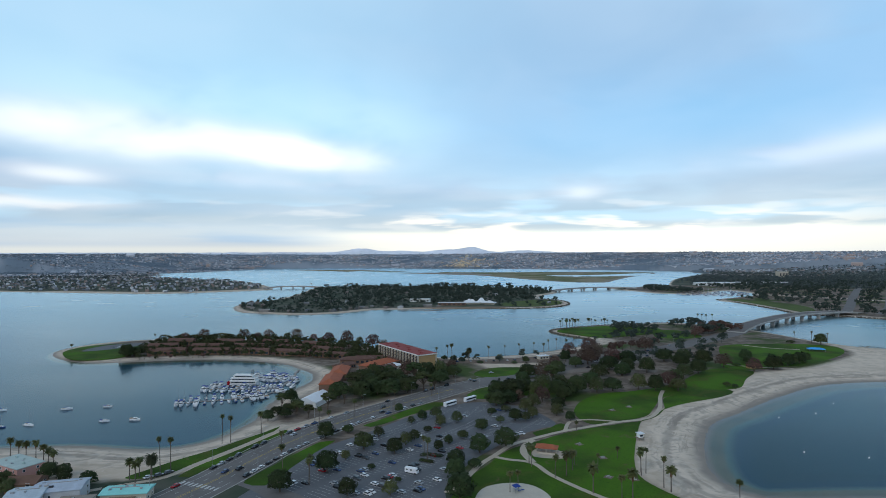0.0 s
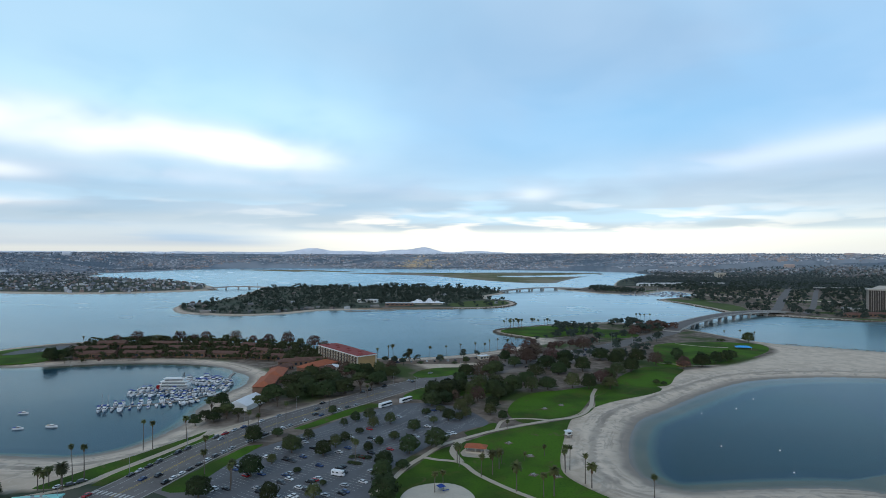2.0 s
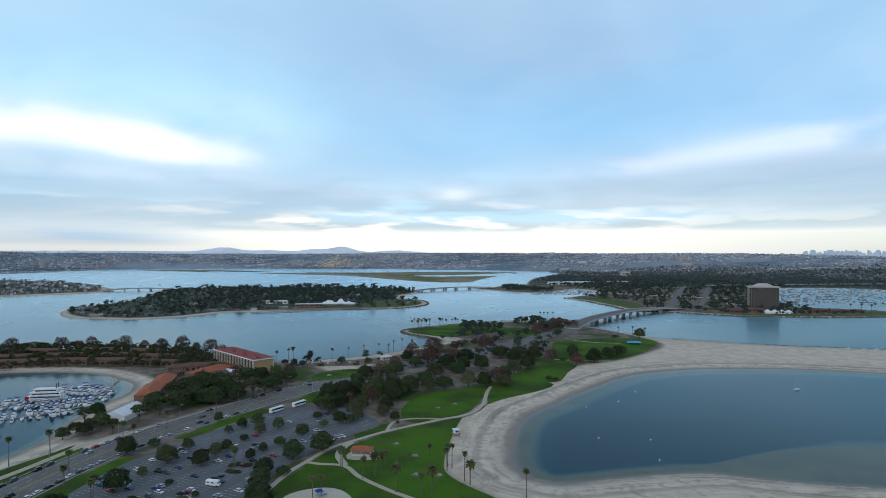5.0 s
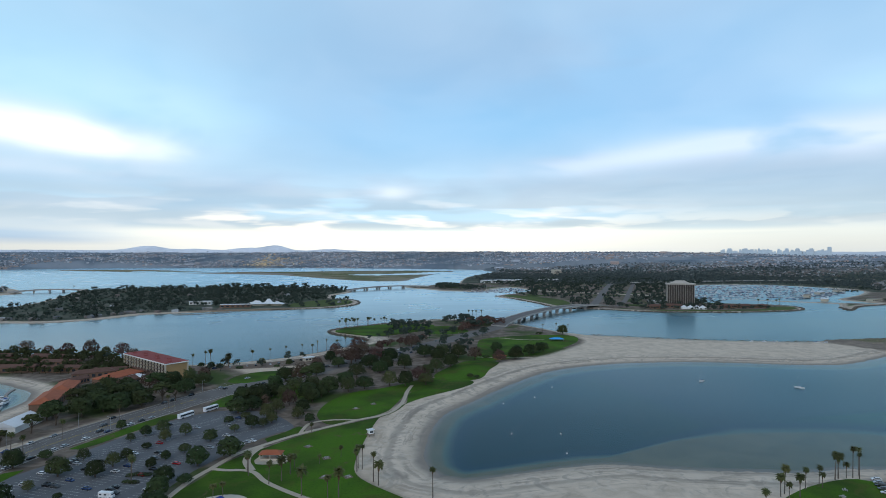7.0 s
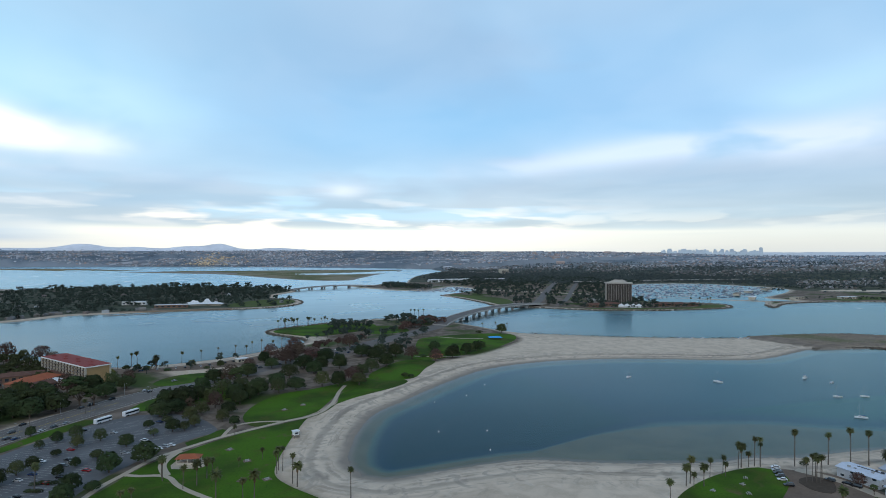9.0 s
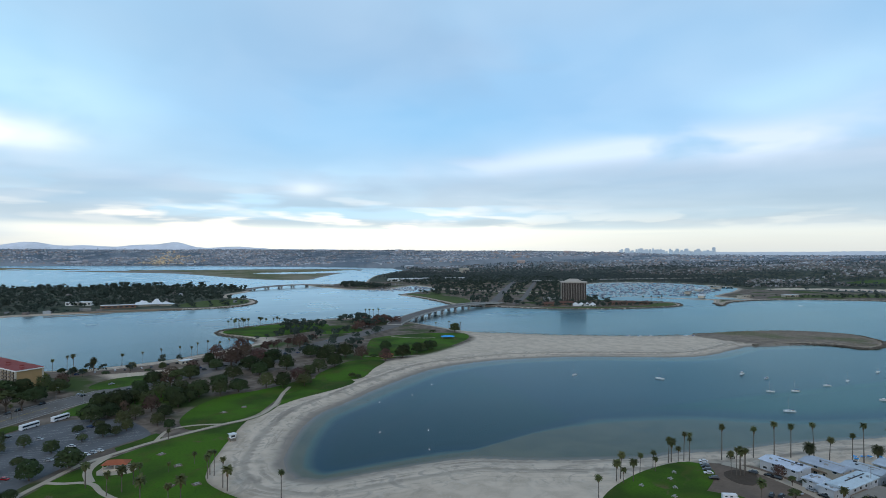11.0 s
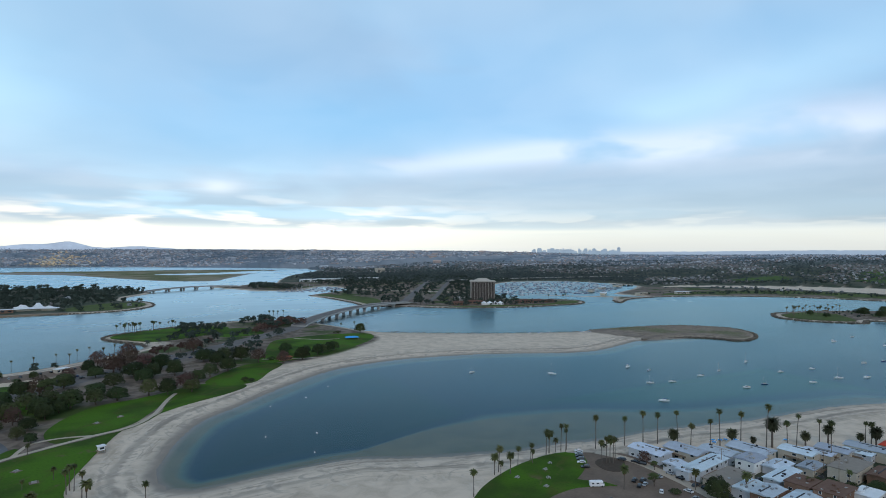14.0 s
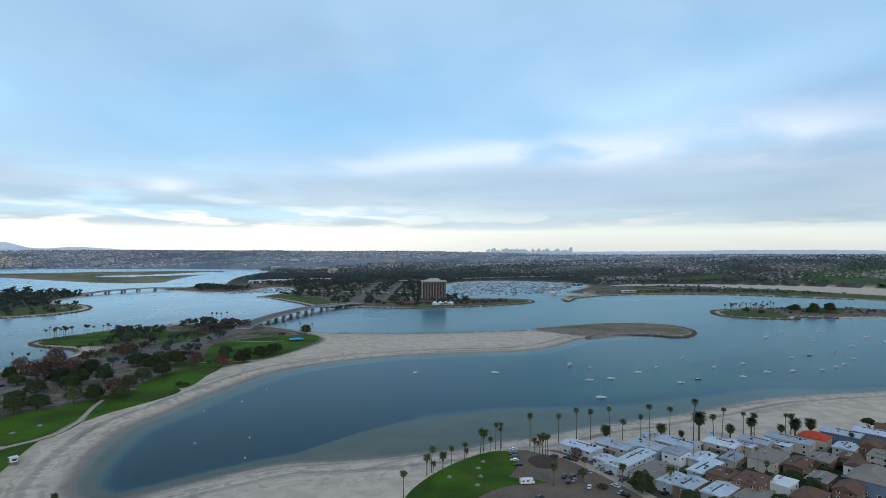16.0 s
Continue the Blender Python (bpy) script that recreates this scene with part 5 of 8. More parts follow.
set_trees([(32, 537, 8.4), (45, 529, 8.2), (74, 618, 6.0), (81, 588, 7.0), (111, 577, 9.5), (98, 490, 7.4), (84, 483, 6.4), (68, 482, 8.4), (4, 464, 7.5), (24, 478, 7.5), (135, 607, 9.0), (176, 626, 8.6), (144, 566, 7.6), (148, 508, 8.4), (133, 493, 6.6), (196, 627, 8),
           (172, 548, 7.4), (211, 613, 8.2), (190, 564, 7.6), (151, 494, 6.7), (118, 551, 8.0), (95, 537, 8.4), (59, 554, 8.6), (41, 490, 8.0), (55, 491, 7.6), (120, 496, 6.6), (52, 464, 7.6), (12, 444, 7.0), (24, 419, 5.0), (25, 500, 6.6)], 4, [0, 1, 1, 3, 3, 5])
set_trees([(51, 514, 7.2), (83, 510, 7.2), (126, 566, 7), (186, 602, 8.4), (225, 597, 7.4), (246, 579, 7), (269, 591, 8.4), (160, 530, 6)], 5, [0, 1, 4, 5])
set_trees([(95, 604, 11), (81, 640, 8), (107, 675, 10), (100, 614, 9), (121, 611, 9), (173, 690, 10), (60, 585, 6), (110, 640, 8)], 6, [5])
# the dense strip between boulevard and marina
set_trees([(-122, 446, 6), (-114, 474, 8), (-110, 496, 9), (-99, 479, 9.4), (-82, 461, 9), (-69, 471, 8.6), (-57, 482, 8.4), (-102, 450, 7.4), (-119, 416, 5.8), (-111, 432, 7), (-84, 501, 9), (-69, 513, 9), (-48, 483, 6.6), (-46, 508, 8), (-36, 534, 7), (-106, 518, 8), (-60, 530, 8), (-88, 482, 7.6),
           (-110, 465, 7), (-95, 530, 7), (-78, 530, 7.6), (-92, 462, 6.6), (-75, 488, 7), (-120, 450, 7), (-40, 562, 5.4), (-50, 548, 6)], 7, [0, 1, 1, 4, 7, 5, 3])
set_trees([(-151, 384, 4), (-150, 398, 4.6), (-154, 417, 5), (-153, 434, 5), (-136, 399, 5), (-126, 393, 4.6), (-142, 392, 4.4), (-146, 408, 4.4), (-157, 444, 4), (-140, 410, 5)], 8, [0, 2, 4])
for x, y, k, s in ((292, 612, 1, 1.1), (300, 620, 1, 1.0), (310, 626, 1, 1.15), (318, 632, 0, 1.2), (284, 628, 1, 0.9), (258, 622, 0, 1.0), (262, 640, 1, 1.0), (268, 650, 0, 1.1), (396, 752, 1, 1.25),
                   (366, 762, 8, 2.2), (-401, 606, 1, 1.3), (-408, 614, 1, 1.2), (-396, 618, 0, 1.3), (196, 512, 2, 0.8), (201, 508, 2, 0.7), (240, 605, 8, 1.8), (-64, 576, 9, 1.5), (-58, 580, 9, 1.3)):
    plant(TREES[k], x, y, 2.05, None, s)
for x, y in ((-31, 325), (-34, 326), (-28, 324), (-37, 325)):
    plant(TREES[8], x, y, 2.1, None, 0.9)

BEACH_PLANTS = [(-42, 611, 0, 0.8), (-33, 608, 2, 0.9), (-26, 615, -1, 1.0), (6, 614, 3, 0.9), (33, 608, 0, 0.8), (-14, 601, 8, 1.6), (21, 602, 8, 1.4), (-52, 615, 2, 0.9)]
# palms: boulevard, lawn, park, point, beach
for x, y, k, s in ((-160, 336, 1, 0.85), (-156, 339, 0, 1.0), (-171, 290, 1, 0.9), (-167, 293, 0, 1.05), (-119, 325, 2, 0.9), (-144, 356, 2, 1.0), (-90, 286, 2, 0.95), (-37, 327, 2, 0.8), (78, 311, 2, 0.95), (80, 309, 0, 0.8), (77, 306, 2, 0.9),
                   (84, 291, 0, 0.95), (86, 286, 3, 1.2), (109, 265, 0, 0.95), (54, 378, 3, 0.6), (21, 318, 3, 1.0), (22, 313, 2, 0.8), (43, 310, 3, 1.0), (39, 302, 3, 1.1), (33, 299, 2, 0.8), (49, 281, 3, 1.2), (61, 275, 2, 0.9), (66, 276, 3, 1.2),
                   (45, 318, 3, 0.7), (14, 281, 2, 0.75), (10, 279, 2, 0.8), (70, 330, 3, 0.6), (58, 322, 3, 0.5), (-105, 372, 2, 0.8), (-72, 430, 2, 0.8), (-95, 398, 2, 0.85), (-48, 460, 2, 0.8),
                   (97, 880, 2, 0.95), (101, 893, 0, 0.85), (106, 884, 3, 1.25), (108, 897, 2, 1.05), (111, 888, 0, 0.9), (113, 902, 2, 0.85), (116, 893, 2, 1.1), (118, 881, 3, 1.3), (121, 899, 0, 0.8), (124, 890, 2, 1.0), (126, 905, 2, 0.9), (140, 902, 2, 1.0), (143, 910, 3, 1.2), (146, 905, 0, 0.8),
                   (150, 898, 2, 0.95), (163, 915, 2, 0.75), (169, 925, 3, 1.1), (172, 918, 2, 0.8), (310, 930, 0, 1.1), (318, 935, 0, 1.15), (326, 940, 0, 1.1), (335, 940, 0, 1.15)):
    plant(FANS[k], x, y, 2.05, None, s)
for x, y, k, s in ((-6, 640, 2, 0.9), (12, 645, 0, 0.8), (28, 655, 0, 0.8), (-45, 630, 2, 1.2), (-50, 628, 0, 0.9), (-62, 628, 2, 0.8), (45, 668, 0, 0.75), (56, 672, 2, 0.8), (62, 680, 0, 0.8), (72, 690, 0, 0.8), (85, 702, 2, 0.8), (95, 712, 0, 0.7),
                   (374, 770, 0, 0.9), (392, 765, 0, 1.0), (408, 760, 0, 0.85), (-480, 625, 2, 0.8), (-484, 630, 2, 0.7), (-420, 690, 0, 0.9), (-412, 700, 2, 0.8), (-330, 735, 0, 0.9), (-322, 738, 0, 0.9)):
    plant(FANS[k], x, y, 2.05, None, s)
for x, y in [(-34, 316), (-88, 280), (-109, 300), (-113, 376)]:
    plant(FANS[2], x, y, 2.05, None, 0.9)
for k in range(4):
    plant(TREES[8], -37 + 1.8 * k, 317 - 0.7 * k, 2.05, None, 0.75)
plant(DATES[2], -169, 279, 2.05, None, 0.9)
for x, y, k, r in BEACH_PLANTS:
    plant(TREES[k] if k >= 0 else DATES[2], x, y, 2.05, None, r)
for x, y in ((-180, 278), (-178, 283), (-175, 275), (-255, 300), (-250, 301), (-262, 303), (-243, 298), (-236, 293), (-268, 304), (-230, 289)):
    plant(FANS[3], x, y, 2.05, None, 0.95)
for x, y, k, s in ((246, 213, 2, 0.9), (270, 231, 3, 1.0), (274, 233, 2, 1.0), (272, 228, 3, 0.7), (278, 228, 3, 1.0), (288, 235, 2, 0.75), (299, 238, 2, 0.75), (298, 235, 3, 0.7), (314, 243, 2, 1.0), (317, 244, 3, 1.2), (321, 243, 3, 0.7), (325, 243, 0, 0.95), (327, 241, 0, 0.85), (330, 244, 0, 0.95),
                   (346, 236.5, 0, 1.15), (366, 233, 0, 1.1), (378, 229.5, 0, 1.18), (385.5, 225, 0, 1.15), (397.5, 220, 1, 1.08), (401, 213.5, 2, 1.03), (411, 207.5, 0, 1.0), (416, 204.5, 1, 1.15), (428.5, 199.5, 0, 1.22), (434, 187, 4, 1.26),
                   (454.5, 186.5, 2, 1.05), (458, 183, 4, 1.02), (473.5, 178, 0, 1.0), (477, 173, 2, 1.06), (497.5, 164, 0, 0.93), (500, 162, 2, 1.05), (333, 218, 2, 0.85), (334.5, 216, 0, 0.85), (336, 215, 2, 1.0), (337.5, 214, 0, 0.9), (342, 217, 2, 0.9), (340.5, 219.5, 0, 0.8), (316, 185.5, 3, 1.0), (346, 168, 3, 0.9), (413, 132, 2, 0.7), (499, 128, 2, 0.8), (362, 152, 3, 1.1), (390, 138, 3, 0.8)):
    plant(FANS[k], x, y, 2.05, None, s)
for x, y, k, s in ((393, 219.5, 1, 1.05), (423, 201.5, 0, 0.95), (433, 194.5, 1, 0.6), (441.5, 188, 2, 1.25), (463, 180.5, 1, 0.92), (475.5, 174, 2, 0.95), (495, 165.5, 1, 0.75), (497, 158, 0, 1.05), (509, 154.5, 0, 1.02)):
    plant(DATES[k], x, y, 2.05, None, s)
for x, y, k, s in ((354, 207, 5, 0.6), (349.5, 196, 4, 0.42), (354, 192.5, 4, 0.36), (332, 181, 4, 0.62), (334, 170, 8, 1.2), (346, 156, 1, 1.0), (417, 121, 1, 0.8), (413, 110, 1, 0.75), (410, 138, 2, 0.9), (462, 117, 2, 0.8), (352, 134, 0, 0.9), (550, 138, 7, 0.7),
                   (556, 130, 7, 0.6), (448, 146, 9, 0.6), (352, 236, 8, 1.0), (404, 142, 3, 0.6), (445, 118, 0, 0.7), (492, 110, 0, 0.8), (512, 116, 2, 0.8), (534, 112, 1, 0.8), (420, 134, 8, 1.1), (380, 146, 8, 1.0), (470, 104, 0, 0.7), (346, 118, 1, 1.0), (384, 110, 0, 0.9)):
    plant(TREES[k], x, y, 2.05, None, s)
for x, y, k in ((-222, 276, 1), (-216, 279, 0), (-211, 273, 2), (-234, 262, 1), (-226, 256, 3), (-196, 270, 0), (-246, 264, 1), (-238, 254, 1), (-184, 266, 8), (-176, 268, 8)):
    plant(TREES[k], x, y, 2.05, None, 0.85)


# ---- buildings ----
def add_gable(bm, sx, sy, h, z, eave=0.5):
    x, y = sx / 2 + eave, sy / 2 + eave
    lo = [bm.verts.new(c) for c in ((-x, -y, z), (x, -y, z), (x, y, z), (-x, y, z))]
    hi = [bm.verts.new(c) for c in ((-x, 0, z + h), (x, 0, z + h))]
    th = [bm.verts.new((c.co.x, c.co.y, c.co.z - 0.25)) for c in lo]
    bm.faces.new((lo[0], lo[1], hi[1], hi[0]))
    bm.faces.new((lo[2], lo[3], hi[0], hi[1]))
    bm.faces.new((lo[1], lo[2], hi[1]))
    bm.faces.new((lo[3], lo[0], hi[0]))
    bm.faces.new(th[::-1])
    for i in range(4):
        bm.faces.new((th[i], th[(i + 1) % 4], lo[(i + 1) % 4], lo[i]))


def add_hip(bm, sx, sy, h, z, eave=0.5):
    x, y = sx / 2 + eave, sy / 2 + eave
    r = max(0.2, x - y)
    lo = [bm.verts.new(c) for c in ((-x, -y, z), (x, -y, z), (x, y, z), (-x, y, z))]
    hi = [bm.verts.new(c) for c in ((-r, 0, z + h), (r, 0, z + h))]
    th = [bm.verts.new((c.co.x, c.co.y, c.co.z - 0.25)) for c in lo]
    bm.faces.new((lo[0], lo[1], hi[1], hi[0]))
    bm.faces.new((lo[2], lo[3], hi[0], hi[1]))
    bm.faces.new((lo[1], lo[2], hi[1]))
    bm.faces.new((lo[3], lo[0], hi[0]))
    bm.faces.new(th[::-1])
    for i in range(4):
        bm.faces.new((th[i], th[(i + 1) % 4], lo[(i + 1) % 4], lo[i]))


def window_part(parent, x, y, z, w, h, axis, mat=None):
    """A dark pane in a thin frame on a wall that faces along axis."""
    bm = bmesh.new()
    sx, sy = (0.12, w) if axis == "x" else (w, 0.12)
    add_box(bm, sx, sy, h, x, y, z)
    wd = part("window", bm, mat or M_GLASS, parent)
    bm = bmesh.new()
    fx, fy = (0.2, w + 0.24) if axis == "x" else (w + 0.24, 0.2)
    add_box(bm, fx, fy, 0.12, x, y, z - 0.12)
    add_box(bm, fx, fy, 0.12, x, y, z + h)
    for s in (-1, 1):
        dx, dy = (0, s * (w / 2 + 0.06)) if axis == "x" else (s * (w / 2 + 0.06), 0)
        add_box(bm, 0.2 if axis == "x" else 0.12, 0.12 if axis == "x" else 0.2, h, x + dx, y + dy, z)
    part("window_frame", bm, M_WHITE, wd)


def house(x, y, turn, sx, sy, h, wall, roof, label, shape="flat", storeys=2, z=2.05, seed=0):
    rng = random.Random(seed)
    t = thing("house", x, y, z, turn, label, "house", "beach houses")
    bm = bmesh.new()
    add_box(bm, sx, sy, h, 0, 0, -0.3)
    part("wall", bm, wall, t)
    bm = bmesh.new()
    if shape == "gable":
        add_gable(bm, sx, sy, sy * 0.24, h - 0.3)
    elif shape == "low":
        add_gable(bm, sx, sy, sy * 0.09, h - 0.3, 0.7)
    elif shape == "hip":
        add_hip(bm, sx, sy, sy * 0.24, h - 0.3)
    else:
        add_box(bm, sx + 0.8, sy + 0.8, 0.35, 0, 0, h - 0.3)
        for k in range(rng.randint(2, 4)):
            add_box(bm, rng.uniform(0.8, 1.6), rng.uniform(0.8, 1.4), rng.uniform(0.5, 0.9), rng.uniform(-0.35, 0.35) * sx, rng.uniform(-0.3, 0.3) * sy, h + 0.05)
    top = part("roof", bm, roof, t)
    if shape in ("low", "flat"):
        for k in range(rng.randint(2, 5)):
            bm = bmesh.new()
            u, w = rng.uniform(-0.4, 0.4), rng.choice((-0.25, -0.15, 0.15, 0.25))
            zz = h + 0.0 + (sy * 0.09 * (1 - 2 * abs(w)) if shape == "low" else 0.0)
            add_box(bm, rng.uniform(0.7, 1.8), rng.uniform(0.6, 1.2), rng.uniform(0.4, 0.9), u * sx, w * sy, zz - 0.35)
            part("roof_vent", bm, rng.choice((M_METAL, M_DARK, M_STONE)), top)
        if shape == "low":
            bm = bmesh.new()
            add_box(bm, sx * 0.62, 0.55, 0.30, sx * rng.uniform(-0.14, 0.14), 0.3, h - 0.3 + sy * 0.09 - 0.08)
            part("ridge_cap", bm, M_DARK if rng.random() < 0.6 else M_STONE, top)
    if rng.random() < 0.45:
        bm = bmesh.new()
        add_box(bm, sx * 0.5, 2.4, 0.2, rng.uniform(-0.2, 0.2) * sx, -sy / 2 - 1.2, 2.6)
        add_box(bm, sx * 0.5, 0.1, 0.9, 0, -sy / 2 - 2.35, 2.8)
        part("balcony", bm, M_WOOD, t)
    for s in range(storeys):
        zz = 0.8 + s * 2.8
        if zz + 1.3 > h:
            break
        for side in (-1, 1):
            for k in range(max(1, int(sx / 5))):
                if rng.random() < 0.8:
                    window_part(t, -sx / 2 + (k + 0.5) * sx / max(1, int(sx / 5)) + rng.uniform(-0.5, 0.5), side * (sy / 2), zz, rng.choice((1.0, 1.4, 2.0)), 1.2, "y")
            for k in range(max(1, int(sy / 5))):
                if rng.random() < 0.8:
                    window_part(t, side * (sx / 2), -sy / 2 + (k + 0.5) * sy / max(1, int(sy / 5)), zz, rng.choice((1.0, 1.6)), 1.2, "x")
    bm = bmesh.new()
    add_box(bm, 0.14, 1.0, 2.1, sx / 2, sy * 0.22, -0.1)
    part("door", bm, M_WOOD, t)
    return t


M_ROOFGREY = material("pale_blue_grey_roof", (0.44, 0.49, 0.56), 0.75, vary=0.22, scale=0.25, fine=7, random_by="object")
M_ROOFPALE = material("pale_green_roof", (0.42, 0.50, 0.47), 0.8, vary=0.18, scale=0.25)
M_ROOFTAN = material("tan_gravel_roof", (0.26, 0.225, 0.19), 0.9, vary=0.15, scale=0.3)
M_ROOFBROWN = material("brown_shingles", (0.15, 0.085, 0.06), 0.9, vary=0.25, scale=0.5)
M_ROOFRED = material("bright_red_tiles", (0.52, 0.06, 0.03), 0.8, vary=0.2, scale=0.4)
M_ROOFTEAL = material("turquoise_roof", (0.26, 0.62, 0.58), 0.7, vary=0.12, scale=0.2)
M_ROOFWHITE = material("white_roof", (0.72, 0.74, 0.76), 0.7, vary=0.08, scale=0.2)
M_BLUEGREY = material("blue_grey_siding", (0.16, 0.21, 0.28), 0.85, vary=0.15, scale=0.5)
M_BROWNWALL = material("brown_shingle_wall", (0.21, 0.125, 0.085), 0.9, vary=0.25, scale=0.6)
M_PINK = material("pink_stucco", (0.55, 0.30, 0.26), 0.9, vary=0.1, scale=0.3)
M_PALEWALL = material("pale_siding", (0.52, 0.53, 0.55), 0.85, vary=0.12, scale=0.4)
HOUSES = [
    (362, 210, -82, 20, 12, 5.4, M_PALEWALL, M_ROOFGREY, "low"), (381, 201, -82, 20, 13, 5.4, M_CREAM, M_ROOFGREY, "low"), (395, 190, -82, 18, 11, 5.6, M_PALEWALL, M_ROOFGREY, "low"),
    (413, 183, -82, 21, 14, 6, M_CREAM, M_ROOFGREY, "low"), (434, 168, -82, 17, 12, 6, M_CREAM, M_ROOFGREY, "low"), (445, 163, -82, 14, 8, 5, M_CREAM, M_ROOFGREY, "low"),
    (455, 160, -82, 16, 11, 6, M_CREAM, M_ROOFGREY, "low"), (464, 152, -82, 14, 7, 5.2, M_PALEWALL, M_ROOFGREY, "low"), (474, 150, -82, 24, 11, 6.4, M_CREAM, M_ROOFGREY, "low"),
    (491, 144, -82, 15, 12, 6.5, M_CREAM, M_ROOFRED, "hip"), (510, 137, -82, 20, 13, 7.5, M_BLUEGREY, M_ROOFGREY, "low"), (522, 124, -82, 20, 13, 9, M_BLUEGREY, M_ROOFGREY, "low"),
    (544, 122, -82, 18, 12, 7, M_CREAM, M_ROOFBROWN, "gable"), (560, 112, -82, 18, 12, 8, M_BLUEGREY, M_ROOFWHITE, "flat"), (358, 190, 8, 9, 8, 5, M_PALEWALL, M_ROOFGREY, "low"),
    (356, 181, 8, 8, 7, 5, M_PALEWALL, M_ROOFGREY, "low"), (370, 180, 10, 30, 9, 6.2, M_PALEWALL, M_ROOFGREY, "low"), (396, 172, 8, 14, 10, 7, M_WHITE, M_ROOFGREY, "low"),
    (366, 164, 8, 26, 13, 5, M_CREAM, M_ROOFTAN, "flat"), (406, 163, 8, 16, 9, 4.5, M_PALEWALL, M_ROOFGREY, "low"), (393, 153, 8, 24, 8, 5, M_PALEWALL, M_ROOFGREY, "low"),
    (433, 141, 8, 24, 13, 6.6, M_CREAM, M_ROOFTAN, "flat"), (438, 128, 8, 18, 9, 6, M_BROWNWALL, M_ROOFBROWN, "low"), (456, 125, 8, 15, 11, 6, M_BROWNWALL, M_ROOFTAN, "low"),
    (364, 152, 8, 16, 9, 5, M_PALEWALL, M_ROOFGREY, "low"), (363, 142, 8, 16, 9, 6.5, M_BROWNWALL, M_ROOFGREY, "low"), (386, 139, 8, 14, 11, 7.5, M_BROWNWALL, M_ROOFBROWN, "flat"),
    (389, 126, 8, 18, 12, 8, M_BROWNWALL, M_ROOFBROWN, "flat"), (371, 131, 8, 20, 10, 5.5, M_PALEWALL, M_ROOFGREY, "low"), (402, 118, 8, 13, 9, 6.5, M_WHITE, M_ROOFWHITE, "flat"),
    (428, 113, 8, 16, 9, 5, M_BROWNWALL, M_ROOFTAN, "low"), (446, 97, 8, 26, 16, 7.6, M_BLUEGREY, M_ROOFTAN, "hip"), (457, 108, 8, 11, 10, 7, M_WHITE, M_ROOFBROWN, "gable"),
    (472, 117, 8, 12, 10, 5.6, M_BROWNWALL, M_ROOFBROWN, "low"), (420, 154, 8, 14, 8, 4.5, M_CREAM, M_ROOFGREY, "low"), (424, 99, 8, 14, 10, 5.4, M_BROWNWALL, M_ROOFBROWN, "gable"),
    (488, 126, 8, 14, 10, 6, M_CREAM, M_ROOFGREY, "low"), (502, 118, 8, 16, 10, 7, M_BROWNWALL, M_ROOFBROWN, "gable"), (482, 106, 8, 16, 11, 8, M_CREAM, M_ROOFTAN, "flat"),
    (466, 90, 8, 18, 12, 8, M_CREAM, M_ROOFBROWN, "gable"), (500, 100, 8, 16, 12, 7, M_BLUEGREY, M_ROOFTAN, "hip"), (520, 106, 8, 16, 10, 7, M_BROWNWALL, M_ROOFBROWN, "hip"),
    (376, 118, 8, 18, 11, 6, M_PALEWALL, M_ROOFTAN, "flat"), (398, 104, 8, 18, 11, 6, M_BROWNWALL, M_ROOFBROWN, "hip"), (356, 118, 8, 14, 10, 6, M_CREAM, M_ROOFTAN, "flat"),

]
WORDS = {M_PALEWALL: "pale-sided", M_CREAM: "cream stucco", M_WHITE: "white", M_BLUEGREY: "blue-grey sided", M_BROWNWALL: "brown shingled", M_PINK: "pink stucco",
         M_ROOFGREY: "pale blue-grey roof", M_ROOFTAN: "tan gravel roof", M_ROOFBROWN: "brown shingle roof", M_ROOFRED: "bright red tiled roof", M_ROOFWHITE: "white flat roof", M_ROOFTEAL: "turquoise roof", M_ROOFPALE: "pale green flat roof", M_TERRA: "terracotta tiled roof"}
for i, (x, y, a, sx, sy, h, wl, rf, shape) in enumerate(HOUSES):
    house(x, y, a, sx, sy, h, wl, rf, f"{WORDS[wl]} beach house with a {WORDS[rf]}", shape, 3 if h > 7 else 2, seed=i)
for i, (x, y, a, sx, sy, h, wl, rf, shape) in enumerate([
        (-244, 282, -22, 24, 13, 6.0, M_PINK, M_ROOFPALE, "flat"), (-197, 253, 20, 20, 14, 7.0, M_PALEWALL, M_ROOFGREY, "low"), (-206, 244, 20, 14, 14, 7.0, M_PALEWALL, M_ROOFGREY, "low"), (-167, 257, 12, 20, 10, 4.5, M_CREAM, M_ROOFTEAL, "low"),
        (-222, 262, 10, 14, 10, 5.0, M_BROWNWALL, M_ROOFBROWN, "gable"), (-182, 242, 15, 14, 10, 5.0, M_CREAM, M_ROOFTAN, "flat"), (-262, 268, -20, 16, 10, 5.0, M_CREAM, M_ROOFTAN, "low")]):
    house(x, y, a, sx, sy, h, wl, rf, f"{WORDS[wl]} building with a {WORDS[rf]} behind the beach", shape, seed=60 + i)


M_RAIL = material("brown_balcony", (0.15, 0.125, 0.105), 0.8, vary=0.2, scale=0.4)


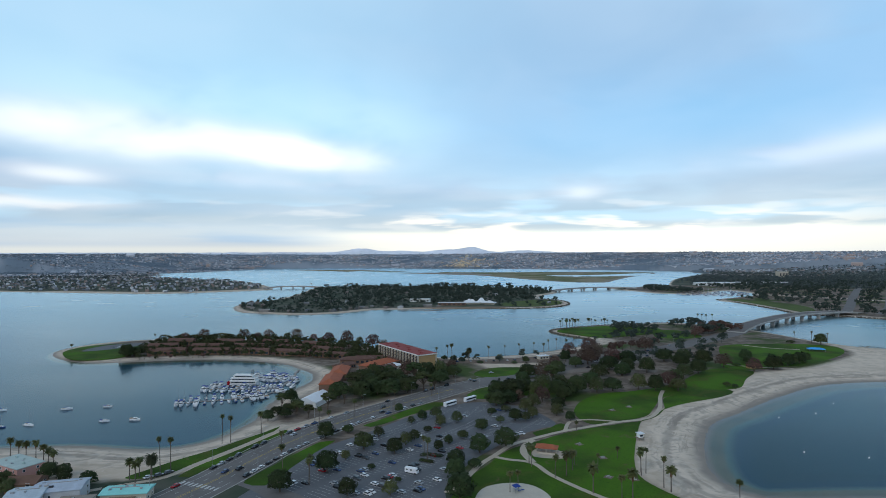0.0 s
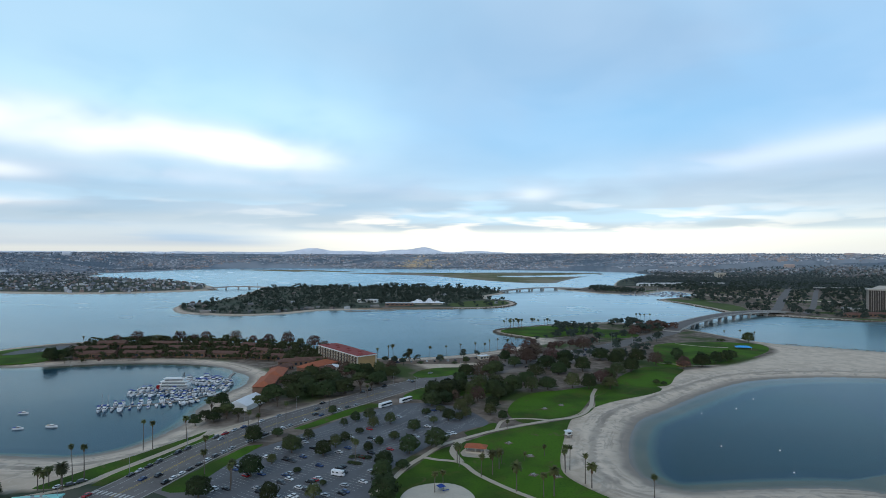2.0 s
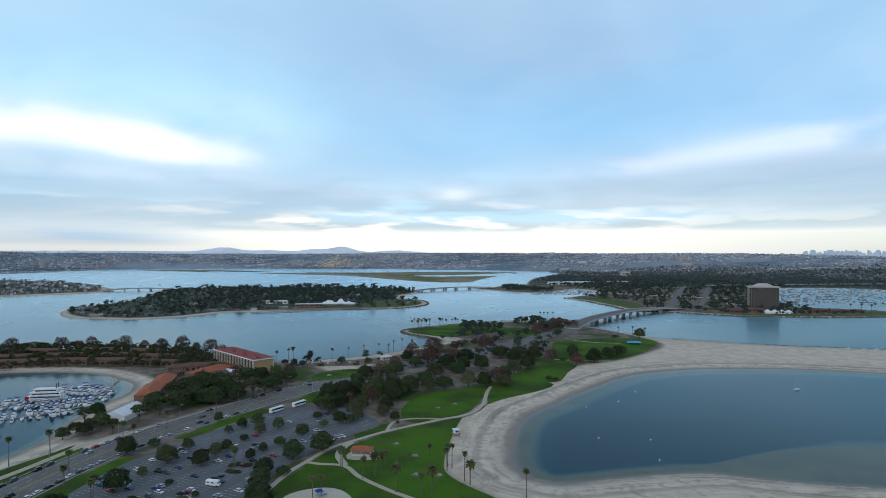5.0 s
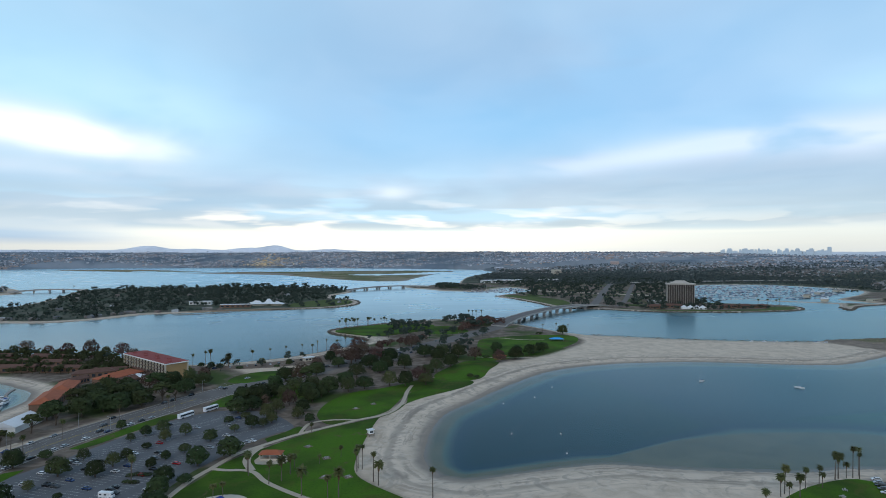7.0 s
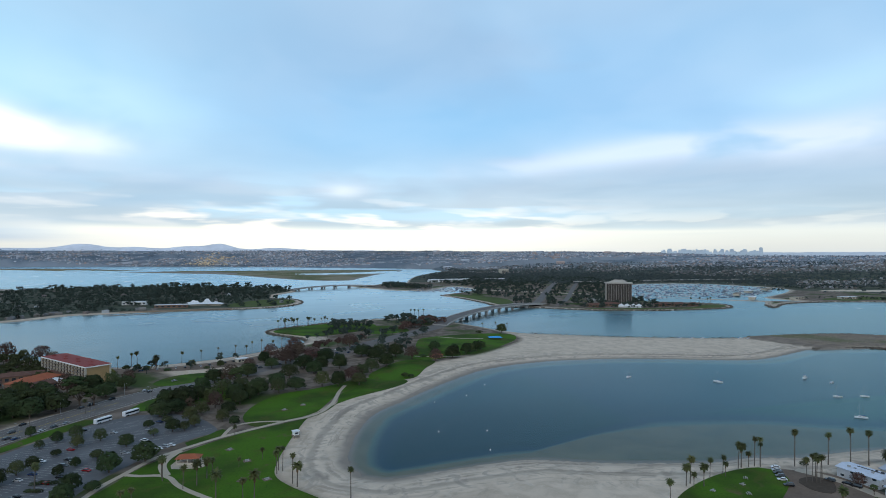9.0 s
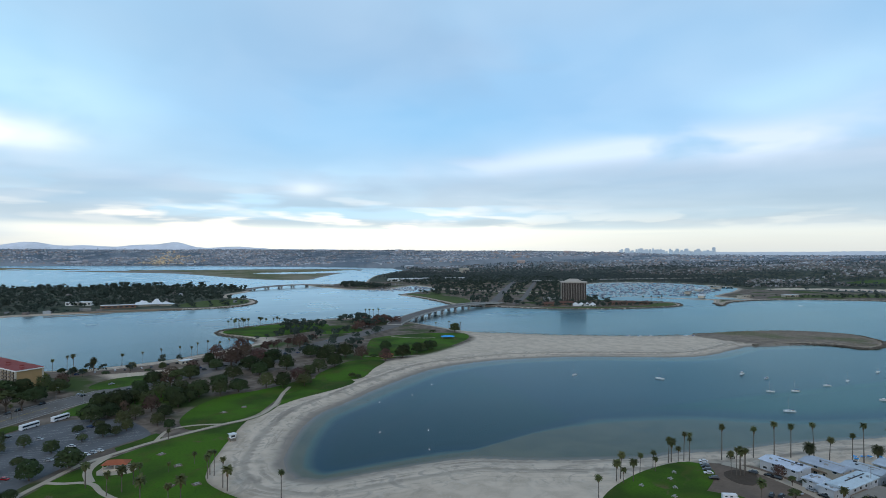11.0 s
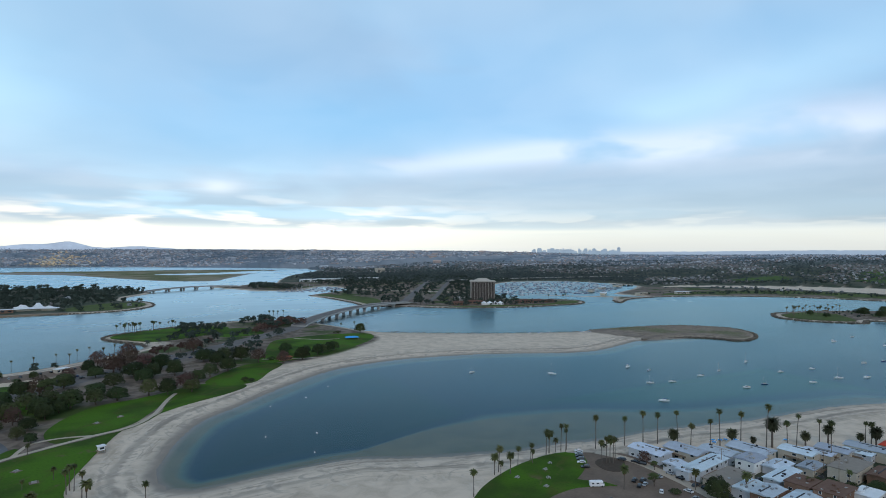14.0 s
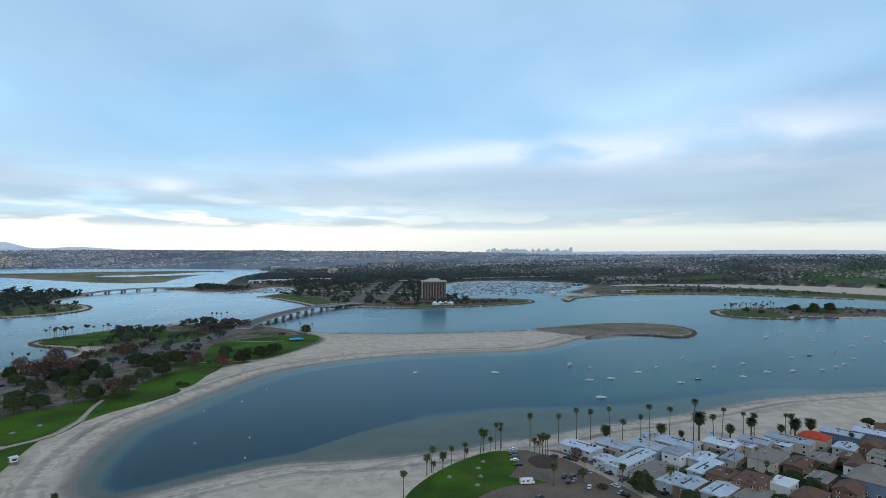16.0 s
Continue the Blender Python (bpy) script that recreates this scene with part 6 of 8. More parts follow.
def hotel_block():
    """Five storeys of balconies under a flat red roof."""
    t = thing("hotel", -90, 598, 2.05, -52.0, "five-storey cream hotel block with a red flat roof", "hotel")
    L, W, H = 84.0, 19.0, 14.6
    bm = bmesh.new()
    add_box(bm, L, W, H, 0, 0, -0.3)
    part("wall", bm, M_OCHRE, t, "ochre stucco end walls")
    bm = bmesh.new()
    add_box(bm, L + 2.4, W + 3.0, 0.9, 0, 0, H - 0.3)
    part("cornice", bm, M_WHITE, t, "white roof edge")
    bm = bmesh.new()
    add_box(bm, L + 1.6, W + 2.2, 0.3, 0, 0, H + 0.62)
    for k in range(7):
        add_box(bm, 3.0, 2.4, 0.9, -36 + k * 12, -3 + 5 * (k % 2), H + 0.9)
    part("roof", bm, M_REDROOF, t, "dark red gravel roof")
    for fl in range(5):
        z = 0.2 + fl * 2.9
        for side in (-1, 1):
            bm = bmesh.new()
            add_box(bm, L, 1.3, 0.22, 0, side * (W / 2 + 0.65), z - 0.3)
            add_box(bm, L, 0.08, 0.75, 0, side * (W / 2 + 1.2), z - 0.1)
            part("balcony", bm, M_RAIL, t, "dull brown balcony front")
            for k in range(14):
                bm = bmesh.new()
                add_box(bm, 4.2, 0.14, 2.1, -L / 2 + (k + 0.5) * L / 14, side * (W / 2 + 0.02), z)
                part("window", bm, M_GLASS, t)
    for side in (-1, 1):
        for k in range(15):
            bm = bmesh.new()
            add_box(bm, 0.6, 1.5, H, -L / 2 + k * L / 14, side * (W / 2 + 0.7), -0.3)
            part("pilaster", bm, M_CREAM, t)
    return t


hotel_block()


def tower_hotel():
    t = thing("tower_hotel", 842, 1124, 2.2, -27.0, "seventeen-storey brown hotel tower ribbed with pale fins", "hotel")
    L, W, H = 54.0, 26.0, 44.0
    bm = bmesh.new()
    add_box(bm, L, W, H, 0, 0, 0)
    part("wall", bm, material("tower_glass_wall", (0.055, 0.042, 0.036), 0.5, vary=0.2, scale=0.1), t, "dark bronze glazed wall")
    for sx, n in ((L, 15), (W, 7)):
        for side in (-1, 1):
            for k in range(n + 1):
                bm = bmesh.new()
                u = -sx / 2 + k * sx / n
                if sx == L:
                    add_box(bm, 0.4, 0.4, H + 0.5, u, side * (W / 2 + 0.2), 0)
                else:
                    add_box(bm, 0.4, 0.4, H + 0.5, side * (L / 2 + 0.2), u, 0)
                part("fin", bm, M_TOWER, t)
    for s in range(1, 17):
        bm = bmesh.new()
        add_box(bm, L + 0.2, W + 0.2, 0.3, 0, 0, s * H / 17)
        part("floor_band", bm, M_DARK, t)
    bm = bmesh.new()
    add_box(bm, L + 5, W + 5, 2.6, 0, 0, H + 0.3)
    part("crown_band", bm, M_TOWER, t)
    bm = bmesh.new()
    add_hip(bm, 38, 20, 6.0, H + 3.1, 1.0)
    part("roof", bm, M_TOWER, t, "brown hipped penthouse roof")
    bm = bmesh.new()
    add_box(bm, 90, 40, 6, -20, 22, 0)
    part("podium", bm, M_STONE, t)
    return t


tower_hotel()


def low_building(name, x, y, z, turn, sx, sy, h, wall, roof, label, shape="hip", category="building", bays=6):
    t = thing(name, x, y, z, turn, label, category)
    bm = bmesh.new()
    add_box(bm, sx, sy, h, 0, 0, -0.3)
    part("wall", bm, wall, t)
    bm = bmesh.new()
    if shape == "flat":
        add_box(bm, sx + 1, sy + 1, 0.5, 0, 0, h - 0.3)
    else:
        (add_hip if shape == "hip" else add_gable)(bm, sx, sy, sy * 0.22, h - 0.3)
    part("roof", bm, roof, t)
    for side in (-1, 1):
        for k in range(bays):
            bm = bmesh.new()
            add_box(bm, sx / bays * 0.55, 0.14, h * 0.45, -sx / 2 + (k + 0.5) * sx / bays, side * sy / 2, h * 0.25)
            part("window", bm, M_GLASS, t)
    return t


# terracotta cottages along the point and the hotel's low wings
for i, (x, y, a, sx, sy, h) in enumerate([(-137, 488, 98, 40, 15, 6.5), (-140, 526, 98, 36, 15, 6.5), (-112, 566, 60, 40, 16, 6), (-140, 590, 20, 34, 12, 5.5), (-100, 600, -50, 30, 10, 5), (-175, 622, -12, 40, 10, 5), (-222, 632, -6, 40, 10, 5.5), (-270, 636, 0, 40, 10, 5.5),
                                          (-318, 634, 5, 40, 10, 5.5), (-366, 626, 10, 40, 11, 6), (-190, 655, -15, 36, 10, 5), (-240, 668, -8, 36, 10, 5), (-290, 672, 0, 36, 10, 5), (-340, 668, 5, 36, 10, 5), (-388, 655, 14, 32, 11, 6.5),
                                          (-215, 692, -18, 34, 10, 5), (-270, 705, -8, 34, 10, 5), (-330, 705, 0, 34, 10, 5), (-385, 690, 8, 30, 12, 7), (-146, 562, 60, 22, 10, 4.5), (-128, 600, 10, 26, 10, 5), (-104, 548, 55, 24, 12, 5)]):
    low_building("cottage_row", x, y, 2.05, a, sx, sy, h, M_BROWNWALL, M_TERRA if i in (0, 1, 2) else M_OLDTILE, "low resort wing with a terracotta tiled roof" if i < 3 else "low resort wing with weathered clay tiles", "hip" if i < 5 else "gable", "resort wing", 7)
low_building("storage_building", -100, 566, 2.05, -40, 24, 12, 5, M_CREAM, M_ROOFWHITE, "low white service building by the hotel", "flat")
t = thing("marquee", -134, 432, 2.05, 80, "large white event marquee with a peaked roof", "tent")
bm = bmesh.new()
add_box(bm, 27, 16, 4.0)
part("side_wall", bm, M_WHITE, t)
bm = bmesh.new()
add_gable(bm, 27, 16, 3.4, 4.0, 0.4)
part("roof", bm, M_ROOFWHITE, t, "pale taut fabric roof")

low_building("restroom", 52, 631, 2.05, 30, 11, 6, 3.6, M_CREAM, M_ROOFWHITE, "small pale restroom hut with a white roof", "flat", "hut", 3)
low_building("restroom", 253, 597, 2.05, 35, 13, 7, 3.6, M_OCHRE, M_TERRA, "small tan restroom with a red tiled roof", "hip", "hut", 3)
t = thing("picnic_shelter", 32, 337, 2.19, -12, "open picnic shelter with an orange tiled roof", "shelter")
bm = bmesh.new()
add_hip(bm, 12, 6.5, 1.6, 3.0, 0.4)
part("roof", bm, M_TERRA, t, "orange-brown tiled roof")
for sx in (-5.6, 0, 5.6):
    for sy in (-2.9, 2.9):
        bm = bmesh.new()
        add_box(bm, 0.4, 0.4, 2.85, sx, sy, 0)
        part("post", bm, M_CREAM, t)
for sx in (-3.2, 3.2):
    bm = bmesh.new()
    add_box(bm, 3.0, 1.0, 0.1, sx, 0, 0.75)
    add_box(bm, 0.6, 0.6, 0.75, sx, 0, 0)
    part("table", bm, M_STONE, t)
bm = bmesh.new()
add_box(bm, 10, 0.3, 1.0, 0, -4.4, 0)
part("low_wall", bm, M_CREAM, t)

t = thing("lifeguard_tower", 90, 364, 2.05, 20, "small white lifeguard hut on stilts at the lawn's edge", "lifeguard tower")
bm = bmesh.new()
add_box(bm, 3.0, 3.0, 2.3, 0, 0, 1.6, bevel=0.1)
part("cabin", bm, M_WHITE, t)
bm = bmesh.new()
add_box(bm, 4.2, 4.0, 0.25, 0, 0, 3.92)
part("roof", bm, M_ROOFWHITE, t)
bm = bmesh.new()
add_box(bm, 4.4, 4.2, 0.2, 0, 0, 1.38)
part("platform", bm, M_WOOD, t)
for sx in (-1.6, 1.6):
    for sy in (-1.6, 1.6):
        bm = bmesh.new()
        add_box(bm, 0.25, 0.25, 1.6, sx, sy, -0.2)
        part("leg", bm, M_WOOD, t)
for a in (0, 1):
    bm = bmesh.new()
    add_box(bm, 2.2 if a else 0.1, 0.1 if a else 2.2, 1.1, 0 if a else 1.5, -1.5 if a else 0, 2.3)
    part("window", bm, M_GLASS, t)

t = thing("shade_canopy", 366, 704, 2.11, -10, "light blue fabric shade canopy on four poles", "canopy")
bm = bmesh.new()
add_hip(bm, 17, 9, 1.5, 2.5, 0.3)
part("cover", bm, M_CANOPY, t)
for sx in (-8, 8):
    for sy in (-4, 4):
        bm = bmesh.new()
        add_rod(bm, (sx, sy, -0.1), (sx, sy, 2.4), 0.08)
        part("pole", bm, M_METAL, t)
t = thing("playground_set", 13, 279, 2.2, 30, "small blue playground set on sand", "playground")
bm = bmesh.new()
add_box(bm, 2.4, 2.4, 0.2, 0, 0, 1.4)
part("deck", bm, M_METAL, t)
bm = bmesh.new()
add_hip(bm, 2.6, 2.6, 1.0, 3.2, 0.3)
part("roof", bm, M_COVER, t, "blue pyramid roof")
for sx in (-1.1, 1.1):
    for sy in (-1.1, 1.1):
        bm = bmesh.new()
        add_rod(bm, (sx, sy, -0.2), (sx, sy, 3.0), 0.08)
        part("post", bm, M_METAL, t)
bm = bmesh.new()
add_box(bm, 3.4, 0.7, 0.12, 2.6, 0, 0.6)
part("slide", bm, M_COVER, t, "blue plastic slide")
for x, y in ((792, 1040), (803, 1035), (814, 1030), (825, 1026)):
    t = thing("peaked_tent", x, y, 2.1, -25, "white peaked event tent by the water", "tent", "white tents")
    bm = bmesh.new()
    add_box(bm, 11, 11, 3.5)
    part("side_wall", bm, M_WHITE, t)
    bm = bmesh.new()
    add_hip(bm, 11, 11, 4.5, 3.5, 0.5)
    part("roof", bm, M_ROOFWHITE, t)
low_building("resort_hall", -175, 1345, 2.2, -6, 46, 16, 7, M_WHITE, M_ROOFWHITE, "long white resort hall among trees", "flat")
low_building("resort_hall", -95, 1262, 2.2, 3, 60, 12, 6, M_BROWNWALL, M_ROOFWHITE, "low waterside restaurant with a white roof", "flat")
for x, y, a, w, h in ((-52, 1292, 10, 30, 10), (-32, 1300, 30, 34, 13), (-14, 1290, -15, 28, 8), (-60, 1318, 5, 24, 9)):
    t = thing("pavilion", x, y, 2.2, a, "white pavilion with a steep swept roof", "pavilion", "resort pavilions")
    bm = bmesh.new()
    add_box(bm, w * 0.8, w * 0.5, 4.0)
    part("wall", bm, M_CREAM, t)
    bm = bmesh.new()
    add_hip(bm, w, w * 0.65, 2.6, 4.0, 0.8)
    add_hip(bm, w * 0.45, w * 0.3, h - 4.5, 5.0, 0.2)
    part("roof", bm, M_ROOFWHITE, t, "pale swept roof")
tagged(part("promenade", ribbon_bm([(-175, 1196), (-110, 1206), (-40, 1214), (20, 1216)], 9, 2.6, 2.6, 8), M_WOOD), "long brown waterside boardwalk", "boardwalk", kind="structure")
tagged(part("dock", ribbon_bm([(-190, 1150), (-140, 1158), (-95, 1178)], 4, 0.7, 0.6, 8), M_DOCK), "grey floating dock off the island", "dock", "marina docks")
for x, y, a, w in ((790, 1075, -20, 40), (900, 1045, 10, 36), (935, 1040, 0, 30), (745, 1065, -30, 34), (965, 1030, 20, 24)):
    low_building("resort_hall", x, y, 2.2, a, w, 14, 5, M_BROWNWALL, M_OLDTILE, "low brown resort wing by the tower", "hip")
low_building("boat_shed", 760, 2080, 2.3, 10, 170, 40, 9, M_WHITE, M_ROOFWHITE, "long white boat shed with a flat roof", "flat")
low_building("boat_shed", 960, 2120, 2.3, 0, 80, 30, 8, M_WHITE, M_ROOFWHITE, "long white boat shed with a flat roof", "flat")
low_building("apartment_block", 1250, 2700, 2.5, 10, 40, 30, 26, M_CREAM, M_STONE, "pale mid-rise block above the trees", "flat")
for x, y, a, n in ((1300, 1250, 40, 0), (1420, 1330, 30, 1), (1560, 1400, 20, 2), (1240, 1140, 40, 3), (1350, 1110, 15, 4), (1480, 1080, -10, 5)):
    low_building("marina_building", x, y, 2.3, a, 46, 14, 6, M_CREAM, M_ROOFWHITE if n % 2 else M_ROOFTAN, "low pale marina building beside parked boats", "flat")

# ---- vehicles ----
def car(paint, label, long=4.6, wide=1.85, tall=1.45, van=False):
    t = thing("car", 0, 0, 0, 0, label, "car", "parked cars")
    h, w = long / 2, wide / 2
    bm = bmesh.new()
    side = [(-h, 0.35), (-h, 0.85), (-h * 0.55, 0.95), (h * 0.42, 0.92), (h * 0.95, 0.78), (h, 0.6), (h, 0.35)]
    a = [bm.verts.new((x, -w, z)) for x, z in side]
    b = [bm.verts.new((x, w, z)) for x, z in side]
    n = len(side)
    bm.faces.new(a)
    bm.faces.new(b[::-1])
    for i in range(n):
        bm.faces.new((a[i], b[i], b[(i + 1) % n], a[(i + 1) % n]))
    bmesh.ops.recalc_face_normals(bm, faces=bm.faces[:])
    part("body", bm, paint, t)
    bm = bmesh.new()
    x0, x1 = (-h * 0.95, h * 0.5) if van else (-h * 0.72, h * 0.42)
    add_box(bm, x1 - x0, wide * 0.92, tall - 0.92, (x0 + x1) / 2, 0, 0.90, taper=0.78)
    part("window", bm, M_GLASS, t, "dark car glass")
    bm = bmesh.new()
    add_box(bm, (x1 - x0) * 0.80, wide * 0.74, 0.06, (x0 + x1) / 2, 0, tall - 0.03, taper=0.95)
    part("roof", bm, paint, t)
    for sx in (-0.62, 0.62):
        for sy in (-1, 1):
            bm = bmesh.new()
            add_rod(bm, (sx * h, sy * (w - 0.22), 0.33), (sx * h, sy * (w + 0.02), 0.33), 0.33, sides=10)
            part("wheel", bm, M_TYRE, t)
    return t


CARS = [car(PAINTS["white"], "white parked car with dark windows"), car(PAINTS["silver"], "silver parked car with dark windows"), car(PAINTS["black"], "black parked car with dark windows"),
        car(PAINTS["grey"], "dark grey parked estate car", 4.8, 1.9, 1.65, True), car(PAINTS["blue"], "dark blue parked car with dark windows"), car(PAINTS["red"], "dark red parked car with dark windows"),
        car(PAINTS["white"], "white parked van with dark windows", 5.6, 2.1, 2.3, True), car(PAINTS["black"], "black parked off-road car", 4.9, 2.0, 1.85, True)]


def park(k, x, y, turn, z=2.056):
    return plant_exact(CARS[k], x, y, z, turn)


def plant_exact(kind, x, y, z, turn, size=1.0):
    m = pose(x, y, z, 0, 0, turn) @ Matrix.Diagonal((size, size, size, 1))
    if kind.name not in USED:
        USED.add(kind.name)
        kind.matrix_basis = m
        return kind
    c = copy_thing(kind, Matrix.Identity(4))
    c.matrix_basis = m
    return c


rng = random.Random(11)
lot_turn = math.degrees(math.atan2(LV.y, LV.x))
for p, side in STALLS:
    share = 0.26 if p.y < 318 else 0.12 if p.y < 350 else 0.05
    if 270 < p.y < 425 and rng.random() < share * (1.0 if p.x < -45 or p.y > 330 else 0.75):
        park(rng.choice((0, 0, 1, 1, 2, 2, 3, 3, 4, 5, 7)), p.x, p.y, lot_turn + (0 if side > 0 else 180) + rng.uniform(-2, 2), 2.058)
for x, y in ((10, 362), (13, 364.5), (16, 367), (19, 369)):
    park(rng.choice((0, 1, 0)), x, y, -35, 2.06)
# kerb-side cars and traffic on the boulevard
cl = curve_points(ROAD, False, 1.0)
cd = np.gradient(cl, axis=0)
cd /= np.linalg.norm(cd, axis=1)[:, None]
for off, prob, lo, hi, flip in ((-11.9, 0.62, 40, 330, 180), (11.9, 0.95, 60, 300, 0), (-6.8, 0.07, 40, 380, 180), (6.8, 0.07, 40, 380, 0), (-2.4, 0.05, 40, 380, 180), (2.4, 0.05, 60, 380, 0)):
    at = lo
    while at < hi:
        if rng.random() < prob * (1.0 if at < 150 else 0.35):
            c, d = cl[at], cd[at]
            park(rng.choice((0, 0, 1, 1, 2, 3, 3, 4, 2, 5, 7)), c[0] + d[1] * off, c[1] - d[0] * off, math.degrees(math.atan2(d[1], d[0])) + flip, 2.072)
        at += 6 if abs(off) > 10 else 7
for x, y, a in ((333, 237, 150), (330, 233.5, 150), (327.5, 230, 150), (325, 226.5, 150), (322, 222.5, 150), (319, 216, 150), (332, 188, 20), (329, 184, 25), (349, 209, 110), (350, 205, 112), (352, 188, 98), (351, 181, 95), (343, 188, 98), (328, 190, 30), (325, 184, 30), (329, 174, 40), (341, 168, 95), (337, 161, 10), (350, 171, 10), (355, 158, 10), (384, 160, 8), (398, 146, 8), (428, 153, 8), (446, 136, 8), (470, 128, 98), (352, 167, 10), (336, 158, 95), (353, 155, 10), (354, 149, 5), (300, 178, 10), (345, 215, 110), (408, 146, 10), (416, 147, 8), (452, 112, 8), (464, 134, 8), (376, 158, 8)):
    park(rng.choice((0, 1, 2, 3, 7)), x, y, a, 2.10)
for x, y in scatter([(40, 568), (70, 565), (115, 595), (170, 650), (185, 690), (165, 690), (110, 640), (60, 605)], 7, 22, 5):
    park(rng.choice((0, 1, 2, 3, 4)), x, y, rng.choice((40, 220)), 2.07)
for x, y, a in ((-452, 668, 60), (-449, 674, 60), (-455, 662, 60), (14, 528, 20), (22, 530, 20), (-16, 515, 50), (-20, 520, 55), (-172, 281, 55), (-168, 284, 55), (-165, 288, 55), (-70, 570, 0), (-60, 590, 20), (-52, 560, 30)):
    park(rng.choice((0, 1, 2, 3)), x, y, a, 2.15)


for x, y, a in ((-38, 606, 10), (-24, 609, 100), (-8, 612, 100), (0, 613, 100), (14, 616, 105), (22, 619, 110), (36, 627, 115), (44, 632, 115), (62, 640, 120), (70, 646, 125), (-2, 552, 30), (32, 551, 25), (60, 594, 40), (42, 575, 35)):
    park(rng.choice((0, 1, 2, 3, 4)), x, y, a, 2.12)


def coach(x, y, turn):
    t = thing("coach", x, y, 2.06, turn, "white touring coach with dark side windows", "bus", "coaches")
    bm = bmesh.new()
    add_box(bm, 12.2, 2.55, 3.1, 0, 0, 0.35, bevel=0.15)
    part("body", bm, M_HULL, t)
    for s in (-1, 1):
        bm = bmesh.new()
        add_box(bm, 11.0, 0.06, 1.1, 0.2, s * 1.285, 1.75)
        part("window", bm, M_GLASS, t, "long dark window band")
    bm = bmesh.new()
    add_box(bm, 0.06, 2.2, 1.5, 6.11, 0, 1.5)
    part("windscreen", bm, M_GLASS, t)
    for sx in (-4.2, -2.9, 4.0):
        for s in (-1, 1):
            bm = bmesh.new()
            add_rod(bm, (sx, s * 1.0, 0.5), (sx, s * 1.3, 0.5), 0.5, sides=12)
            part("wheel", bm, M_TYRE, t)


coach(-31, 433, 52)
coach(-17, 447.5, 52)


def motorhome(x, y, turn, z=2.06):
    t = thing("motorhome", x, y, z, turn, "white motorhome with a cab and dark windows", "motorhome")
    bm = bmesh.new()
    add_box(bm, 5.6, 2.3, 2.5, -0.8, 0, 0.45, bevel=0.12)
    add_box(bm, 1.6, 2.2, 0.9, 2.2, 0, 2.0, bevel=0.1)
    part("body", bm, M_HULL, t)
    bm = bmesh.new()
    add_box(bm, 2.2, 2.0, 1.3, 2.6, 0, 0.45, bevel=0.1)
    part("cab", bm, M_HULL, t)
    bm = bmesh.new()
    add_box(bm, 0.9, 1.9, 0.6, 3.0, 0, 1.5, taper=0.8)
    part("windscreen", bm, M_GLASS, t)
    for s in (-1, 1):
        for sx in (-2.2, 0.2):
            bm = bmesh.new()
            add_box(bm, 1.1, 0.06, 0.6, sx, s * 1.16, 1.7)
            part("window", bm, M_GLASS, t)
        for sx in (-2.2, 2.5):
            bm = bmesh.new()
            add_rod(bm, (sx, s * 0.85, 0.4), (sx, s * 1.15, 0.4), 0.4, sides=10)
            part("wheel", bm, M_TYRE, t)


motorhome(-40, 299, -20)
motorhome(306, 194, -25, 2.18)


# ---- boats ----
def hull_bm(long, wide, high, keel=0.5):
    """A lofted hull with a pointed bow at +x and a flat stern."""
    bm = bmesh.new()
    rings = []
    for i in range(8):
        u = i / 7
        x = -long / 2 + u * long
        w = wide / 2 * (0.82 + 0.18 * min(1, u * 3)) * (1 - max(0, (u - 0.45) / 0.55) ** 2.2) + 0.02
        top = high * (1 + 0.28 * u * u)
        rings.append([bm.verts.new((x, -w, top)), bm.verts.new((x, -w * 0.86, 0.05)), bm.verts.new((x * 0.97, 0, -keel)), bm.verts.new((x, w * 0.86, 0.05)), bm.verts.new((x, w, top))])
    for r, s in zip(rings, rings[1:]):
        for j in range(4):
            bm.faces.new((r[j], r[j + 1], s[j + 1], s[j]))
        bm.faces.new((r[4], r[0], s[0], s[4]))
    bm.faces.new(rings[0])
    bm.faces.new(rings[-1][::-1])
    bmesh.ops.recalc_face_normals(bm, faces=bm.faces[:])
    return bm


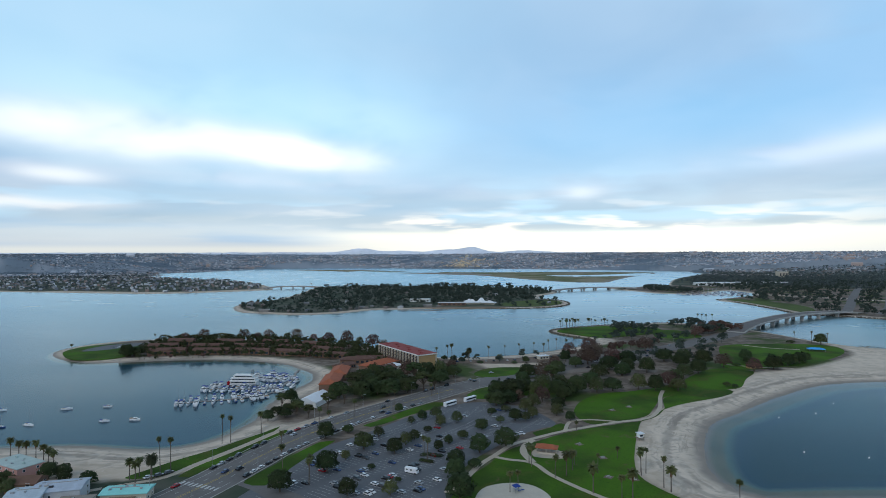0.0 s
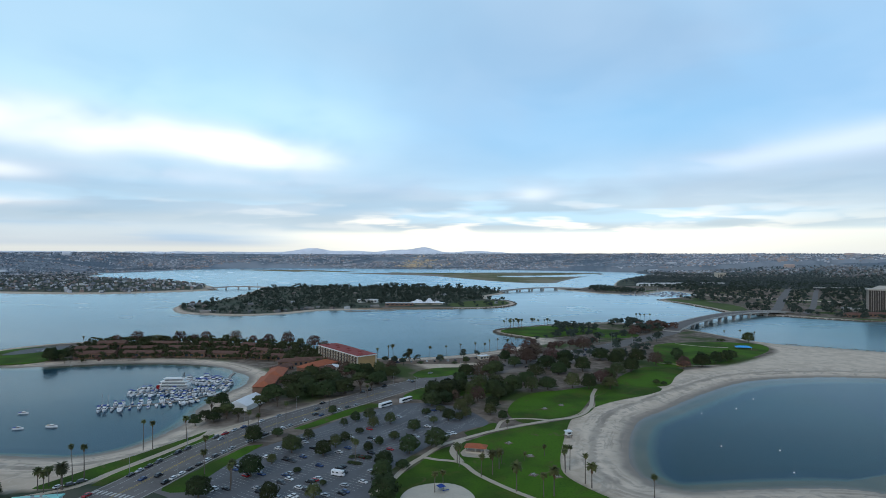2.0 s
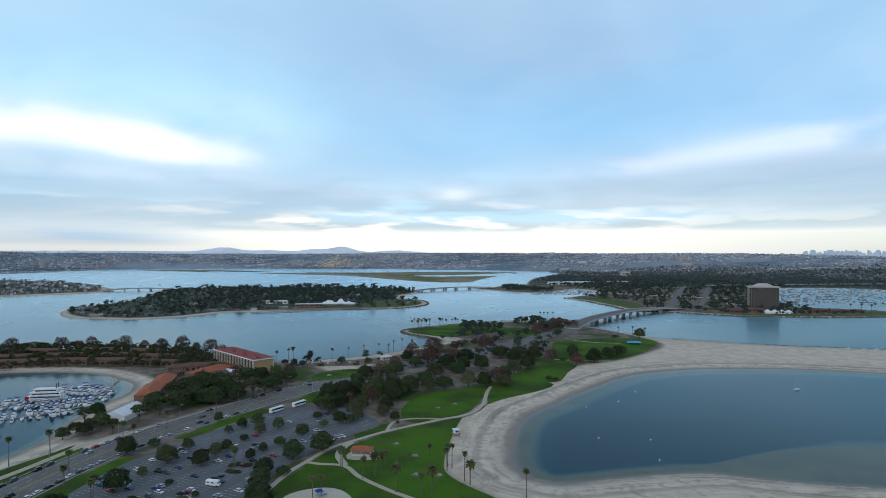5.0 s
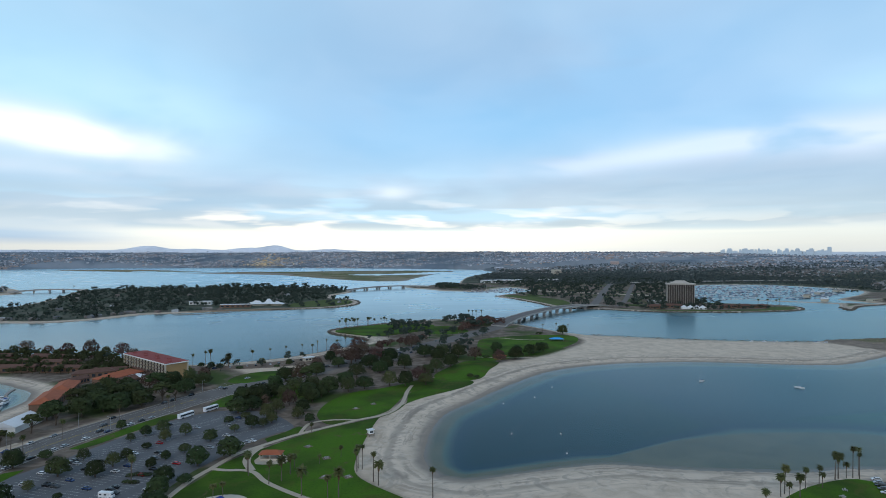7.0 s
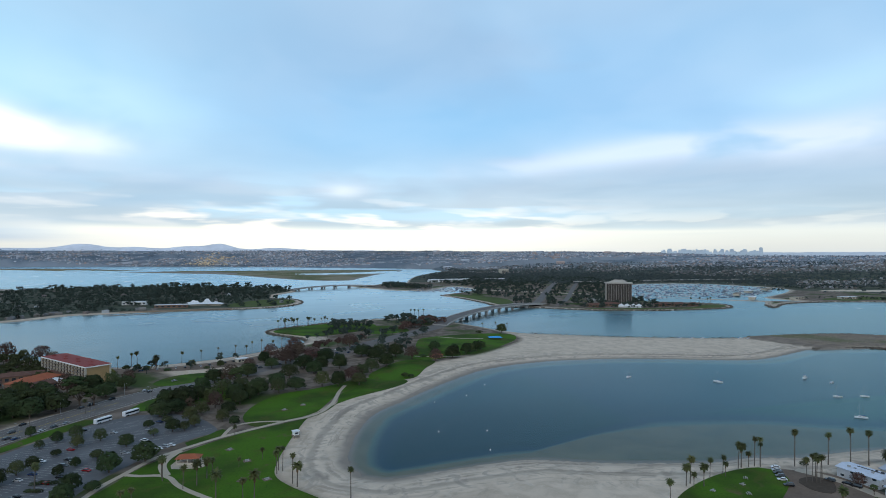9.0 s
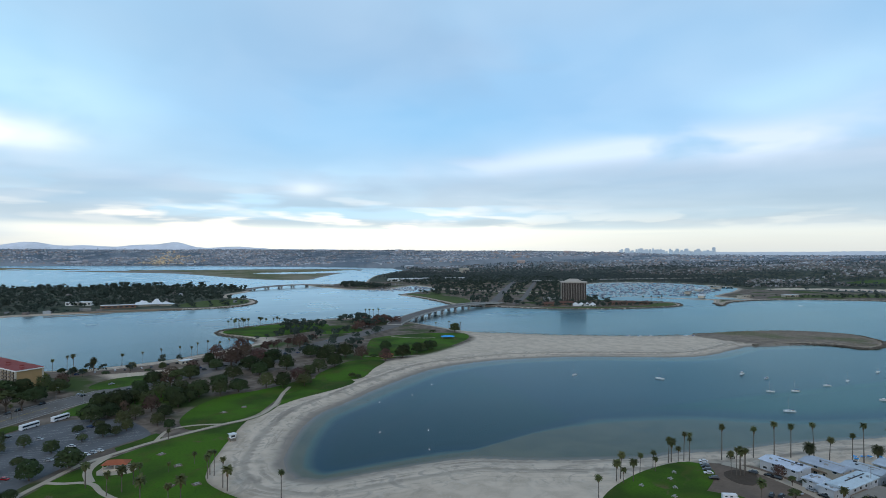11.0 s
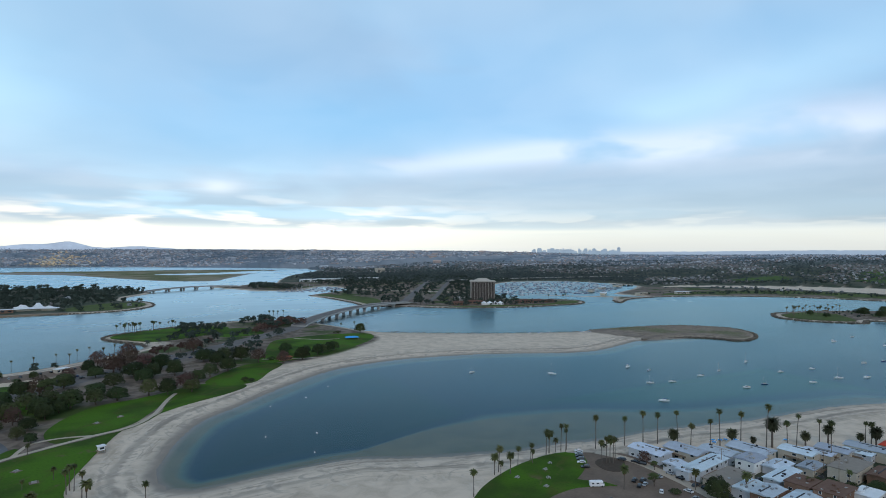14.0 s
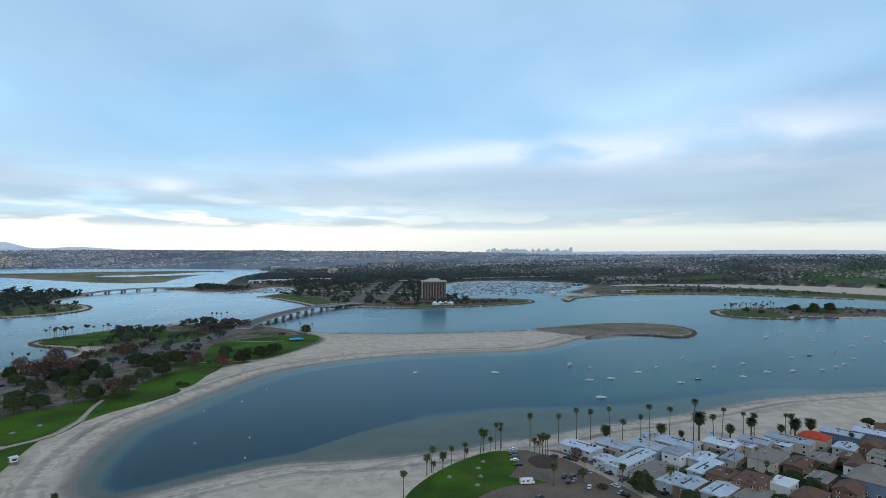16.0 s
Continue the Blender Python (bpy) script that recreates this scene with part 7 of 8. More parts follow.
def sailing_boat(long, mast, hull_mat, label, cover=None):
    t = thing("sailing_boat", 0, 0, 0, 0, label, "sailing boat", "moored boats")
    part("hull", hull_bm(long, long * 0.31, long * 0.11), hull_mat, t)
    bm = bmesh.new()
    add_box(bm, long * 0.36, long * 0.17, long * 0.055, long * 0.06, 0, long * 0.115, taper=0.85)
    cab = part("cabin", bm, M_WHITE, t)
    for s in (-1, 1):
        bm = bmesh.new()
        add_box(bm, long * 0.25, 0.05, long * 0.022, long * 0.06, s * long * 0.082, long * 0.13)
        part("window", bm, M_GLASS, cab)
    bm = bmesh.new()
    add_box(bm, long * 0.24, long * 0.15, 0.08, -long * 0.3, 0, long * 0.115)
    part("cockpit", bm, M_TAN, t)
    bm = bmesh.new()
    add_rod(bm, (long * 0.1, 0, long * 0.1), (long * 0.1, 0, mast), 0.07, 0.045, 6)
    part("mast", bm, M_MASTS, t)
    bm = bmesh.new()
    add_rod(bm, (long * 0.1, 0, long * 0.22), (-long * 0.32, 0, long * 0.22), 0.07, sides=6)
    boom = part("boom", bm, M_MASTS, t)
    bm = bmesh.new()
    add_rod(bm, (long * 0.08, 0, long * 0.235), (-long * 0.31, 0, long * 0.23), 0.2, 0.14, 8)
    part("sail_cover", bm, cover or M_COVER, boom, "furled sail in a canvas cover")
    bm = bmesh.new()
    for a, b in (((long * 0.1, 0, mast * 0.97), (long * 0.49, 0, long * 0.14)), ((long * 0.1, 0, mast * 0.97), (-long * 0.48, 0, long * 0.12))):
        add_rod(bm, a, b, 0.025, sides=4)
    part("stay", bm, M_MASTS, t)
    return t


def motor_boat(long, label, fly=False, cover=None):
    t = thing("motor_boat", 0, 0, 0, 0, label, "motor boat", "moored boats")
    part("hull", hull_bm(long, long * 0.33, long * 0.13), M_HULL, t)
    bm = bmesh.new()
    add_box(bm, long * 0.42, long * 0.24, long * 0.11, long * 0.02, 0, long * 0.13, taper=0.86)
    cab = part("cabin", bm, M_WHITE, t)
    bm = bmesh.new()
    add_box(bm, long * 0.41, long * 0.245, long * 0.06, long * 0.02, 0, long * 0.165, taper=0.93)
    part("window", bm, M_GLASS, cab, "dark wraparound cabin window")
    if fly:
        bm = bmesh.new()
        add_box(bm, long * 0.3, long * 0.2, long * 0.06, -long * 0.03, 0, long * 0.245, taper=0.9)
        part("flybridge", bm, M_WHITE, t)
        bm = bmesh.new()
        add_box(bm, long * 0.36, long * 0.23, 0.1, -long * 0.05, 0, long * 0.38)
        part("bimini_top", bm, cover or M_COVER, t, "canvas sun top")
        bm = bmesh.new()
        for sx in (-0.15, 0.04):
            for s in (-1, 1):
                add_rod(bm, (sx * long, s * long * 0.09, long * 0.29), (sx * long, s * long * 0.09, long * 0.385), 0.04, sides=4)
        part("top_frame", bm, M_MASTS, t)
    else:
        bm = bmesh.new()
        add_box(bm, long * 0.34, long * 0.27, 0.14, -long * 0.31, 0, long * 0.17)
        part("cockpit_cover", bm, cover or M_TAN, t)
    return t


BOATS = [sailing_boat(9.5, 13, M_HULL, "white sailing boat with a bare mast"), sailing_boat(8.0, 11, M_HULLBLUE, "dark blue sailing boat with a bare mast", M_TAN),
         motor_boat(8.0, "small white motor boat with a dark blue cover", False, M_COVER), motor_boat(11.5, "white motor cruiser with a raised bridge", True), motor_boat(10.0, "white motor boat with a blue canvas top", True, M_COVER),
         motor_boat(9.0, "white motor boat with a tan canvas cover", False, M_TAN), sailing_boat(11.5, 15, M_HULL, "long white sailing yacht with a blue sail cover")]


def moor(k, x, y, turn, size=1.0):
    return plant_exact(BOATS[k], x, y, 0.0, turn, size)


for x, y, k, a in ((-315, 407, 0, 20), (-311, 367, 0, -10), (-266, 380, 2, 10), (-247, 385, 5, 0), (-289, 416, 2, 5), (-326, 361, 1, 0), (-361, 399, 0, 30),
                   (400, 462, 0, 200), (466, 421, 6, 120), (557, 411, 3, 200), (564, 389, 2, 10), (520, 349, 0, 150), (542, 343, 0, 150), (588, 348, 0, 160), (625, 355, 0, 200), (694, 372, 6, 200),
                   (582, 297, 5, 150), (479, 299, 6, 145), (608, 297, 1, 150), (676, 323, 2, 160), (720, 317, 2, 150), (656, 281, 0, 150), (697, 280, 6, 150), (938, 409, 3, 200), (725, 269, 6, 170), (803, 308, 5, 160), (833, 303, 1, 160), (939, 408, 6, 170),
                   (756, 256, 0, 170), (962, 358, 0, 170), (883, 298, 2, 160), (785, 255, 2, 160), (810, 257, 0, 150), (857, 267, 0, 150), (960, 310, 0, 150), (1063, 394, 0, 150), (1069, 335, 6, 150), (1010, 420, 2, 170), (1040, 300, 0, 150), (930, 250, 0, 150)):
    moor(k, x, y, a, 0.72 if x > 0 else 0.85)
for x, y, a in ((612, 646, 20), (626, 640, 15), (640, 636, 10), (690, 622, 0), (700, 618, 20)):
    plant_exact(BOATS[2], x, y, 1.2, a, 0.9)


for x, y in ((505, 692), (530, 680), (548, 672), (570, 664), (585, 660), (602, 652), (655, 634), (664, 630), (720, 622), (735, 620)):
    plant(TREES[8], x, y, 1.7, None, 0.6)


# marina: floating docks, slips and the paddle steamer
def dock(pts, width=2.4):
    d = tagged(part("dock", ribbon_bm(pts, width, 0.55, 0.5, 4), M_DOCK), "grey floating timber dock", "dock", "marina docks")
    return d


rng = random.Random(21)
MARINA = [([(-186, 462), (-205, 446), (-243, 430)], 1), ([(-180, 484), (-205, 479), (-244, 480)], 1), ([(-182, 518), (-205, 524), (-216, 536)], 0)]
dock([(-172, 470), (-180, 484), (-183, 505), (-182, 518), (-189, 545), (-191, 560)])
dock([(-176, 478), (-186, 462)])
for pts, two in MARINA:
    dock(pts)
    p = curve_points(pts, False, 1.0)
    d = np.gradient(p, axis=0)
    d /= np.linalg.norm(d, axis=1)[:, None]
    for side in ((-1, 1)):
        for i in range(2, len(p) - 1, 3):
            if rng.random() < 0.96:
                nx_, ny_ = d[i][1] * side, -d[i][0] * side
                k = rng.choice((0, 2, 3, 3, 4, 4, 5, 1, 4))
                moor(k, p[i][0] + nx_ * 7.0, p[i][1] + ny_ * 7.0, math.degrees(math.atan2(ny_, nx_)) + (0 if rng.random() < 0.6 else 180), rng.uniform(0.85, 1.1) if k != 0 else 0.8)
for x, y, a in ((-176, 474, 30), (-172, 492, 80), (-176, 512, 80), (-178, 500, 85), (-196, 524, 10), (-192, 530, 10)):
    moor(4, x, y, a, 0.95)

t = thing("paddle_steamer", -217, 497, 0.0, 3, "white three-deck paddle steamer moored at a dock", "passenger boat")
part("hull", hull_bm(27, 8.0, 1.4), M_HULL, t)
for lv, (ln, wd) in enumerate(((23, 7.4), (21, 7.0), (16, 6.2))):
    bm = bmesh.new()
    add_box(bm, ln, wd, 2.1, -1.0, 0, 1.55 + lv * 2.5)
    deck = part("cabin", bm, M_WHITE, t)
    bm = bmesh.new()
    add_box(bm, ln * 0.94, wd + 0.06, 0.9, -1.0, 0, 2.2 + lv * 2.5)
    part("window", bm, M_GLASS, deck, "row of dark cabin windows")
    bm = bmesh.new()
    add_box(bm, ln + 2.2, wd + 1.4, 0.22, -1.0, 0, 3.68 + lv * 2.5)
    part("deck", bm, M_WHITE, t)
bm = bmesh.new()
add_rod(bm, (-14.0, -3.0, 1.8), (-14.0, 3.0, 1.8), 2.0, sides=14)
part("paddle_wheel", bm, PAINTS["red"], t, "red stern paddle wheel")
for s in (-1.6, 1.6):
    bm = bmesh.new()
    add_rod(bm, (6, s, 8.9), (6, s, 13.0), 0.35, sides=8)
    part("funnel", bm, M_DARK, t, "tall black funnel")

# beached small craft on the sand
for x, y, a in ((421, 213, 20), (425, 211, 24), (429, 210, 15), (418, 210, 30), (434, 207, 10), (462, 192, 20)):
    t = thing("beach_catamaran", x, y, 2.0, a, "small beach catamaran pulled up on the sand", "catamaran", "beached boats")
    for s in (-1.1, 1.1):
        bm = bmesh.new()
        add_box(bm, 5.0, 0.4, 0.5, 0, s, 0.0, bevel=0.1)
        part("hull", bm, M_HULL, t)
    bm = bmesh.new()
    add_box(bm, 2.2, 2.2, 0.08, 0, 0, 0.55)
    part("trampoline", bm, M_CANOPY, t)


# ---- street furniture ----
def lamp_post(x, y, turn, tall=9.5):
    t = thing("street_lamp", x, y, 2.1, turn, "tall grey street lamp with a single arm", "street lamp", "street lamps")
    bm = bmesh.new()
    add_rod(bm, (0, 0, -0.2), (0, 0, tall), 0.13, 0.08, 8)
    part("pole", bm, M_METAL, t)
    bm = bmesh.new()
    add_rod(bm, (0, 0, tall - 0.1), (2.2, 0, tall + 0.3), 0.06, sides=6)
    part("arm", bm, M_METAL, t)
    bm = bmesh.new()
    add_box(bm, 0.9, 0.35, 0.16, 2.5, 0, tall + 0.2)
    part("head", bm, M_METAL, t)


for i in range(30, 380, 36):
    c, d = cl[i], cd[i]
    a = math.degrees(math.atan2(-d[0], d[1]))
    lamp_post(c[0] - d[1] * 14.3, c[1] + d[0] * 14.3, a)
    lamp_post(c[0] + d[1] * 14.3, c[1] - d[0] * 14.3, a + 180)


def utility_pole(x, y, turn):
    t = thing("utility_pole", x, y, 2.05, turn, "brown wooden utility pole with crossarms", "utility pole", "utility poles")
    bm = bmesh.new()
    add_rod(bm, (0, 0, -0.3), (0, 0, 12), 0.16, 0.11, 7)
    part("pole", bm, M_WOOD, t)
    for z in (10.6, 11.4):
        bm = bmesh.new()
        add_box(bm, 0.14, 2.4, 0.14, 0, 0, z)
        part("crossarm", bm, M_WOOD, t)


for x, y, a in ((380, 178, 28), (401, 165, 28), (425, 150, 28), (448, 158, 28), (420, 140, 28), (500, 135, 28), (520, 112, 28), (398, 140, 28), (455, 122, 28)):
    utility_pole(x, y, a)
for x, y, a in ((284, 206, 20), (292, 214, 60), (298, 224, 10), (306, 230, 50), (278, 222, 30), (62, 330, 10), (52, 352, 40), (72, 300, 20), (60, 302, 60), (100, 440, 0), (86, 430, 30)):
    t = thing("picnic_table", x, y, 2.13, a, "grey concrete picnic table on a pad in the grass", "picnic table", "picnic tables")
    bm = bmesh.new()
    add_box(bm, 4.2, 4.2, 0.06, 0, 0, 0)
    part("pad", bm, M_DIRT, t)
    bm = bmesh.new()
    add_box(bm, 2.2, 0.8, 0.1, 0, 0, 0.7)
    add_box(bm, 0.4, 0.5, 0.7, 0.6, 0, 0)
    add_box(bm, 0.4, 0.5, 0.7, -0.6, 0, 0)
    part("tabletop", bm, M_STONE, t)
    for s in (-1, 1):
        bm = bmesh.new()
        add_box(bm, 2.2, 0.35, 0.42, 0, s * 0.85, 0)
        part("bench", bm, M_STONE, t)
for x, y in ((199, 313), (211, 348), (199, 427), (258, 470), (230, 440), (180, 355)):
    t = thing("buoy", x, y, 0.0, 0, "small white mooring buoy", "buoy", "buoys")
    bm = bmesh.new()
    bmesh.ops.create_uvsphere(bm, u_segments=10, v_segments=6, radius=0.42, matrix=Matrix.Translation((0, 0, 0.15)))
    part("float", bm, M_HULL, t)
    bm = bmesh.new()
    add_rod(bm, (0, 0, 0.6), (0, 0, 1.3), 0.05, sides=6)
    part("eye", bm, M_METAL, t)


# ---- rock edges, far woods, far towns ----
def rocks(name, line, width, n, seed, label, z=0.4, big=1.4):
    rng = random.Random(seed)
    p = curve_points(line, False, 2.0)
    bm_v, bm_f = [], []
    for _ in range(n):
        i = rng.randrange(len(p))
        c = p[i] + np.array([rng.gauss(0, width / 2), rng.gauss(0, width / 2)])
        r, k = big * rng.uniform(0.5, 1.2), len(bm_v)
        h = z + rng.uniform(-0.5, 0.7)
        ring = [(math.cos(a), math.sin(a)) for a in (0.2, 1.4, 2.6, 3.9, 5.1)]
        bm_v += [(c[0] + x * r * rng.uniform(0.7, 1.2), c[1] + y * r * rng.uniform(0.7, 1.2), h - 0.6) for x, y in ring]
        bm_v += [(c[0] + x * r * 0.6, c[1] + y * r * 0.6, h + r * rng.uniform(0.3, 0.6)) for x, y in ring]
        bm_f += [(k + j, k + (j + 1) % 5, k + 5 + (j + 1) % 5, k + 5 + j) for j in range(5)] + [tuple(k + 5 + j for j in range(5))]
    return tagged(mesh_object(name, bm_v, bm_f, M_ROCK), label, "rocks", kind="stuff")


rocks("jetty_rocks", [(715, 534), (786, 522), (819, 494), (822, 475), (843, 468), (884, 482), (916, 512), (930, 558), (902, 598), (861, 621), (796, 632), (720, 634)], 2.5, 1500, 1, "dark boulders along the low jetty", 0.6, 1.6)
rocks("shore_rocks", [(128, 766), (122, 790), (104, 815), (88, 838), (81, 862), (90, 885), (130, 915), (200, 955), (290, 985)], 1.6, 500, 2, "dark boulders edging the grassy point", 0.5, 1.6)
rocks("shore_rocks", [(530, 1460), (548, 1352), (556, 1240), (562, 1130), (624, 1085), (700, 1020), (741, 1004), (840, 977), (946, 973), (1023, 986), (1062, 1040), (1035, 1105)], 2.0, 800, 3, "dark boulders edging the far bank", 0.6, 2.4)
rocks("shore_rocks", [(1147, 1011), (1118, 962), (1206, 1019), (1318, 1042), (1447, 1020), (1589, 950), (1692, 855), (1750, 745), (1800, 640)], 2.5, 700, 4, "dark boulders edging the river bank", 0.6, 2.6)
rocks("shore_rocks", [(-20, 1212), (60, 1214), (126, 1250), (162, 1320), (156, 1410), (110, 1470)], 2.0, 300, 5, "dark boulders edging the wooded island", 0.6, 2.2)
rocks("shore_rocks", [(1290, 462), (1245, 508), (1200, 494), (1152, 545), (1145, 575), (1152, 610), (1188, 642), (1232, 659), (1376, 644)], 3.0, 500, 6, "dark boulders edging the southern point", 0.6, 2.2)


rocks("shore_rocks", [(440, 752), (469, 736), (534, 695), (609, 662), (694, 636)], 1.6, 240, 7, "dark stones and wrack along the back of the sand spit", 0.9, 0.55)


def height_at(x, y):
    i = int(np.clip(np.searchsorted(GX, x), 1, nx - 1))
    j = int(np.clip(np.searchsorted(GY, y), 1, ny - 1))
    zz = Z.reshape(ny, nx)
    u, w = (x - GX[i - 1]) / (GX[i] - GX[i - 1]), (y - GY[j - 1]) / (GY[j] - GY[j - 1])
    return float((zz[j - 1, i - 1] * (1 - u) + zz[j - 1, i] * u) * (1 - w) + (zz[j, i - 1] * (1 - u) + zz[j, i] * u) * w)


def draped(name, pts, mat, label, category, step=28.0, lift=0.7):
    """A sheet that follows the slope under it."""
    p = curve_points(pts)
    lo, hi = p.min(0), p.max(0)
    xs, ys = np.arange(lo[0], hi[0] + step, step), np.arange(lo[1], hi[1] + step, step)
    gxx, gyy = np.meshgrid(xs, ys)
    inside = (signed_distance(np.stack([gxx.ravel(), gyy.ravel()], 1), p) > -step * 0.4).reshape(gxx.shape)
    v, f, at = [], [], {}
    for a in range(len(ys) - 1):
        for b in range(len(xs) - 1):
            cell = [(a, b), (a, b + 1), (a + 1, b + 1), (a + 1, b)]
            if all(inside[c] for c in cell):
                for c in cell:
                    if c not in at:
                        at[c] = len(v)
                        v.append((xs[c[1]], ys[c[0]], height_at(xs[c[1]], ys[c[0]]) + lift))
                f.append(tuple(at[c] for c in cell))
    return tagged(mesh_object(name, v, f, mat), label, category, kind="structure")


M_FIELD = material("playing_field", (0.072, 0.115, 0.034), 0.95, vary=0.25, scale=0.02, fine=6, spec=0.1)
for pts in FIELDS.values():
    draped("lawn", pts, M_FIELD, "green playing field on the far slope", "lawn")


def woods(name, spots, seed, label, lo=7, hi=13, mat=None, leaves=14, blobs=6, low_west=0.0):
    """Far trees, each a few rounded clumps of leaves on a stem, joined."""
    rng = np.random.default_rng(seed)
    q = np.array(spots, float)
    n = len(q)
    h = rng.uniform(lo, hi, n)
    if low_west:
        h = h * np.interp(q[:, 0], [low_west - 120, low_west + 120], [0.72, 1.0])
    g = np.array([height_at(x, y) for x, y in q])
    r = h * rng.uniform(0.46, 0.68, n)
    mid = np.empty((n, blobs, 3))
    mid[..., :2] = q[:, None, :] + rng.uniform(-0.55, 0.55, (n, blobs, 2)) * r[:, None, None]
    mid[..., 2] = g[:, None] + h[:, None] * rng.uniform(0.34, 0.80, (n, blobs))
    br = r[:, None] * rng.uniform(0.42, 0.62, (n, blobs))
    d = rng.normal(size=(n, blobs, leaves, 3))
    d /= np.linalg.norm(d, axis=-1, keepdims=True)
    d[..., 2] = np.where(d[..., 2] < -0.3, -d[..., 2], d[..., 2])
    c = mid[:, :, None, :] + d * np.array((1, 1, 0.75)) * (br[:, :, None] * rng.uniform(0.62, 1.04, (n, blobs, leaves)))[..., None]
    nrm = d * 1.7 + rng.uniform(-0.6, 0.6, d.shape)
    nrm /= np.linalg.norm(nrm, axis=-1, keepdims=True)
    u = np.cross(nrm, rng.normal(size=d.shape))
    u /= np.linalg.norm(u, axis=-1, keepdims=True) + 1e-9
    w = np.cross(nrm, u)
    s = (br[:, :, None] * rng.uniform(0.26, 0.52, (n, blobs, leaves)) * (14 / leaves) ** 0.5)[..., None]
    v = np.stack([c + u * s, c + w * s * 0.8 + nrm * s * 0.2, c - u * s * 0.9, c - w * s * 0.85 - nrm * s * 0.15], 3).reshape(-1, 3)
    f = np.arange(len(v)).reshape(-1, 4)
    k = len(v)
    stem = np.stack([np.column_stack([q[:, 0] - 0.3, q[:, 1], g - 0.5]), np.column_stack([q[:, 0] + 0.3, q[:, 1], g - 0.5]), np.column_stack([q[:, 0], q[:, 1] + 0.3, g + h * 0.6])], 1).reshape(-1, 3)
    faces = f.tolist() + (np.arange(len(stem)).reshape(-1, 3) + k).tolist()
    return tagged(mesh_object(name, np.vstack([v, stem]).tolist(), faces, mat or M_WOODS), label, "trees", kind="stuff")


def spots_in(poly, n, seed, inset=4.0, gap=0.0):
    rng = np.random.default_rng(seed)
    p = np.array(poly, float)
    lo, hi = p.min(0), p.max(0)
    q = rng.uniform(lo, hi, (n * 4, 2))
    q = q[signed_distance(q, p, 4000) > inset]
    return [tuple(a) for a in q[:n]]


def grove_far(poly, gap, n, seed, label, lo, hi, mat=None, leaves=22):
    woods("grove", scatter(poly, gap, n, seed, [road_poly]), seed, label, lo, hi, mat, leaves)


grove_far([(-398, 600), (-300, 618), (-215, 618), (-130, 600), (-100, 640), (-125, 668), (-205, 722), (-330, 745), (-430, 730), (-415, 660)], 5.0, 540, 43, "olive and brown trees among the resort wings", 4, 9.5, M_LEAF_OLIVE)
grove_far([(-398, 600), (-300, 618), (-215, 618), (-130, 600), (-100, 640), (-125, 668), (-205, 722), (-330, 745), (-430, 730), (-415, 660)], 12, 90, 243, "brown shrubs among the resort wings", 3, 6, M_LEAF_BROWN)
for x, y, r in ((-329, 743, 8), (-309, 740, 6), (-297, 746, 7.5), (-259, 746, 8), (-231, 730, 6), (-208, 719, 8.5), (-183, 715, 9), (-147, 699, 9), (-128, 671, 7), (-350, 726, 8), (-165, 705, 7), (-270, 742, 7), (-380, 735, 8), (-400, 725, 6)):
    plant(TREES[random.choice((3, 5))], x, y, 2.0, None, r / 6.0)
grove_far([(-150, 585), (-130, 590), (-110, 600), (-130, 620), (-160, 615)], 6, 16, 147, "trees between the resort wings", 5, 8, M_LEAF_OLIVE)
grove_far([(-330, 735), (-205, 705), (-120, 655), (-100, 650), (-125, 676), (-205, 728), (-330, 752), (-420, 740)], 8, 26, 143, "dark trees along the resort's far shore", 5, 8)
grove_far([(120, 600), (200, 620), (240, 640), (245, 700), (190, 690), (120, 640), (60, 610)], 10.0, 16, 144, "dark park trees round the dirt lot", 8, 13)
grove_far([(80, 600), (130, 640), (190, 690), (200, 740), (140, 690)], 10.0, 20, 145, "brownish half-bare park trees", 8, 13, M_LEAF_BROWN)
grove_far([(190, 690), (240, 700), (290, 770), (345, 850), (320, 930), (260, 920), (270, 860), (230, 780), (180, 740)], 9.0, 30, 45, "tall dark trees beside the bridge road", 9, 15)
grove_far([(250, 760), (300, 800), (352, 868), (340, 920), (290, 860)], 7, 30, 146, "brown half-bare trees beside the bridge", 9, 14, M_LEAF_BROWN)
grove_far([(130, 760), (200, 800), (235, 880), (190, 920), (170, 880), (180, 830), (140, 790)], 7.0, 45, 46, "dark round trees on the grassy point", 7, 11)
grove_far([(-50, 590), (0, 600), (50, 640), (30, 650), (-40, 620)], 10.0, 7, 48, "dark trees by the beach car park", 6, 10)
def rubble(spots, seed, label):
    rng = random.Random(seed)
    v, f = [], []
    for x, y in spots:
        k, r, h = len(v), rng.uniform(0.5, 1.3), height_at(x, y)
        ring = [(math.cos(a + r), math.sin(a + r)) for a in (0.2, 1.4, 2.6, 3.9, 5.1)]
        v += [(x + c * r * rng.uniform(0.7, 1.2), y + d * r * rng.uniform(0.7, 1.2), h - 0.3) for c, d in ring] + [(x + c * r * 0.6, y + d * r * 0.6, h + r * rng.uniform(0.1, 0.3)) for c, d in ring]
        f += [(k + j, k + (j + 1) % 5, k + 5 + (j + 1) % 5, k + 5 + j) for j in range(5)] + [tuple(k + 5 + j for j in range(5))]
    return tagged(mesh_object("jetty_rubble", v, f, M_RUBBLE), label, "rocks", kind="stuff")


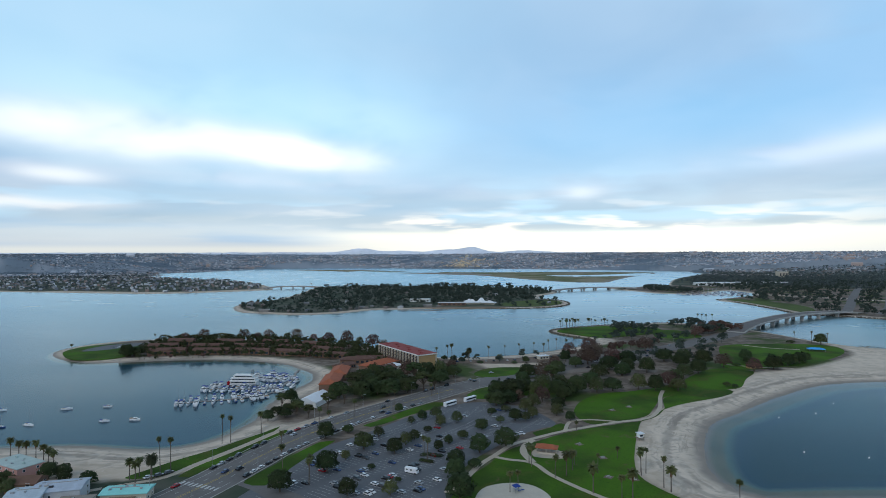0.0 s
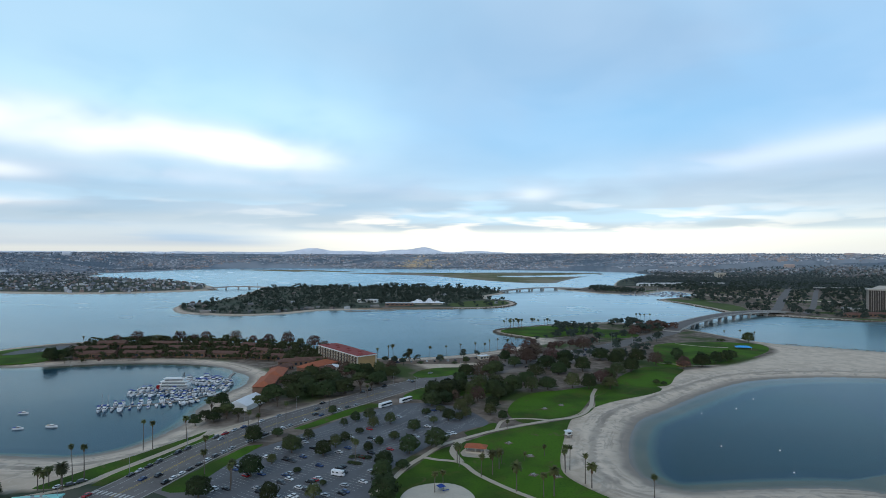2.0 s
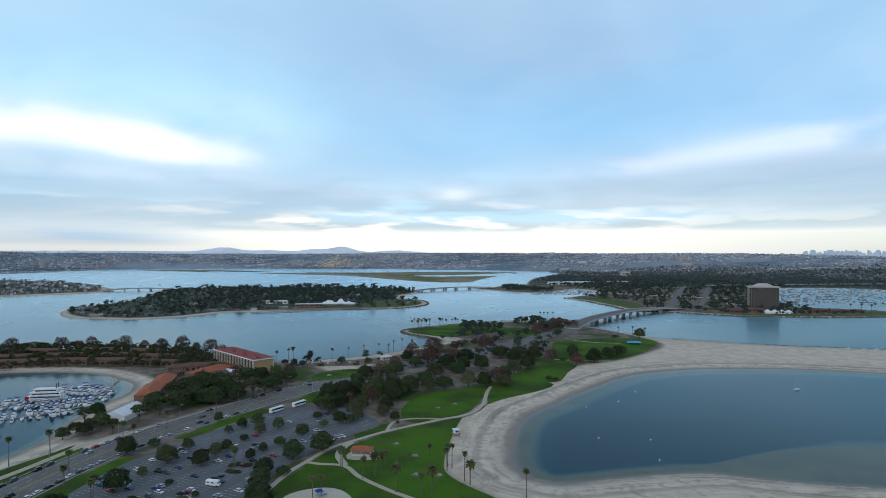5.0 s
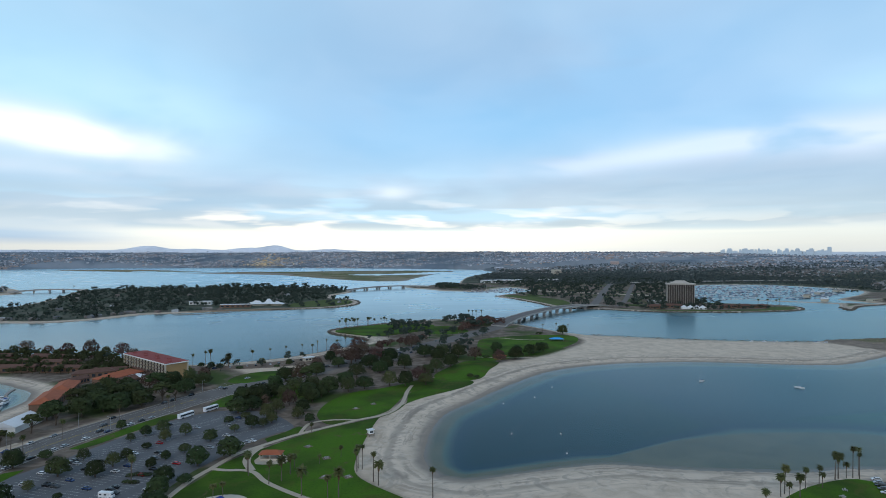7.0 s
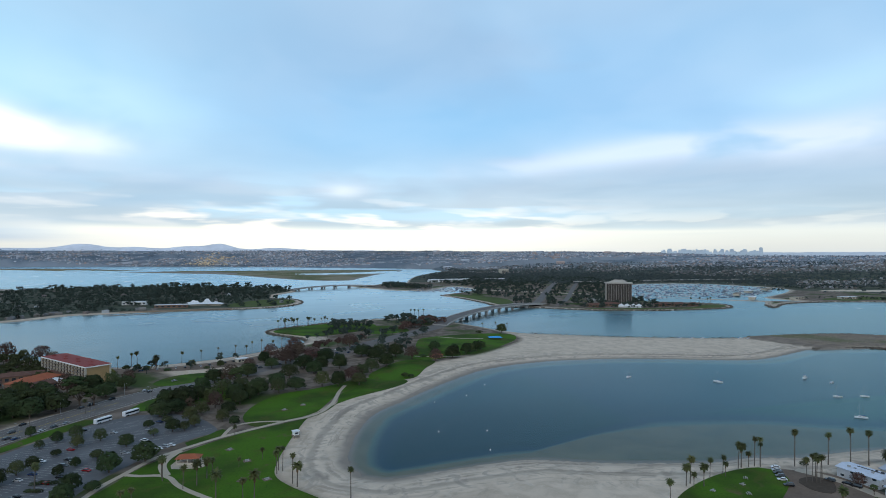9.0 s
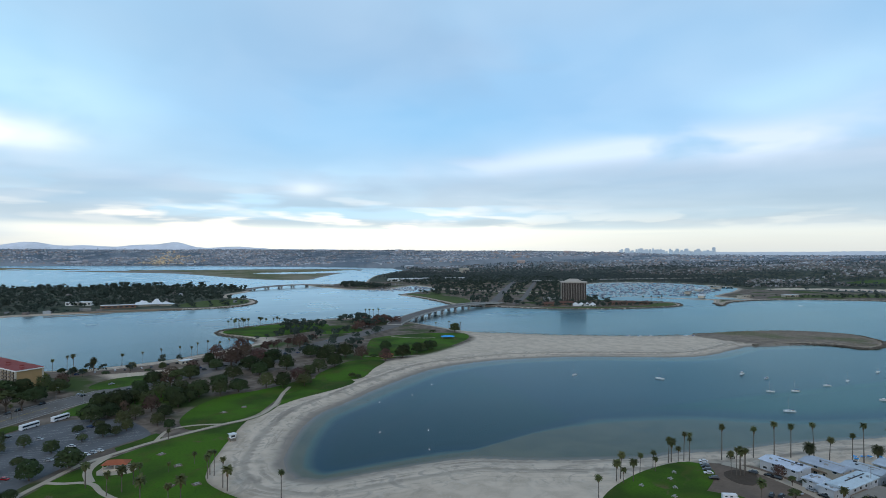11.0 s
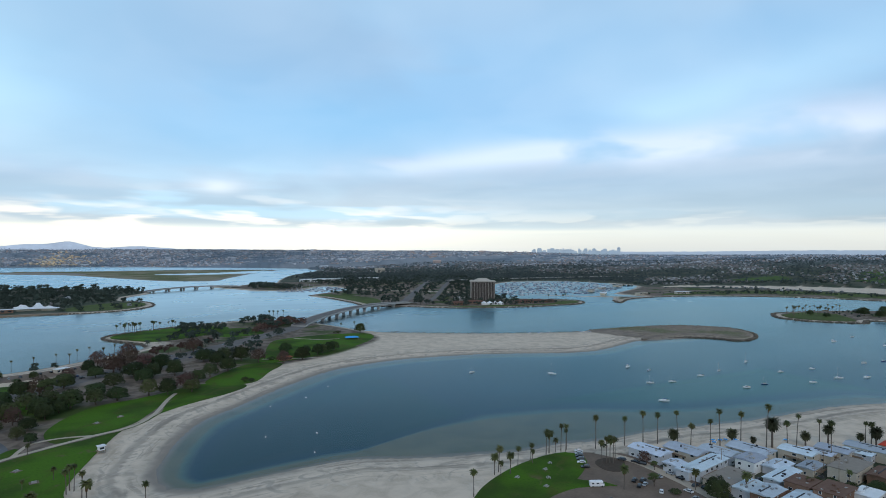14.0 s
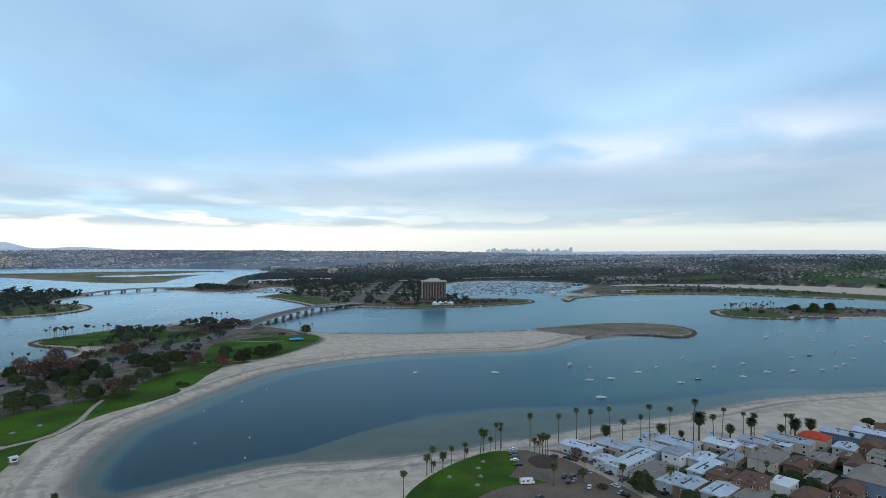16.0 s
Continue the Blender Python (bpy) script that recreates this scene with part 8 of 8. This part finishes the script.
rubble([s for s in spots_in(JETTY, 2200, 9, 1.0) if s[0] > 745 + 20 * noise.noise((s[1] / 30, 0, 0))], 9, "brown rubble and scrub covering the jetty")
isle_all = spots_in(ISLE, 2700, 1, 11)
isle_lawn = curve_points(LAWNS["isle_lawn"])
keep = signed_distance(np.array(isle_all), isle_lawn) < -2
isle_all = [s for s, k in zip(isle_all, keep) if (k or random.random() < 0.10) and not (-215 < s[0] < 0 and 1215 < s[1] < 1300)]
woods("island_woods", isle_all, 2, "dark dense woods on the island", 4, 8, leaves=9, blobs=5, low_west=-280)
woods("island_woods", isle_all[1::5], 22, "tall dark trees over the island woods", 9, 17, leaves=18, low_west=-280)
isle_edge = spots_in(ISLE, 2600, 71, 10)
inland = signed_distance(np.array(isle_edge), ISLE)
BUNGALOWS = [q for q, k in zip(isle_edge, inland) if k < 34 and q[1] < 1300 and q[0] < -110][:34] + isle_edge[200:226]
BASIN_NEAR = [(555, 1440), (590, 1150), (680, 1060), (760, 1040), (900, 1040), (960, 1130), (925, 1210), (1050, 1430), (1220, 1660), (1500, 1900), (1300, 2300), (900, 2300), (640, 2000), (720, 1700), (640, 1560)]
q = [s for s in spots_in(BASIN_NEAR, 1450, 3, 5) if signed_distance([s], curve_points(LAWNS["basin_lawn"]))[0] < 0]
qr = np.vstack([curve_points([(632, 1125), (719, 1264), (849, 1483), (988, 1711), (1158, 1986)], False, 12), curve_points([(690, 1120), (787, 1256), (925, 1474), (1103, 1756), (1271, 2012)], False, 12)])
q = [s for s in q if np.hypot(*(qr - np.array(s)).T).min() > 15]
woods("marina_woods", q, 4, "dark park trees behind the marina", 6, 13)
woods("marina_woods", spots_in([(440, 1890), (440, 1730), (490, 1680), (550, 1660), (600, 1740), (560, 1860), (500, 1960)], 120, 5, 3), 5, "dark trees at the far bridge's foot", 7, 14)
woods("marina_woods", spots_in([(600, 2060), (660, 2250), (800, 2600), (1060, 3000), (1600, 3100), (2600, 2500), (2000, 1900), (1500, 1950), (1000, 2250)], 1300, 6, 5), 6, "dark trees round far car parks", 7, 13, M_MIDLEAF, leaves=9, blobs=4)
woods("point_woods", spots_in([(1200, 545), (1260, 600), (1370, 610), (1540, 500), (1440, 430), (1290, 500)], 45, 7, 3), 7, "dark low trees on the southern point", 4, 7)
woods("marina_woods", spots_in([(700, 1050), (760, 1020), (850, 1000), (950, 995), (1000, 1010), (990, 1045), (900, 1070), (800, 1090), (720, 1090)], 120, 61, 2), 61, "dark low trees round the tower hotel", 3, 8)
woods("levee_trees", spots_in([(1330, 1065), (1460, 1045), (1600, 990), (1780, 900), (1830, 760), (1960, 700), (1940, 880), (1880, 1000), (1740, 1090), (1500, 1115), (1340, 1110)], 210, 8, 2), 8, "scattered low trees along the levee", 4, 8)
for x, y, k, z in ((1317, 548, 1, 1.5), (1351, 530, 1, 1.7), (1369, 510, 1, 1.8), (1330, 560, 0, 1.6), (1226, 596, 0, 1.3), (1310, 520, 0, 1.5), (1390, 520, 1, 1.5), (1214, 560, 2, 1.6)):
    plant(TREES[k], x, y, 2.05, None, z)
for x, y in ((1196, 622), (1204, 612), (1212, 620), (1220, 606), (1228, 618), (1236, 628), (1241, 604), (1248, 616), (1254, 598), (1262, 608), (1268, 590), (1274, 602), (1280, 584), (1286, 596), (1292, 578), (1244, 588), (1258, 580), (1300, 588), (1180, 600), (1000, 1050), (1018, 1046), (1030, 1050), (985, 1060), (-600, 1850)):
    plant(FANS[random.choice((0, 2))], x, y, 2.05, None, 1.15)


def town(name, spots, seed, label, lo=8, hi=16, tall=(3.5, 8.0), mat=None):
    """Far houses with pitched or flat roofs, joined."""
    rng = random.Random(seed)
    v, f = [], []
    for x, y in spots:
        g, a = height_at(x, y), rng.choice((0.3, 0.3, 1.87, rng.uniform(0, 3)))
        sx, sy, h = rng.uniform(lo, hi), rng.uniform(lo, hi) * 0.7, rng.uniform(*tall)
        c, s = math.cos(a) / 2, math.sin(a) / 2
        k = len(v)
        cs = [(sx * i * c - sy * j * s, sx * i * s + sy * j * c) for i, j in ((-1, -1), (1, -1), (1, 1), (-1, 1))]
        v += [(x + p, y + r, g - 3) for p, r in cs] + [(x + p, y + r, g + h) for p, r in cs]
        f += [(k, k + 1, k + 5, k + 4), (k + 1, k + 2, k + 6, k + 5), (k + 2, k + 3, k + 7, k + 6), (k + 3, k, k + 4, k + 7)]
        if rng.random() < 0.55:
            r0, r1 = (cs[0][0] + cs[3][0]) / 2, (cs[0][1] + cs[3][1]) / 2
            v += [(x + r0, y + r1, g + h + sy * 0.25), (x - r0, y - r1, g + h + sy * 0.25)]
            f += [(k + 4, k + 5, k + 9, k + 8), (k + 6, k + 7, k + 8, k + 9), (k + 7, k + 4, k + 8), (k + 5, k + 6, k + 9)]
        else:
            f.append((k + 4, k + 5, k + 6, k + 7))
    return tagged(mesh_object(name, v, f, mat or M_FARHOUSE), label, "houses", kind="stuff")


town("island_bungalows", BUNGALOWS, 72, "small tan and grey bungalows among the island trees", 7, 13, (3.0, 4.4), M_FARHOUSE)
crown_s = [q for q in spots_in(SHORE_TOWN, 5600, 11, 22) if q[0] > -2400]
half = int(len(crown_s) * 0.46)
town("shore_town", crown_s[:half], 12, "pale low houses on the far shore", 6, 12, (3.5, 6.5), M_SHOREHOUSE)
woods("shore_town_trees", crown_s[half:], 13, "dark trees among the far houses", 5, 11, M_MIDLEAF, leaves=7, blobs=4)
rng = np.random.default_rng(17)
hill_s = []
while len(hill_s) < 24000:
    b, r = math.radians(rng.uniform(-48, 78)), 2000 + 3400 * math.sqrt(rng.random())
    x, y = r * math.sin(b), r * math.cos(b)
    hill_s.append((x, y))
while len(hill_s) < 40000:
    b, r = math.radians(rng.uniform(-48, 22)), rng.uniform(3050, 4750)
    hill_s.append((r * math.sin(b), r * math.cos(b)))
while len(hill_s) < 50000:
    b, r = math.radians(rng.uniform(-48, 20)), rng.uniform(4100, 4750)
    hill_s.append((r * math.sin(b), r * math.cos(b)))
random.Random(6).shuffle(hill_s)
hs = np.array(hill_s)
ok = ((signed_distance(hs, FARSIDE, 3000) > 20) | ((signed_distance(hs, SHORE_TOWN, 3000) > 60) & ((hs[:, 0] < -2350) | (hs[:, 1] > 2500))) | (signed_distance(hs, BASIN, 3000) > 60)) & (signed_distance(hs, RIVER, 200) < -60) & (signed_distance(hs, np.array(BASIN_NEAR, float), 100) < -10)
hill_s = [tuple(p) for p in hs[ok]]
extra = []
while len(extra) < 13500:
    b, r = math.radians(rng.uniform(18, 80)), rng.uniform(2150, 3700)
    extra.append((r * math.sin(b), r * math.cos(b)))
ex = np.array(extra)
ok = (signed_distance(ex, BASIN, 3000) > 40) & (signed_distance(ex, RIVER, 200) < -50) & (signed_distance(ex, curve_points(FIELDS["field_north"]), 50) < -5) & (signed_distance(ex, curve_points(FIELDS["field_south"]), 50) < -5)
near_h = [q for q in hill_s if math.hypot(*q) < 3500] + [tuple(q) for q in ex[ok]]
random.Random(4).shuffle(near_h)
wild = [q for q in near_h if math.degrees(math.atan2(q[0], q[1])) < 50 and math.hypot(*q) < 2950]
wild_set = set(wild)
near_h = [q for q in near_h if q not in wild_set]
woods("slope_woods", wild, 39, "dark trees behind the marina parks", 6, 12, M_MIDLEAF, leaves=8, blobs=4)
hill_s = [q for q in hill_s if math.hypot(*q) >= 3500]
rows = random.Random(5)
hill_s_more = [(r * math.sin(b), r * math.cos(b)) for b, r in [(math.radians(rows.uniform(-48, -8)), rows.uniform(3900, 4780)) for _ in range(5000)]]
hill_s_more = [q for q, d in zip(hill_s_more, signed_distance(np.array(hill_s_more), FARSIDE, 3000)) if d > 15]
rows = random.Random(8)
built = [rows.random() < 0.34 + 1.5 * noise.noise((q[0] / 260, q[1] / 200, 1.5)) for q in near_h]
woods("river_woods", spots_in([(1560, 1400), (1800, 1400), (2050, 1320), (2270, 1120), (2400, 900), (2440, 960), (2380, 1180), (2200, 1400), (1900, 1560), (1600, 1500)], 260, 51, 3), 51, "dark trees along the river bank", 5, 10, leaves=9, blobs=4)
town("slope_town", [q for q, k in zip(near_h, built) if k], 28, "pale houses on the nearer slopes", 6, 12, (3.0, 5.5))
woods("slope_trees", [q for q, k in zip(near_h, built) if not k], 29, "dark trees among houses on the nearer slopes", 5, 11, M_MIDLEAF, leaves=6, blobs=3)


def hill_streets(n, seed, b0, b1, r0, r1, thick=0.62):
    """House lots in rows along streets that follow the slopes, thick in some quarters and thin in others."""
    rng, out = random.Random(seed), []
    while len(out) < n:
        b, r = math.radians(rng.uniform(b0, b1)), rng.uniform(r0, r1)
        x, y = r * math.sin(b), r * math.cos(b)
        if rng.random() > thick + 1.3 * noise.noise((x / 420, y / 170, 0.5)):
            continue
        turn, lots = b + rng.gauss(0, 0.25), rng.randint(4, 22)
        for k in range(lots):
            q = (x + math.cos(turn) * k * 15 + rng.uniform(-2, 2), y - math.sin(turn) * k * 15 + rng.uniform(-3, 3))
            if rng.random() < 0.85:
                out.append(q)
    q = np.array(out)
    land = ((signed_distance(q, FARSIDE, 3000) > 20) | (signed_distance(q, SHORE_TOWN, 3000) > 60) | (signed_distance(q, BASIN, 3000) > 60)) & (signed_distance(q, RIVER, 200) < -60) & (np.hypot(q[:, 0], q[:, 1]) > 3450)
    return [tuple(v) for v in q[land]]


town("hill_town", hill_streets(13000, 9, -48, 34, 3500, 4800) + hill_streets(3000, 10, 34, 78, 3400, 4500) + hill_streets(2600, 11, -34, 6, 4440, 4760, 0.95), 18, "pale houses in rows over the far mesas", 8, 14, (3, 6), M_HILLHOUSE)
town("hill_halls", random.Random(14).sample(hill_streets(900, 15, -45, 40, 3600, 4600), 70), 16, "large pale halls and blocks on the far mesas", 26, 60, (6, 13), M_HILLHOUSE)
# a sunlit patch of hillside, its golden light put into the house colours
rows = random.Random(12)
town("knoll_town", [(4470 * math.sin(a) + rows.gauss(0, 45), 4470 * math.cos(a) + rows.gauss(0, 90)) for a in [math.radians(rows.gauss(-3.0, 0.9)) for _ in range(170)]], 20, "houses on a far knoll with golden sunlight put into their colours", 8, 15, (4, 8), palette("sunlit_house", [(0.80, 0.60, 0.34), (0.70, 0.50, 0.30), (0.85, 0.70, 0.46), (0.55, 0.42, 0.30)]))
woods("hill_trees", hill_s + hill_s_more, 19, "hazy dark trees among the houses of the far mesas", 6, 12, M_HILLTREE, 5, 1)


ribbon("freeway", [(1161, 1863), (1516, 1897), (1868, 1902), (2242, 1857), (2623, 1815)], 26, 9.0, M_KERB, "long pale concrete freeway across the flats", "freeway", 1.5, 40)


def boat_field(name, spots, seed, label):
    """A far marina: hulls with cabins and masts, joined."""
    rng = random.Random(seed)
    v, f = [], []
    for x, y in spots:
        a, L = 0.6 + rng.choice((0, 1.57)) + rng.uniform(-0.1, 0.1), rng.uniform(7, 14)
        c, s = math.cos(a), math.sin(a)
        k, w = len(v), L * 0.16
        for zz in (-0.3, 1.2):
            v += [(x + px * c - py * s, y + px * s + py * c, zz) for px, py in ((-L / 2, -w), (L * 0.2, -w), (L / 2, 0), (L * 0.2, w), (-L / 2, w))]
        f += [(k + j, k + (j + 1) % 5, k + 5 + (j + 1) % 5, k + 5 + j) for j in range(5)] + [tuple(k + 5 + j for j in range(5))]
        k = len(v)
        for zz in (1.2, 2.6):
            v += [(x + px * c - py * s, y + px * s + py * c, zz) for px, py in ((-L * 0.2, -w * 0.7), (L * 0.15, -w * 0.7), (L * 0.15, w * 0.7), (-L * 0.2, w * 0.7))]
        f += [(k + j, k + (j + 1) % 4, k + 4 + (j + 1) % 4, k + 4 + j) for j in range(4)] + [(k + 4, k + 5, k + 6, k + 7)]
        if rng.random() < 0.6:
            k = len(v)
            v += [(x - 0.1, y, 1), (x + 0.1, y, 1), (x + 0.1, y, L * 1.35), (x - 0.1, y, L * 1.35)]
            f.append((k, k + 1, k + 2, k + 3))
    return tagged(mesh_object(name, v, f, M_FIELDBOAT), label, "boats", kind="stuff")


def slips(poly, rows, gap, seed):
    """Spots in even rows, as in a marina."""
    rng = random.Random(seed)
    p = np.array(poly, float)
    lo, hi = p.min(0), p.max(0)
    out = []
    y = lo[1]
    while y < hi[1]:
        x = lo[0]
        while x < hi[0]:
            if rng.random() < 0.72:
                out.append((x + rng.uniform(-1, 1), y + rng.choice((-6, 6))))
            x += gap
        y += rows
    q = np.array(out)
    return [s for s, k in zip(out, signed_distance(q, p, 500) > 3) if k]


boat_field("marina_boats", slips([(960, 1205), (1075, 1425), (1245, 1655), (1430, 1790), (1620, 1725), (1680, 1500), (1560, 1360), (1330, 1220), (1250, 1180), (1180, 1250), (1080, 1230)], 44, 6.5, 31), 32, "crowded white yachts at far marina docks")
boat_field("marina_boats", slips([(480, 1650), (600, 1730), (690, 1790), (695, 1660), (630, 1575), (560, 1560), (520, 1600)], 30, 6.5, 33), 34, "white yachts at small far docks")

# far skyline, mountains
rng = random.Random(77)
for k in range(34):
    b = radians(38.9 + 8.2 * (k + rng.uniform(-0.3, 0.3)) / 34)
    d = 4750
    h = 117 + 4750 / 1032 * rng.choice((1.2, 2, 2.5, 3, 4, 5, 5.5)) * (0.7 if k % 9 == 4 else 1)
    if k == 33:
        h = 117 + 4750 / 1032 * 8
    t = thing("office_tower", d * math.sin(b), d * math.cos(b), 0, -math.degrees(b) + rng.uniform(-10, 10), "hazy blue-grey office tower on the skyline", "skyscraper", "downtown towers")
    w = rng.uniform(16, 34)
    bm = bmesh.new()
    add_box(bm, w, w, h - rng.uniform(4, 14), 0, 0, 0)
    part("shaft", bm, M_SKYLINE, t)
    bm = bmesh.new()
    add_box(bm, w * 0.7, w * 0.7, h, 0, 0, 0)
    part("top", bm, M_SKYLINE, t)


def ridge(name, b0, b1, peaks, label, d=4900, base=40, mat=None):
    """A far ridge line: peaks are (bearing, height over the eye in degrees, width)."""
    v, f = [], []
    n = 160
    for i in range(n + 1):
        b = b0 + (b1 - b0) * i / n
        e = sum(h * math.exp(-((b - c) / w) ** 2) for c, h, w in peaks) + 0.05 * noise.noise((b * 1.1, 0, 1)) + 0.03 * noise.noise((b * 3.7, 0, 2))
        z = 117 + d * math.tan(radians(e))
        r = radians(b)
        for dd, zz in ((d - 160, base), (d - 60, base + (z - base) * 0.7), (d, z)):
            v.append((dd * math.sin(r), dd * math.cos(r), zz))
    for i in range(n):
        for j in range(2):
            k = 3 * i + j
            f.append((k, k + 3, k + 4, k + 1))
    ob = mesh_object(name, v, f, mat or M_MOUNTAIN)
    for p in ob.data.polygons:
        p.use_smooth = True
    return tagged(ob, label, "mountains", kind="structure")


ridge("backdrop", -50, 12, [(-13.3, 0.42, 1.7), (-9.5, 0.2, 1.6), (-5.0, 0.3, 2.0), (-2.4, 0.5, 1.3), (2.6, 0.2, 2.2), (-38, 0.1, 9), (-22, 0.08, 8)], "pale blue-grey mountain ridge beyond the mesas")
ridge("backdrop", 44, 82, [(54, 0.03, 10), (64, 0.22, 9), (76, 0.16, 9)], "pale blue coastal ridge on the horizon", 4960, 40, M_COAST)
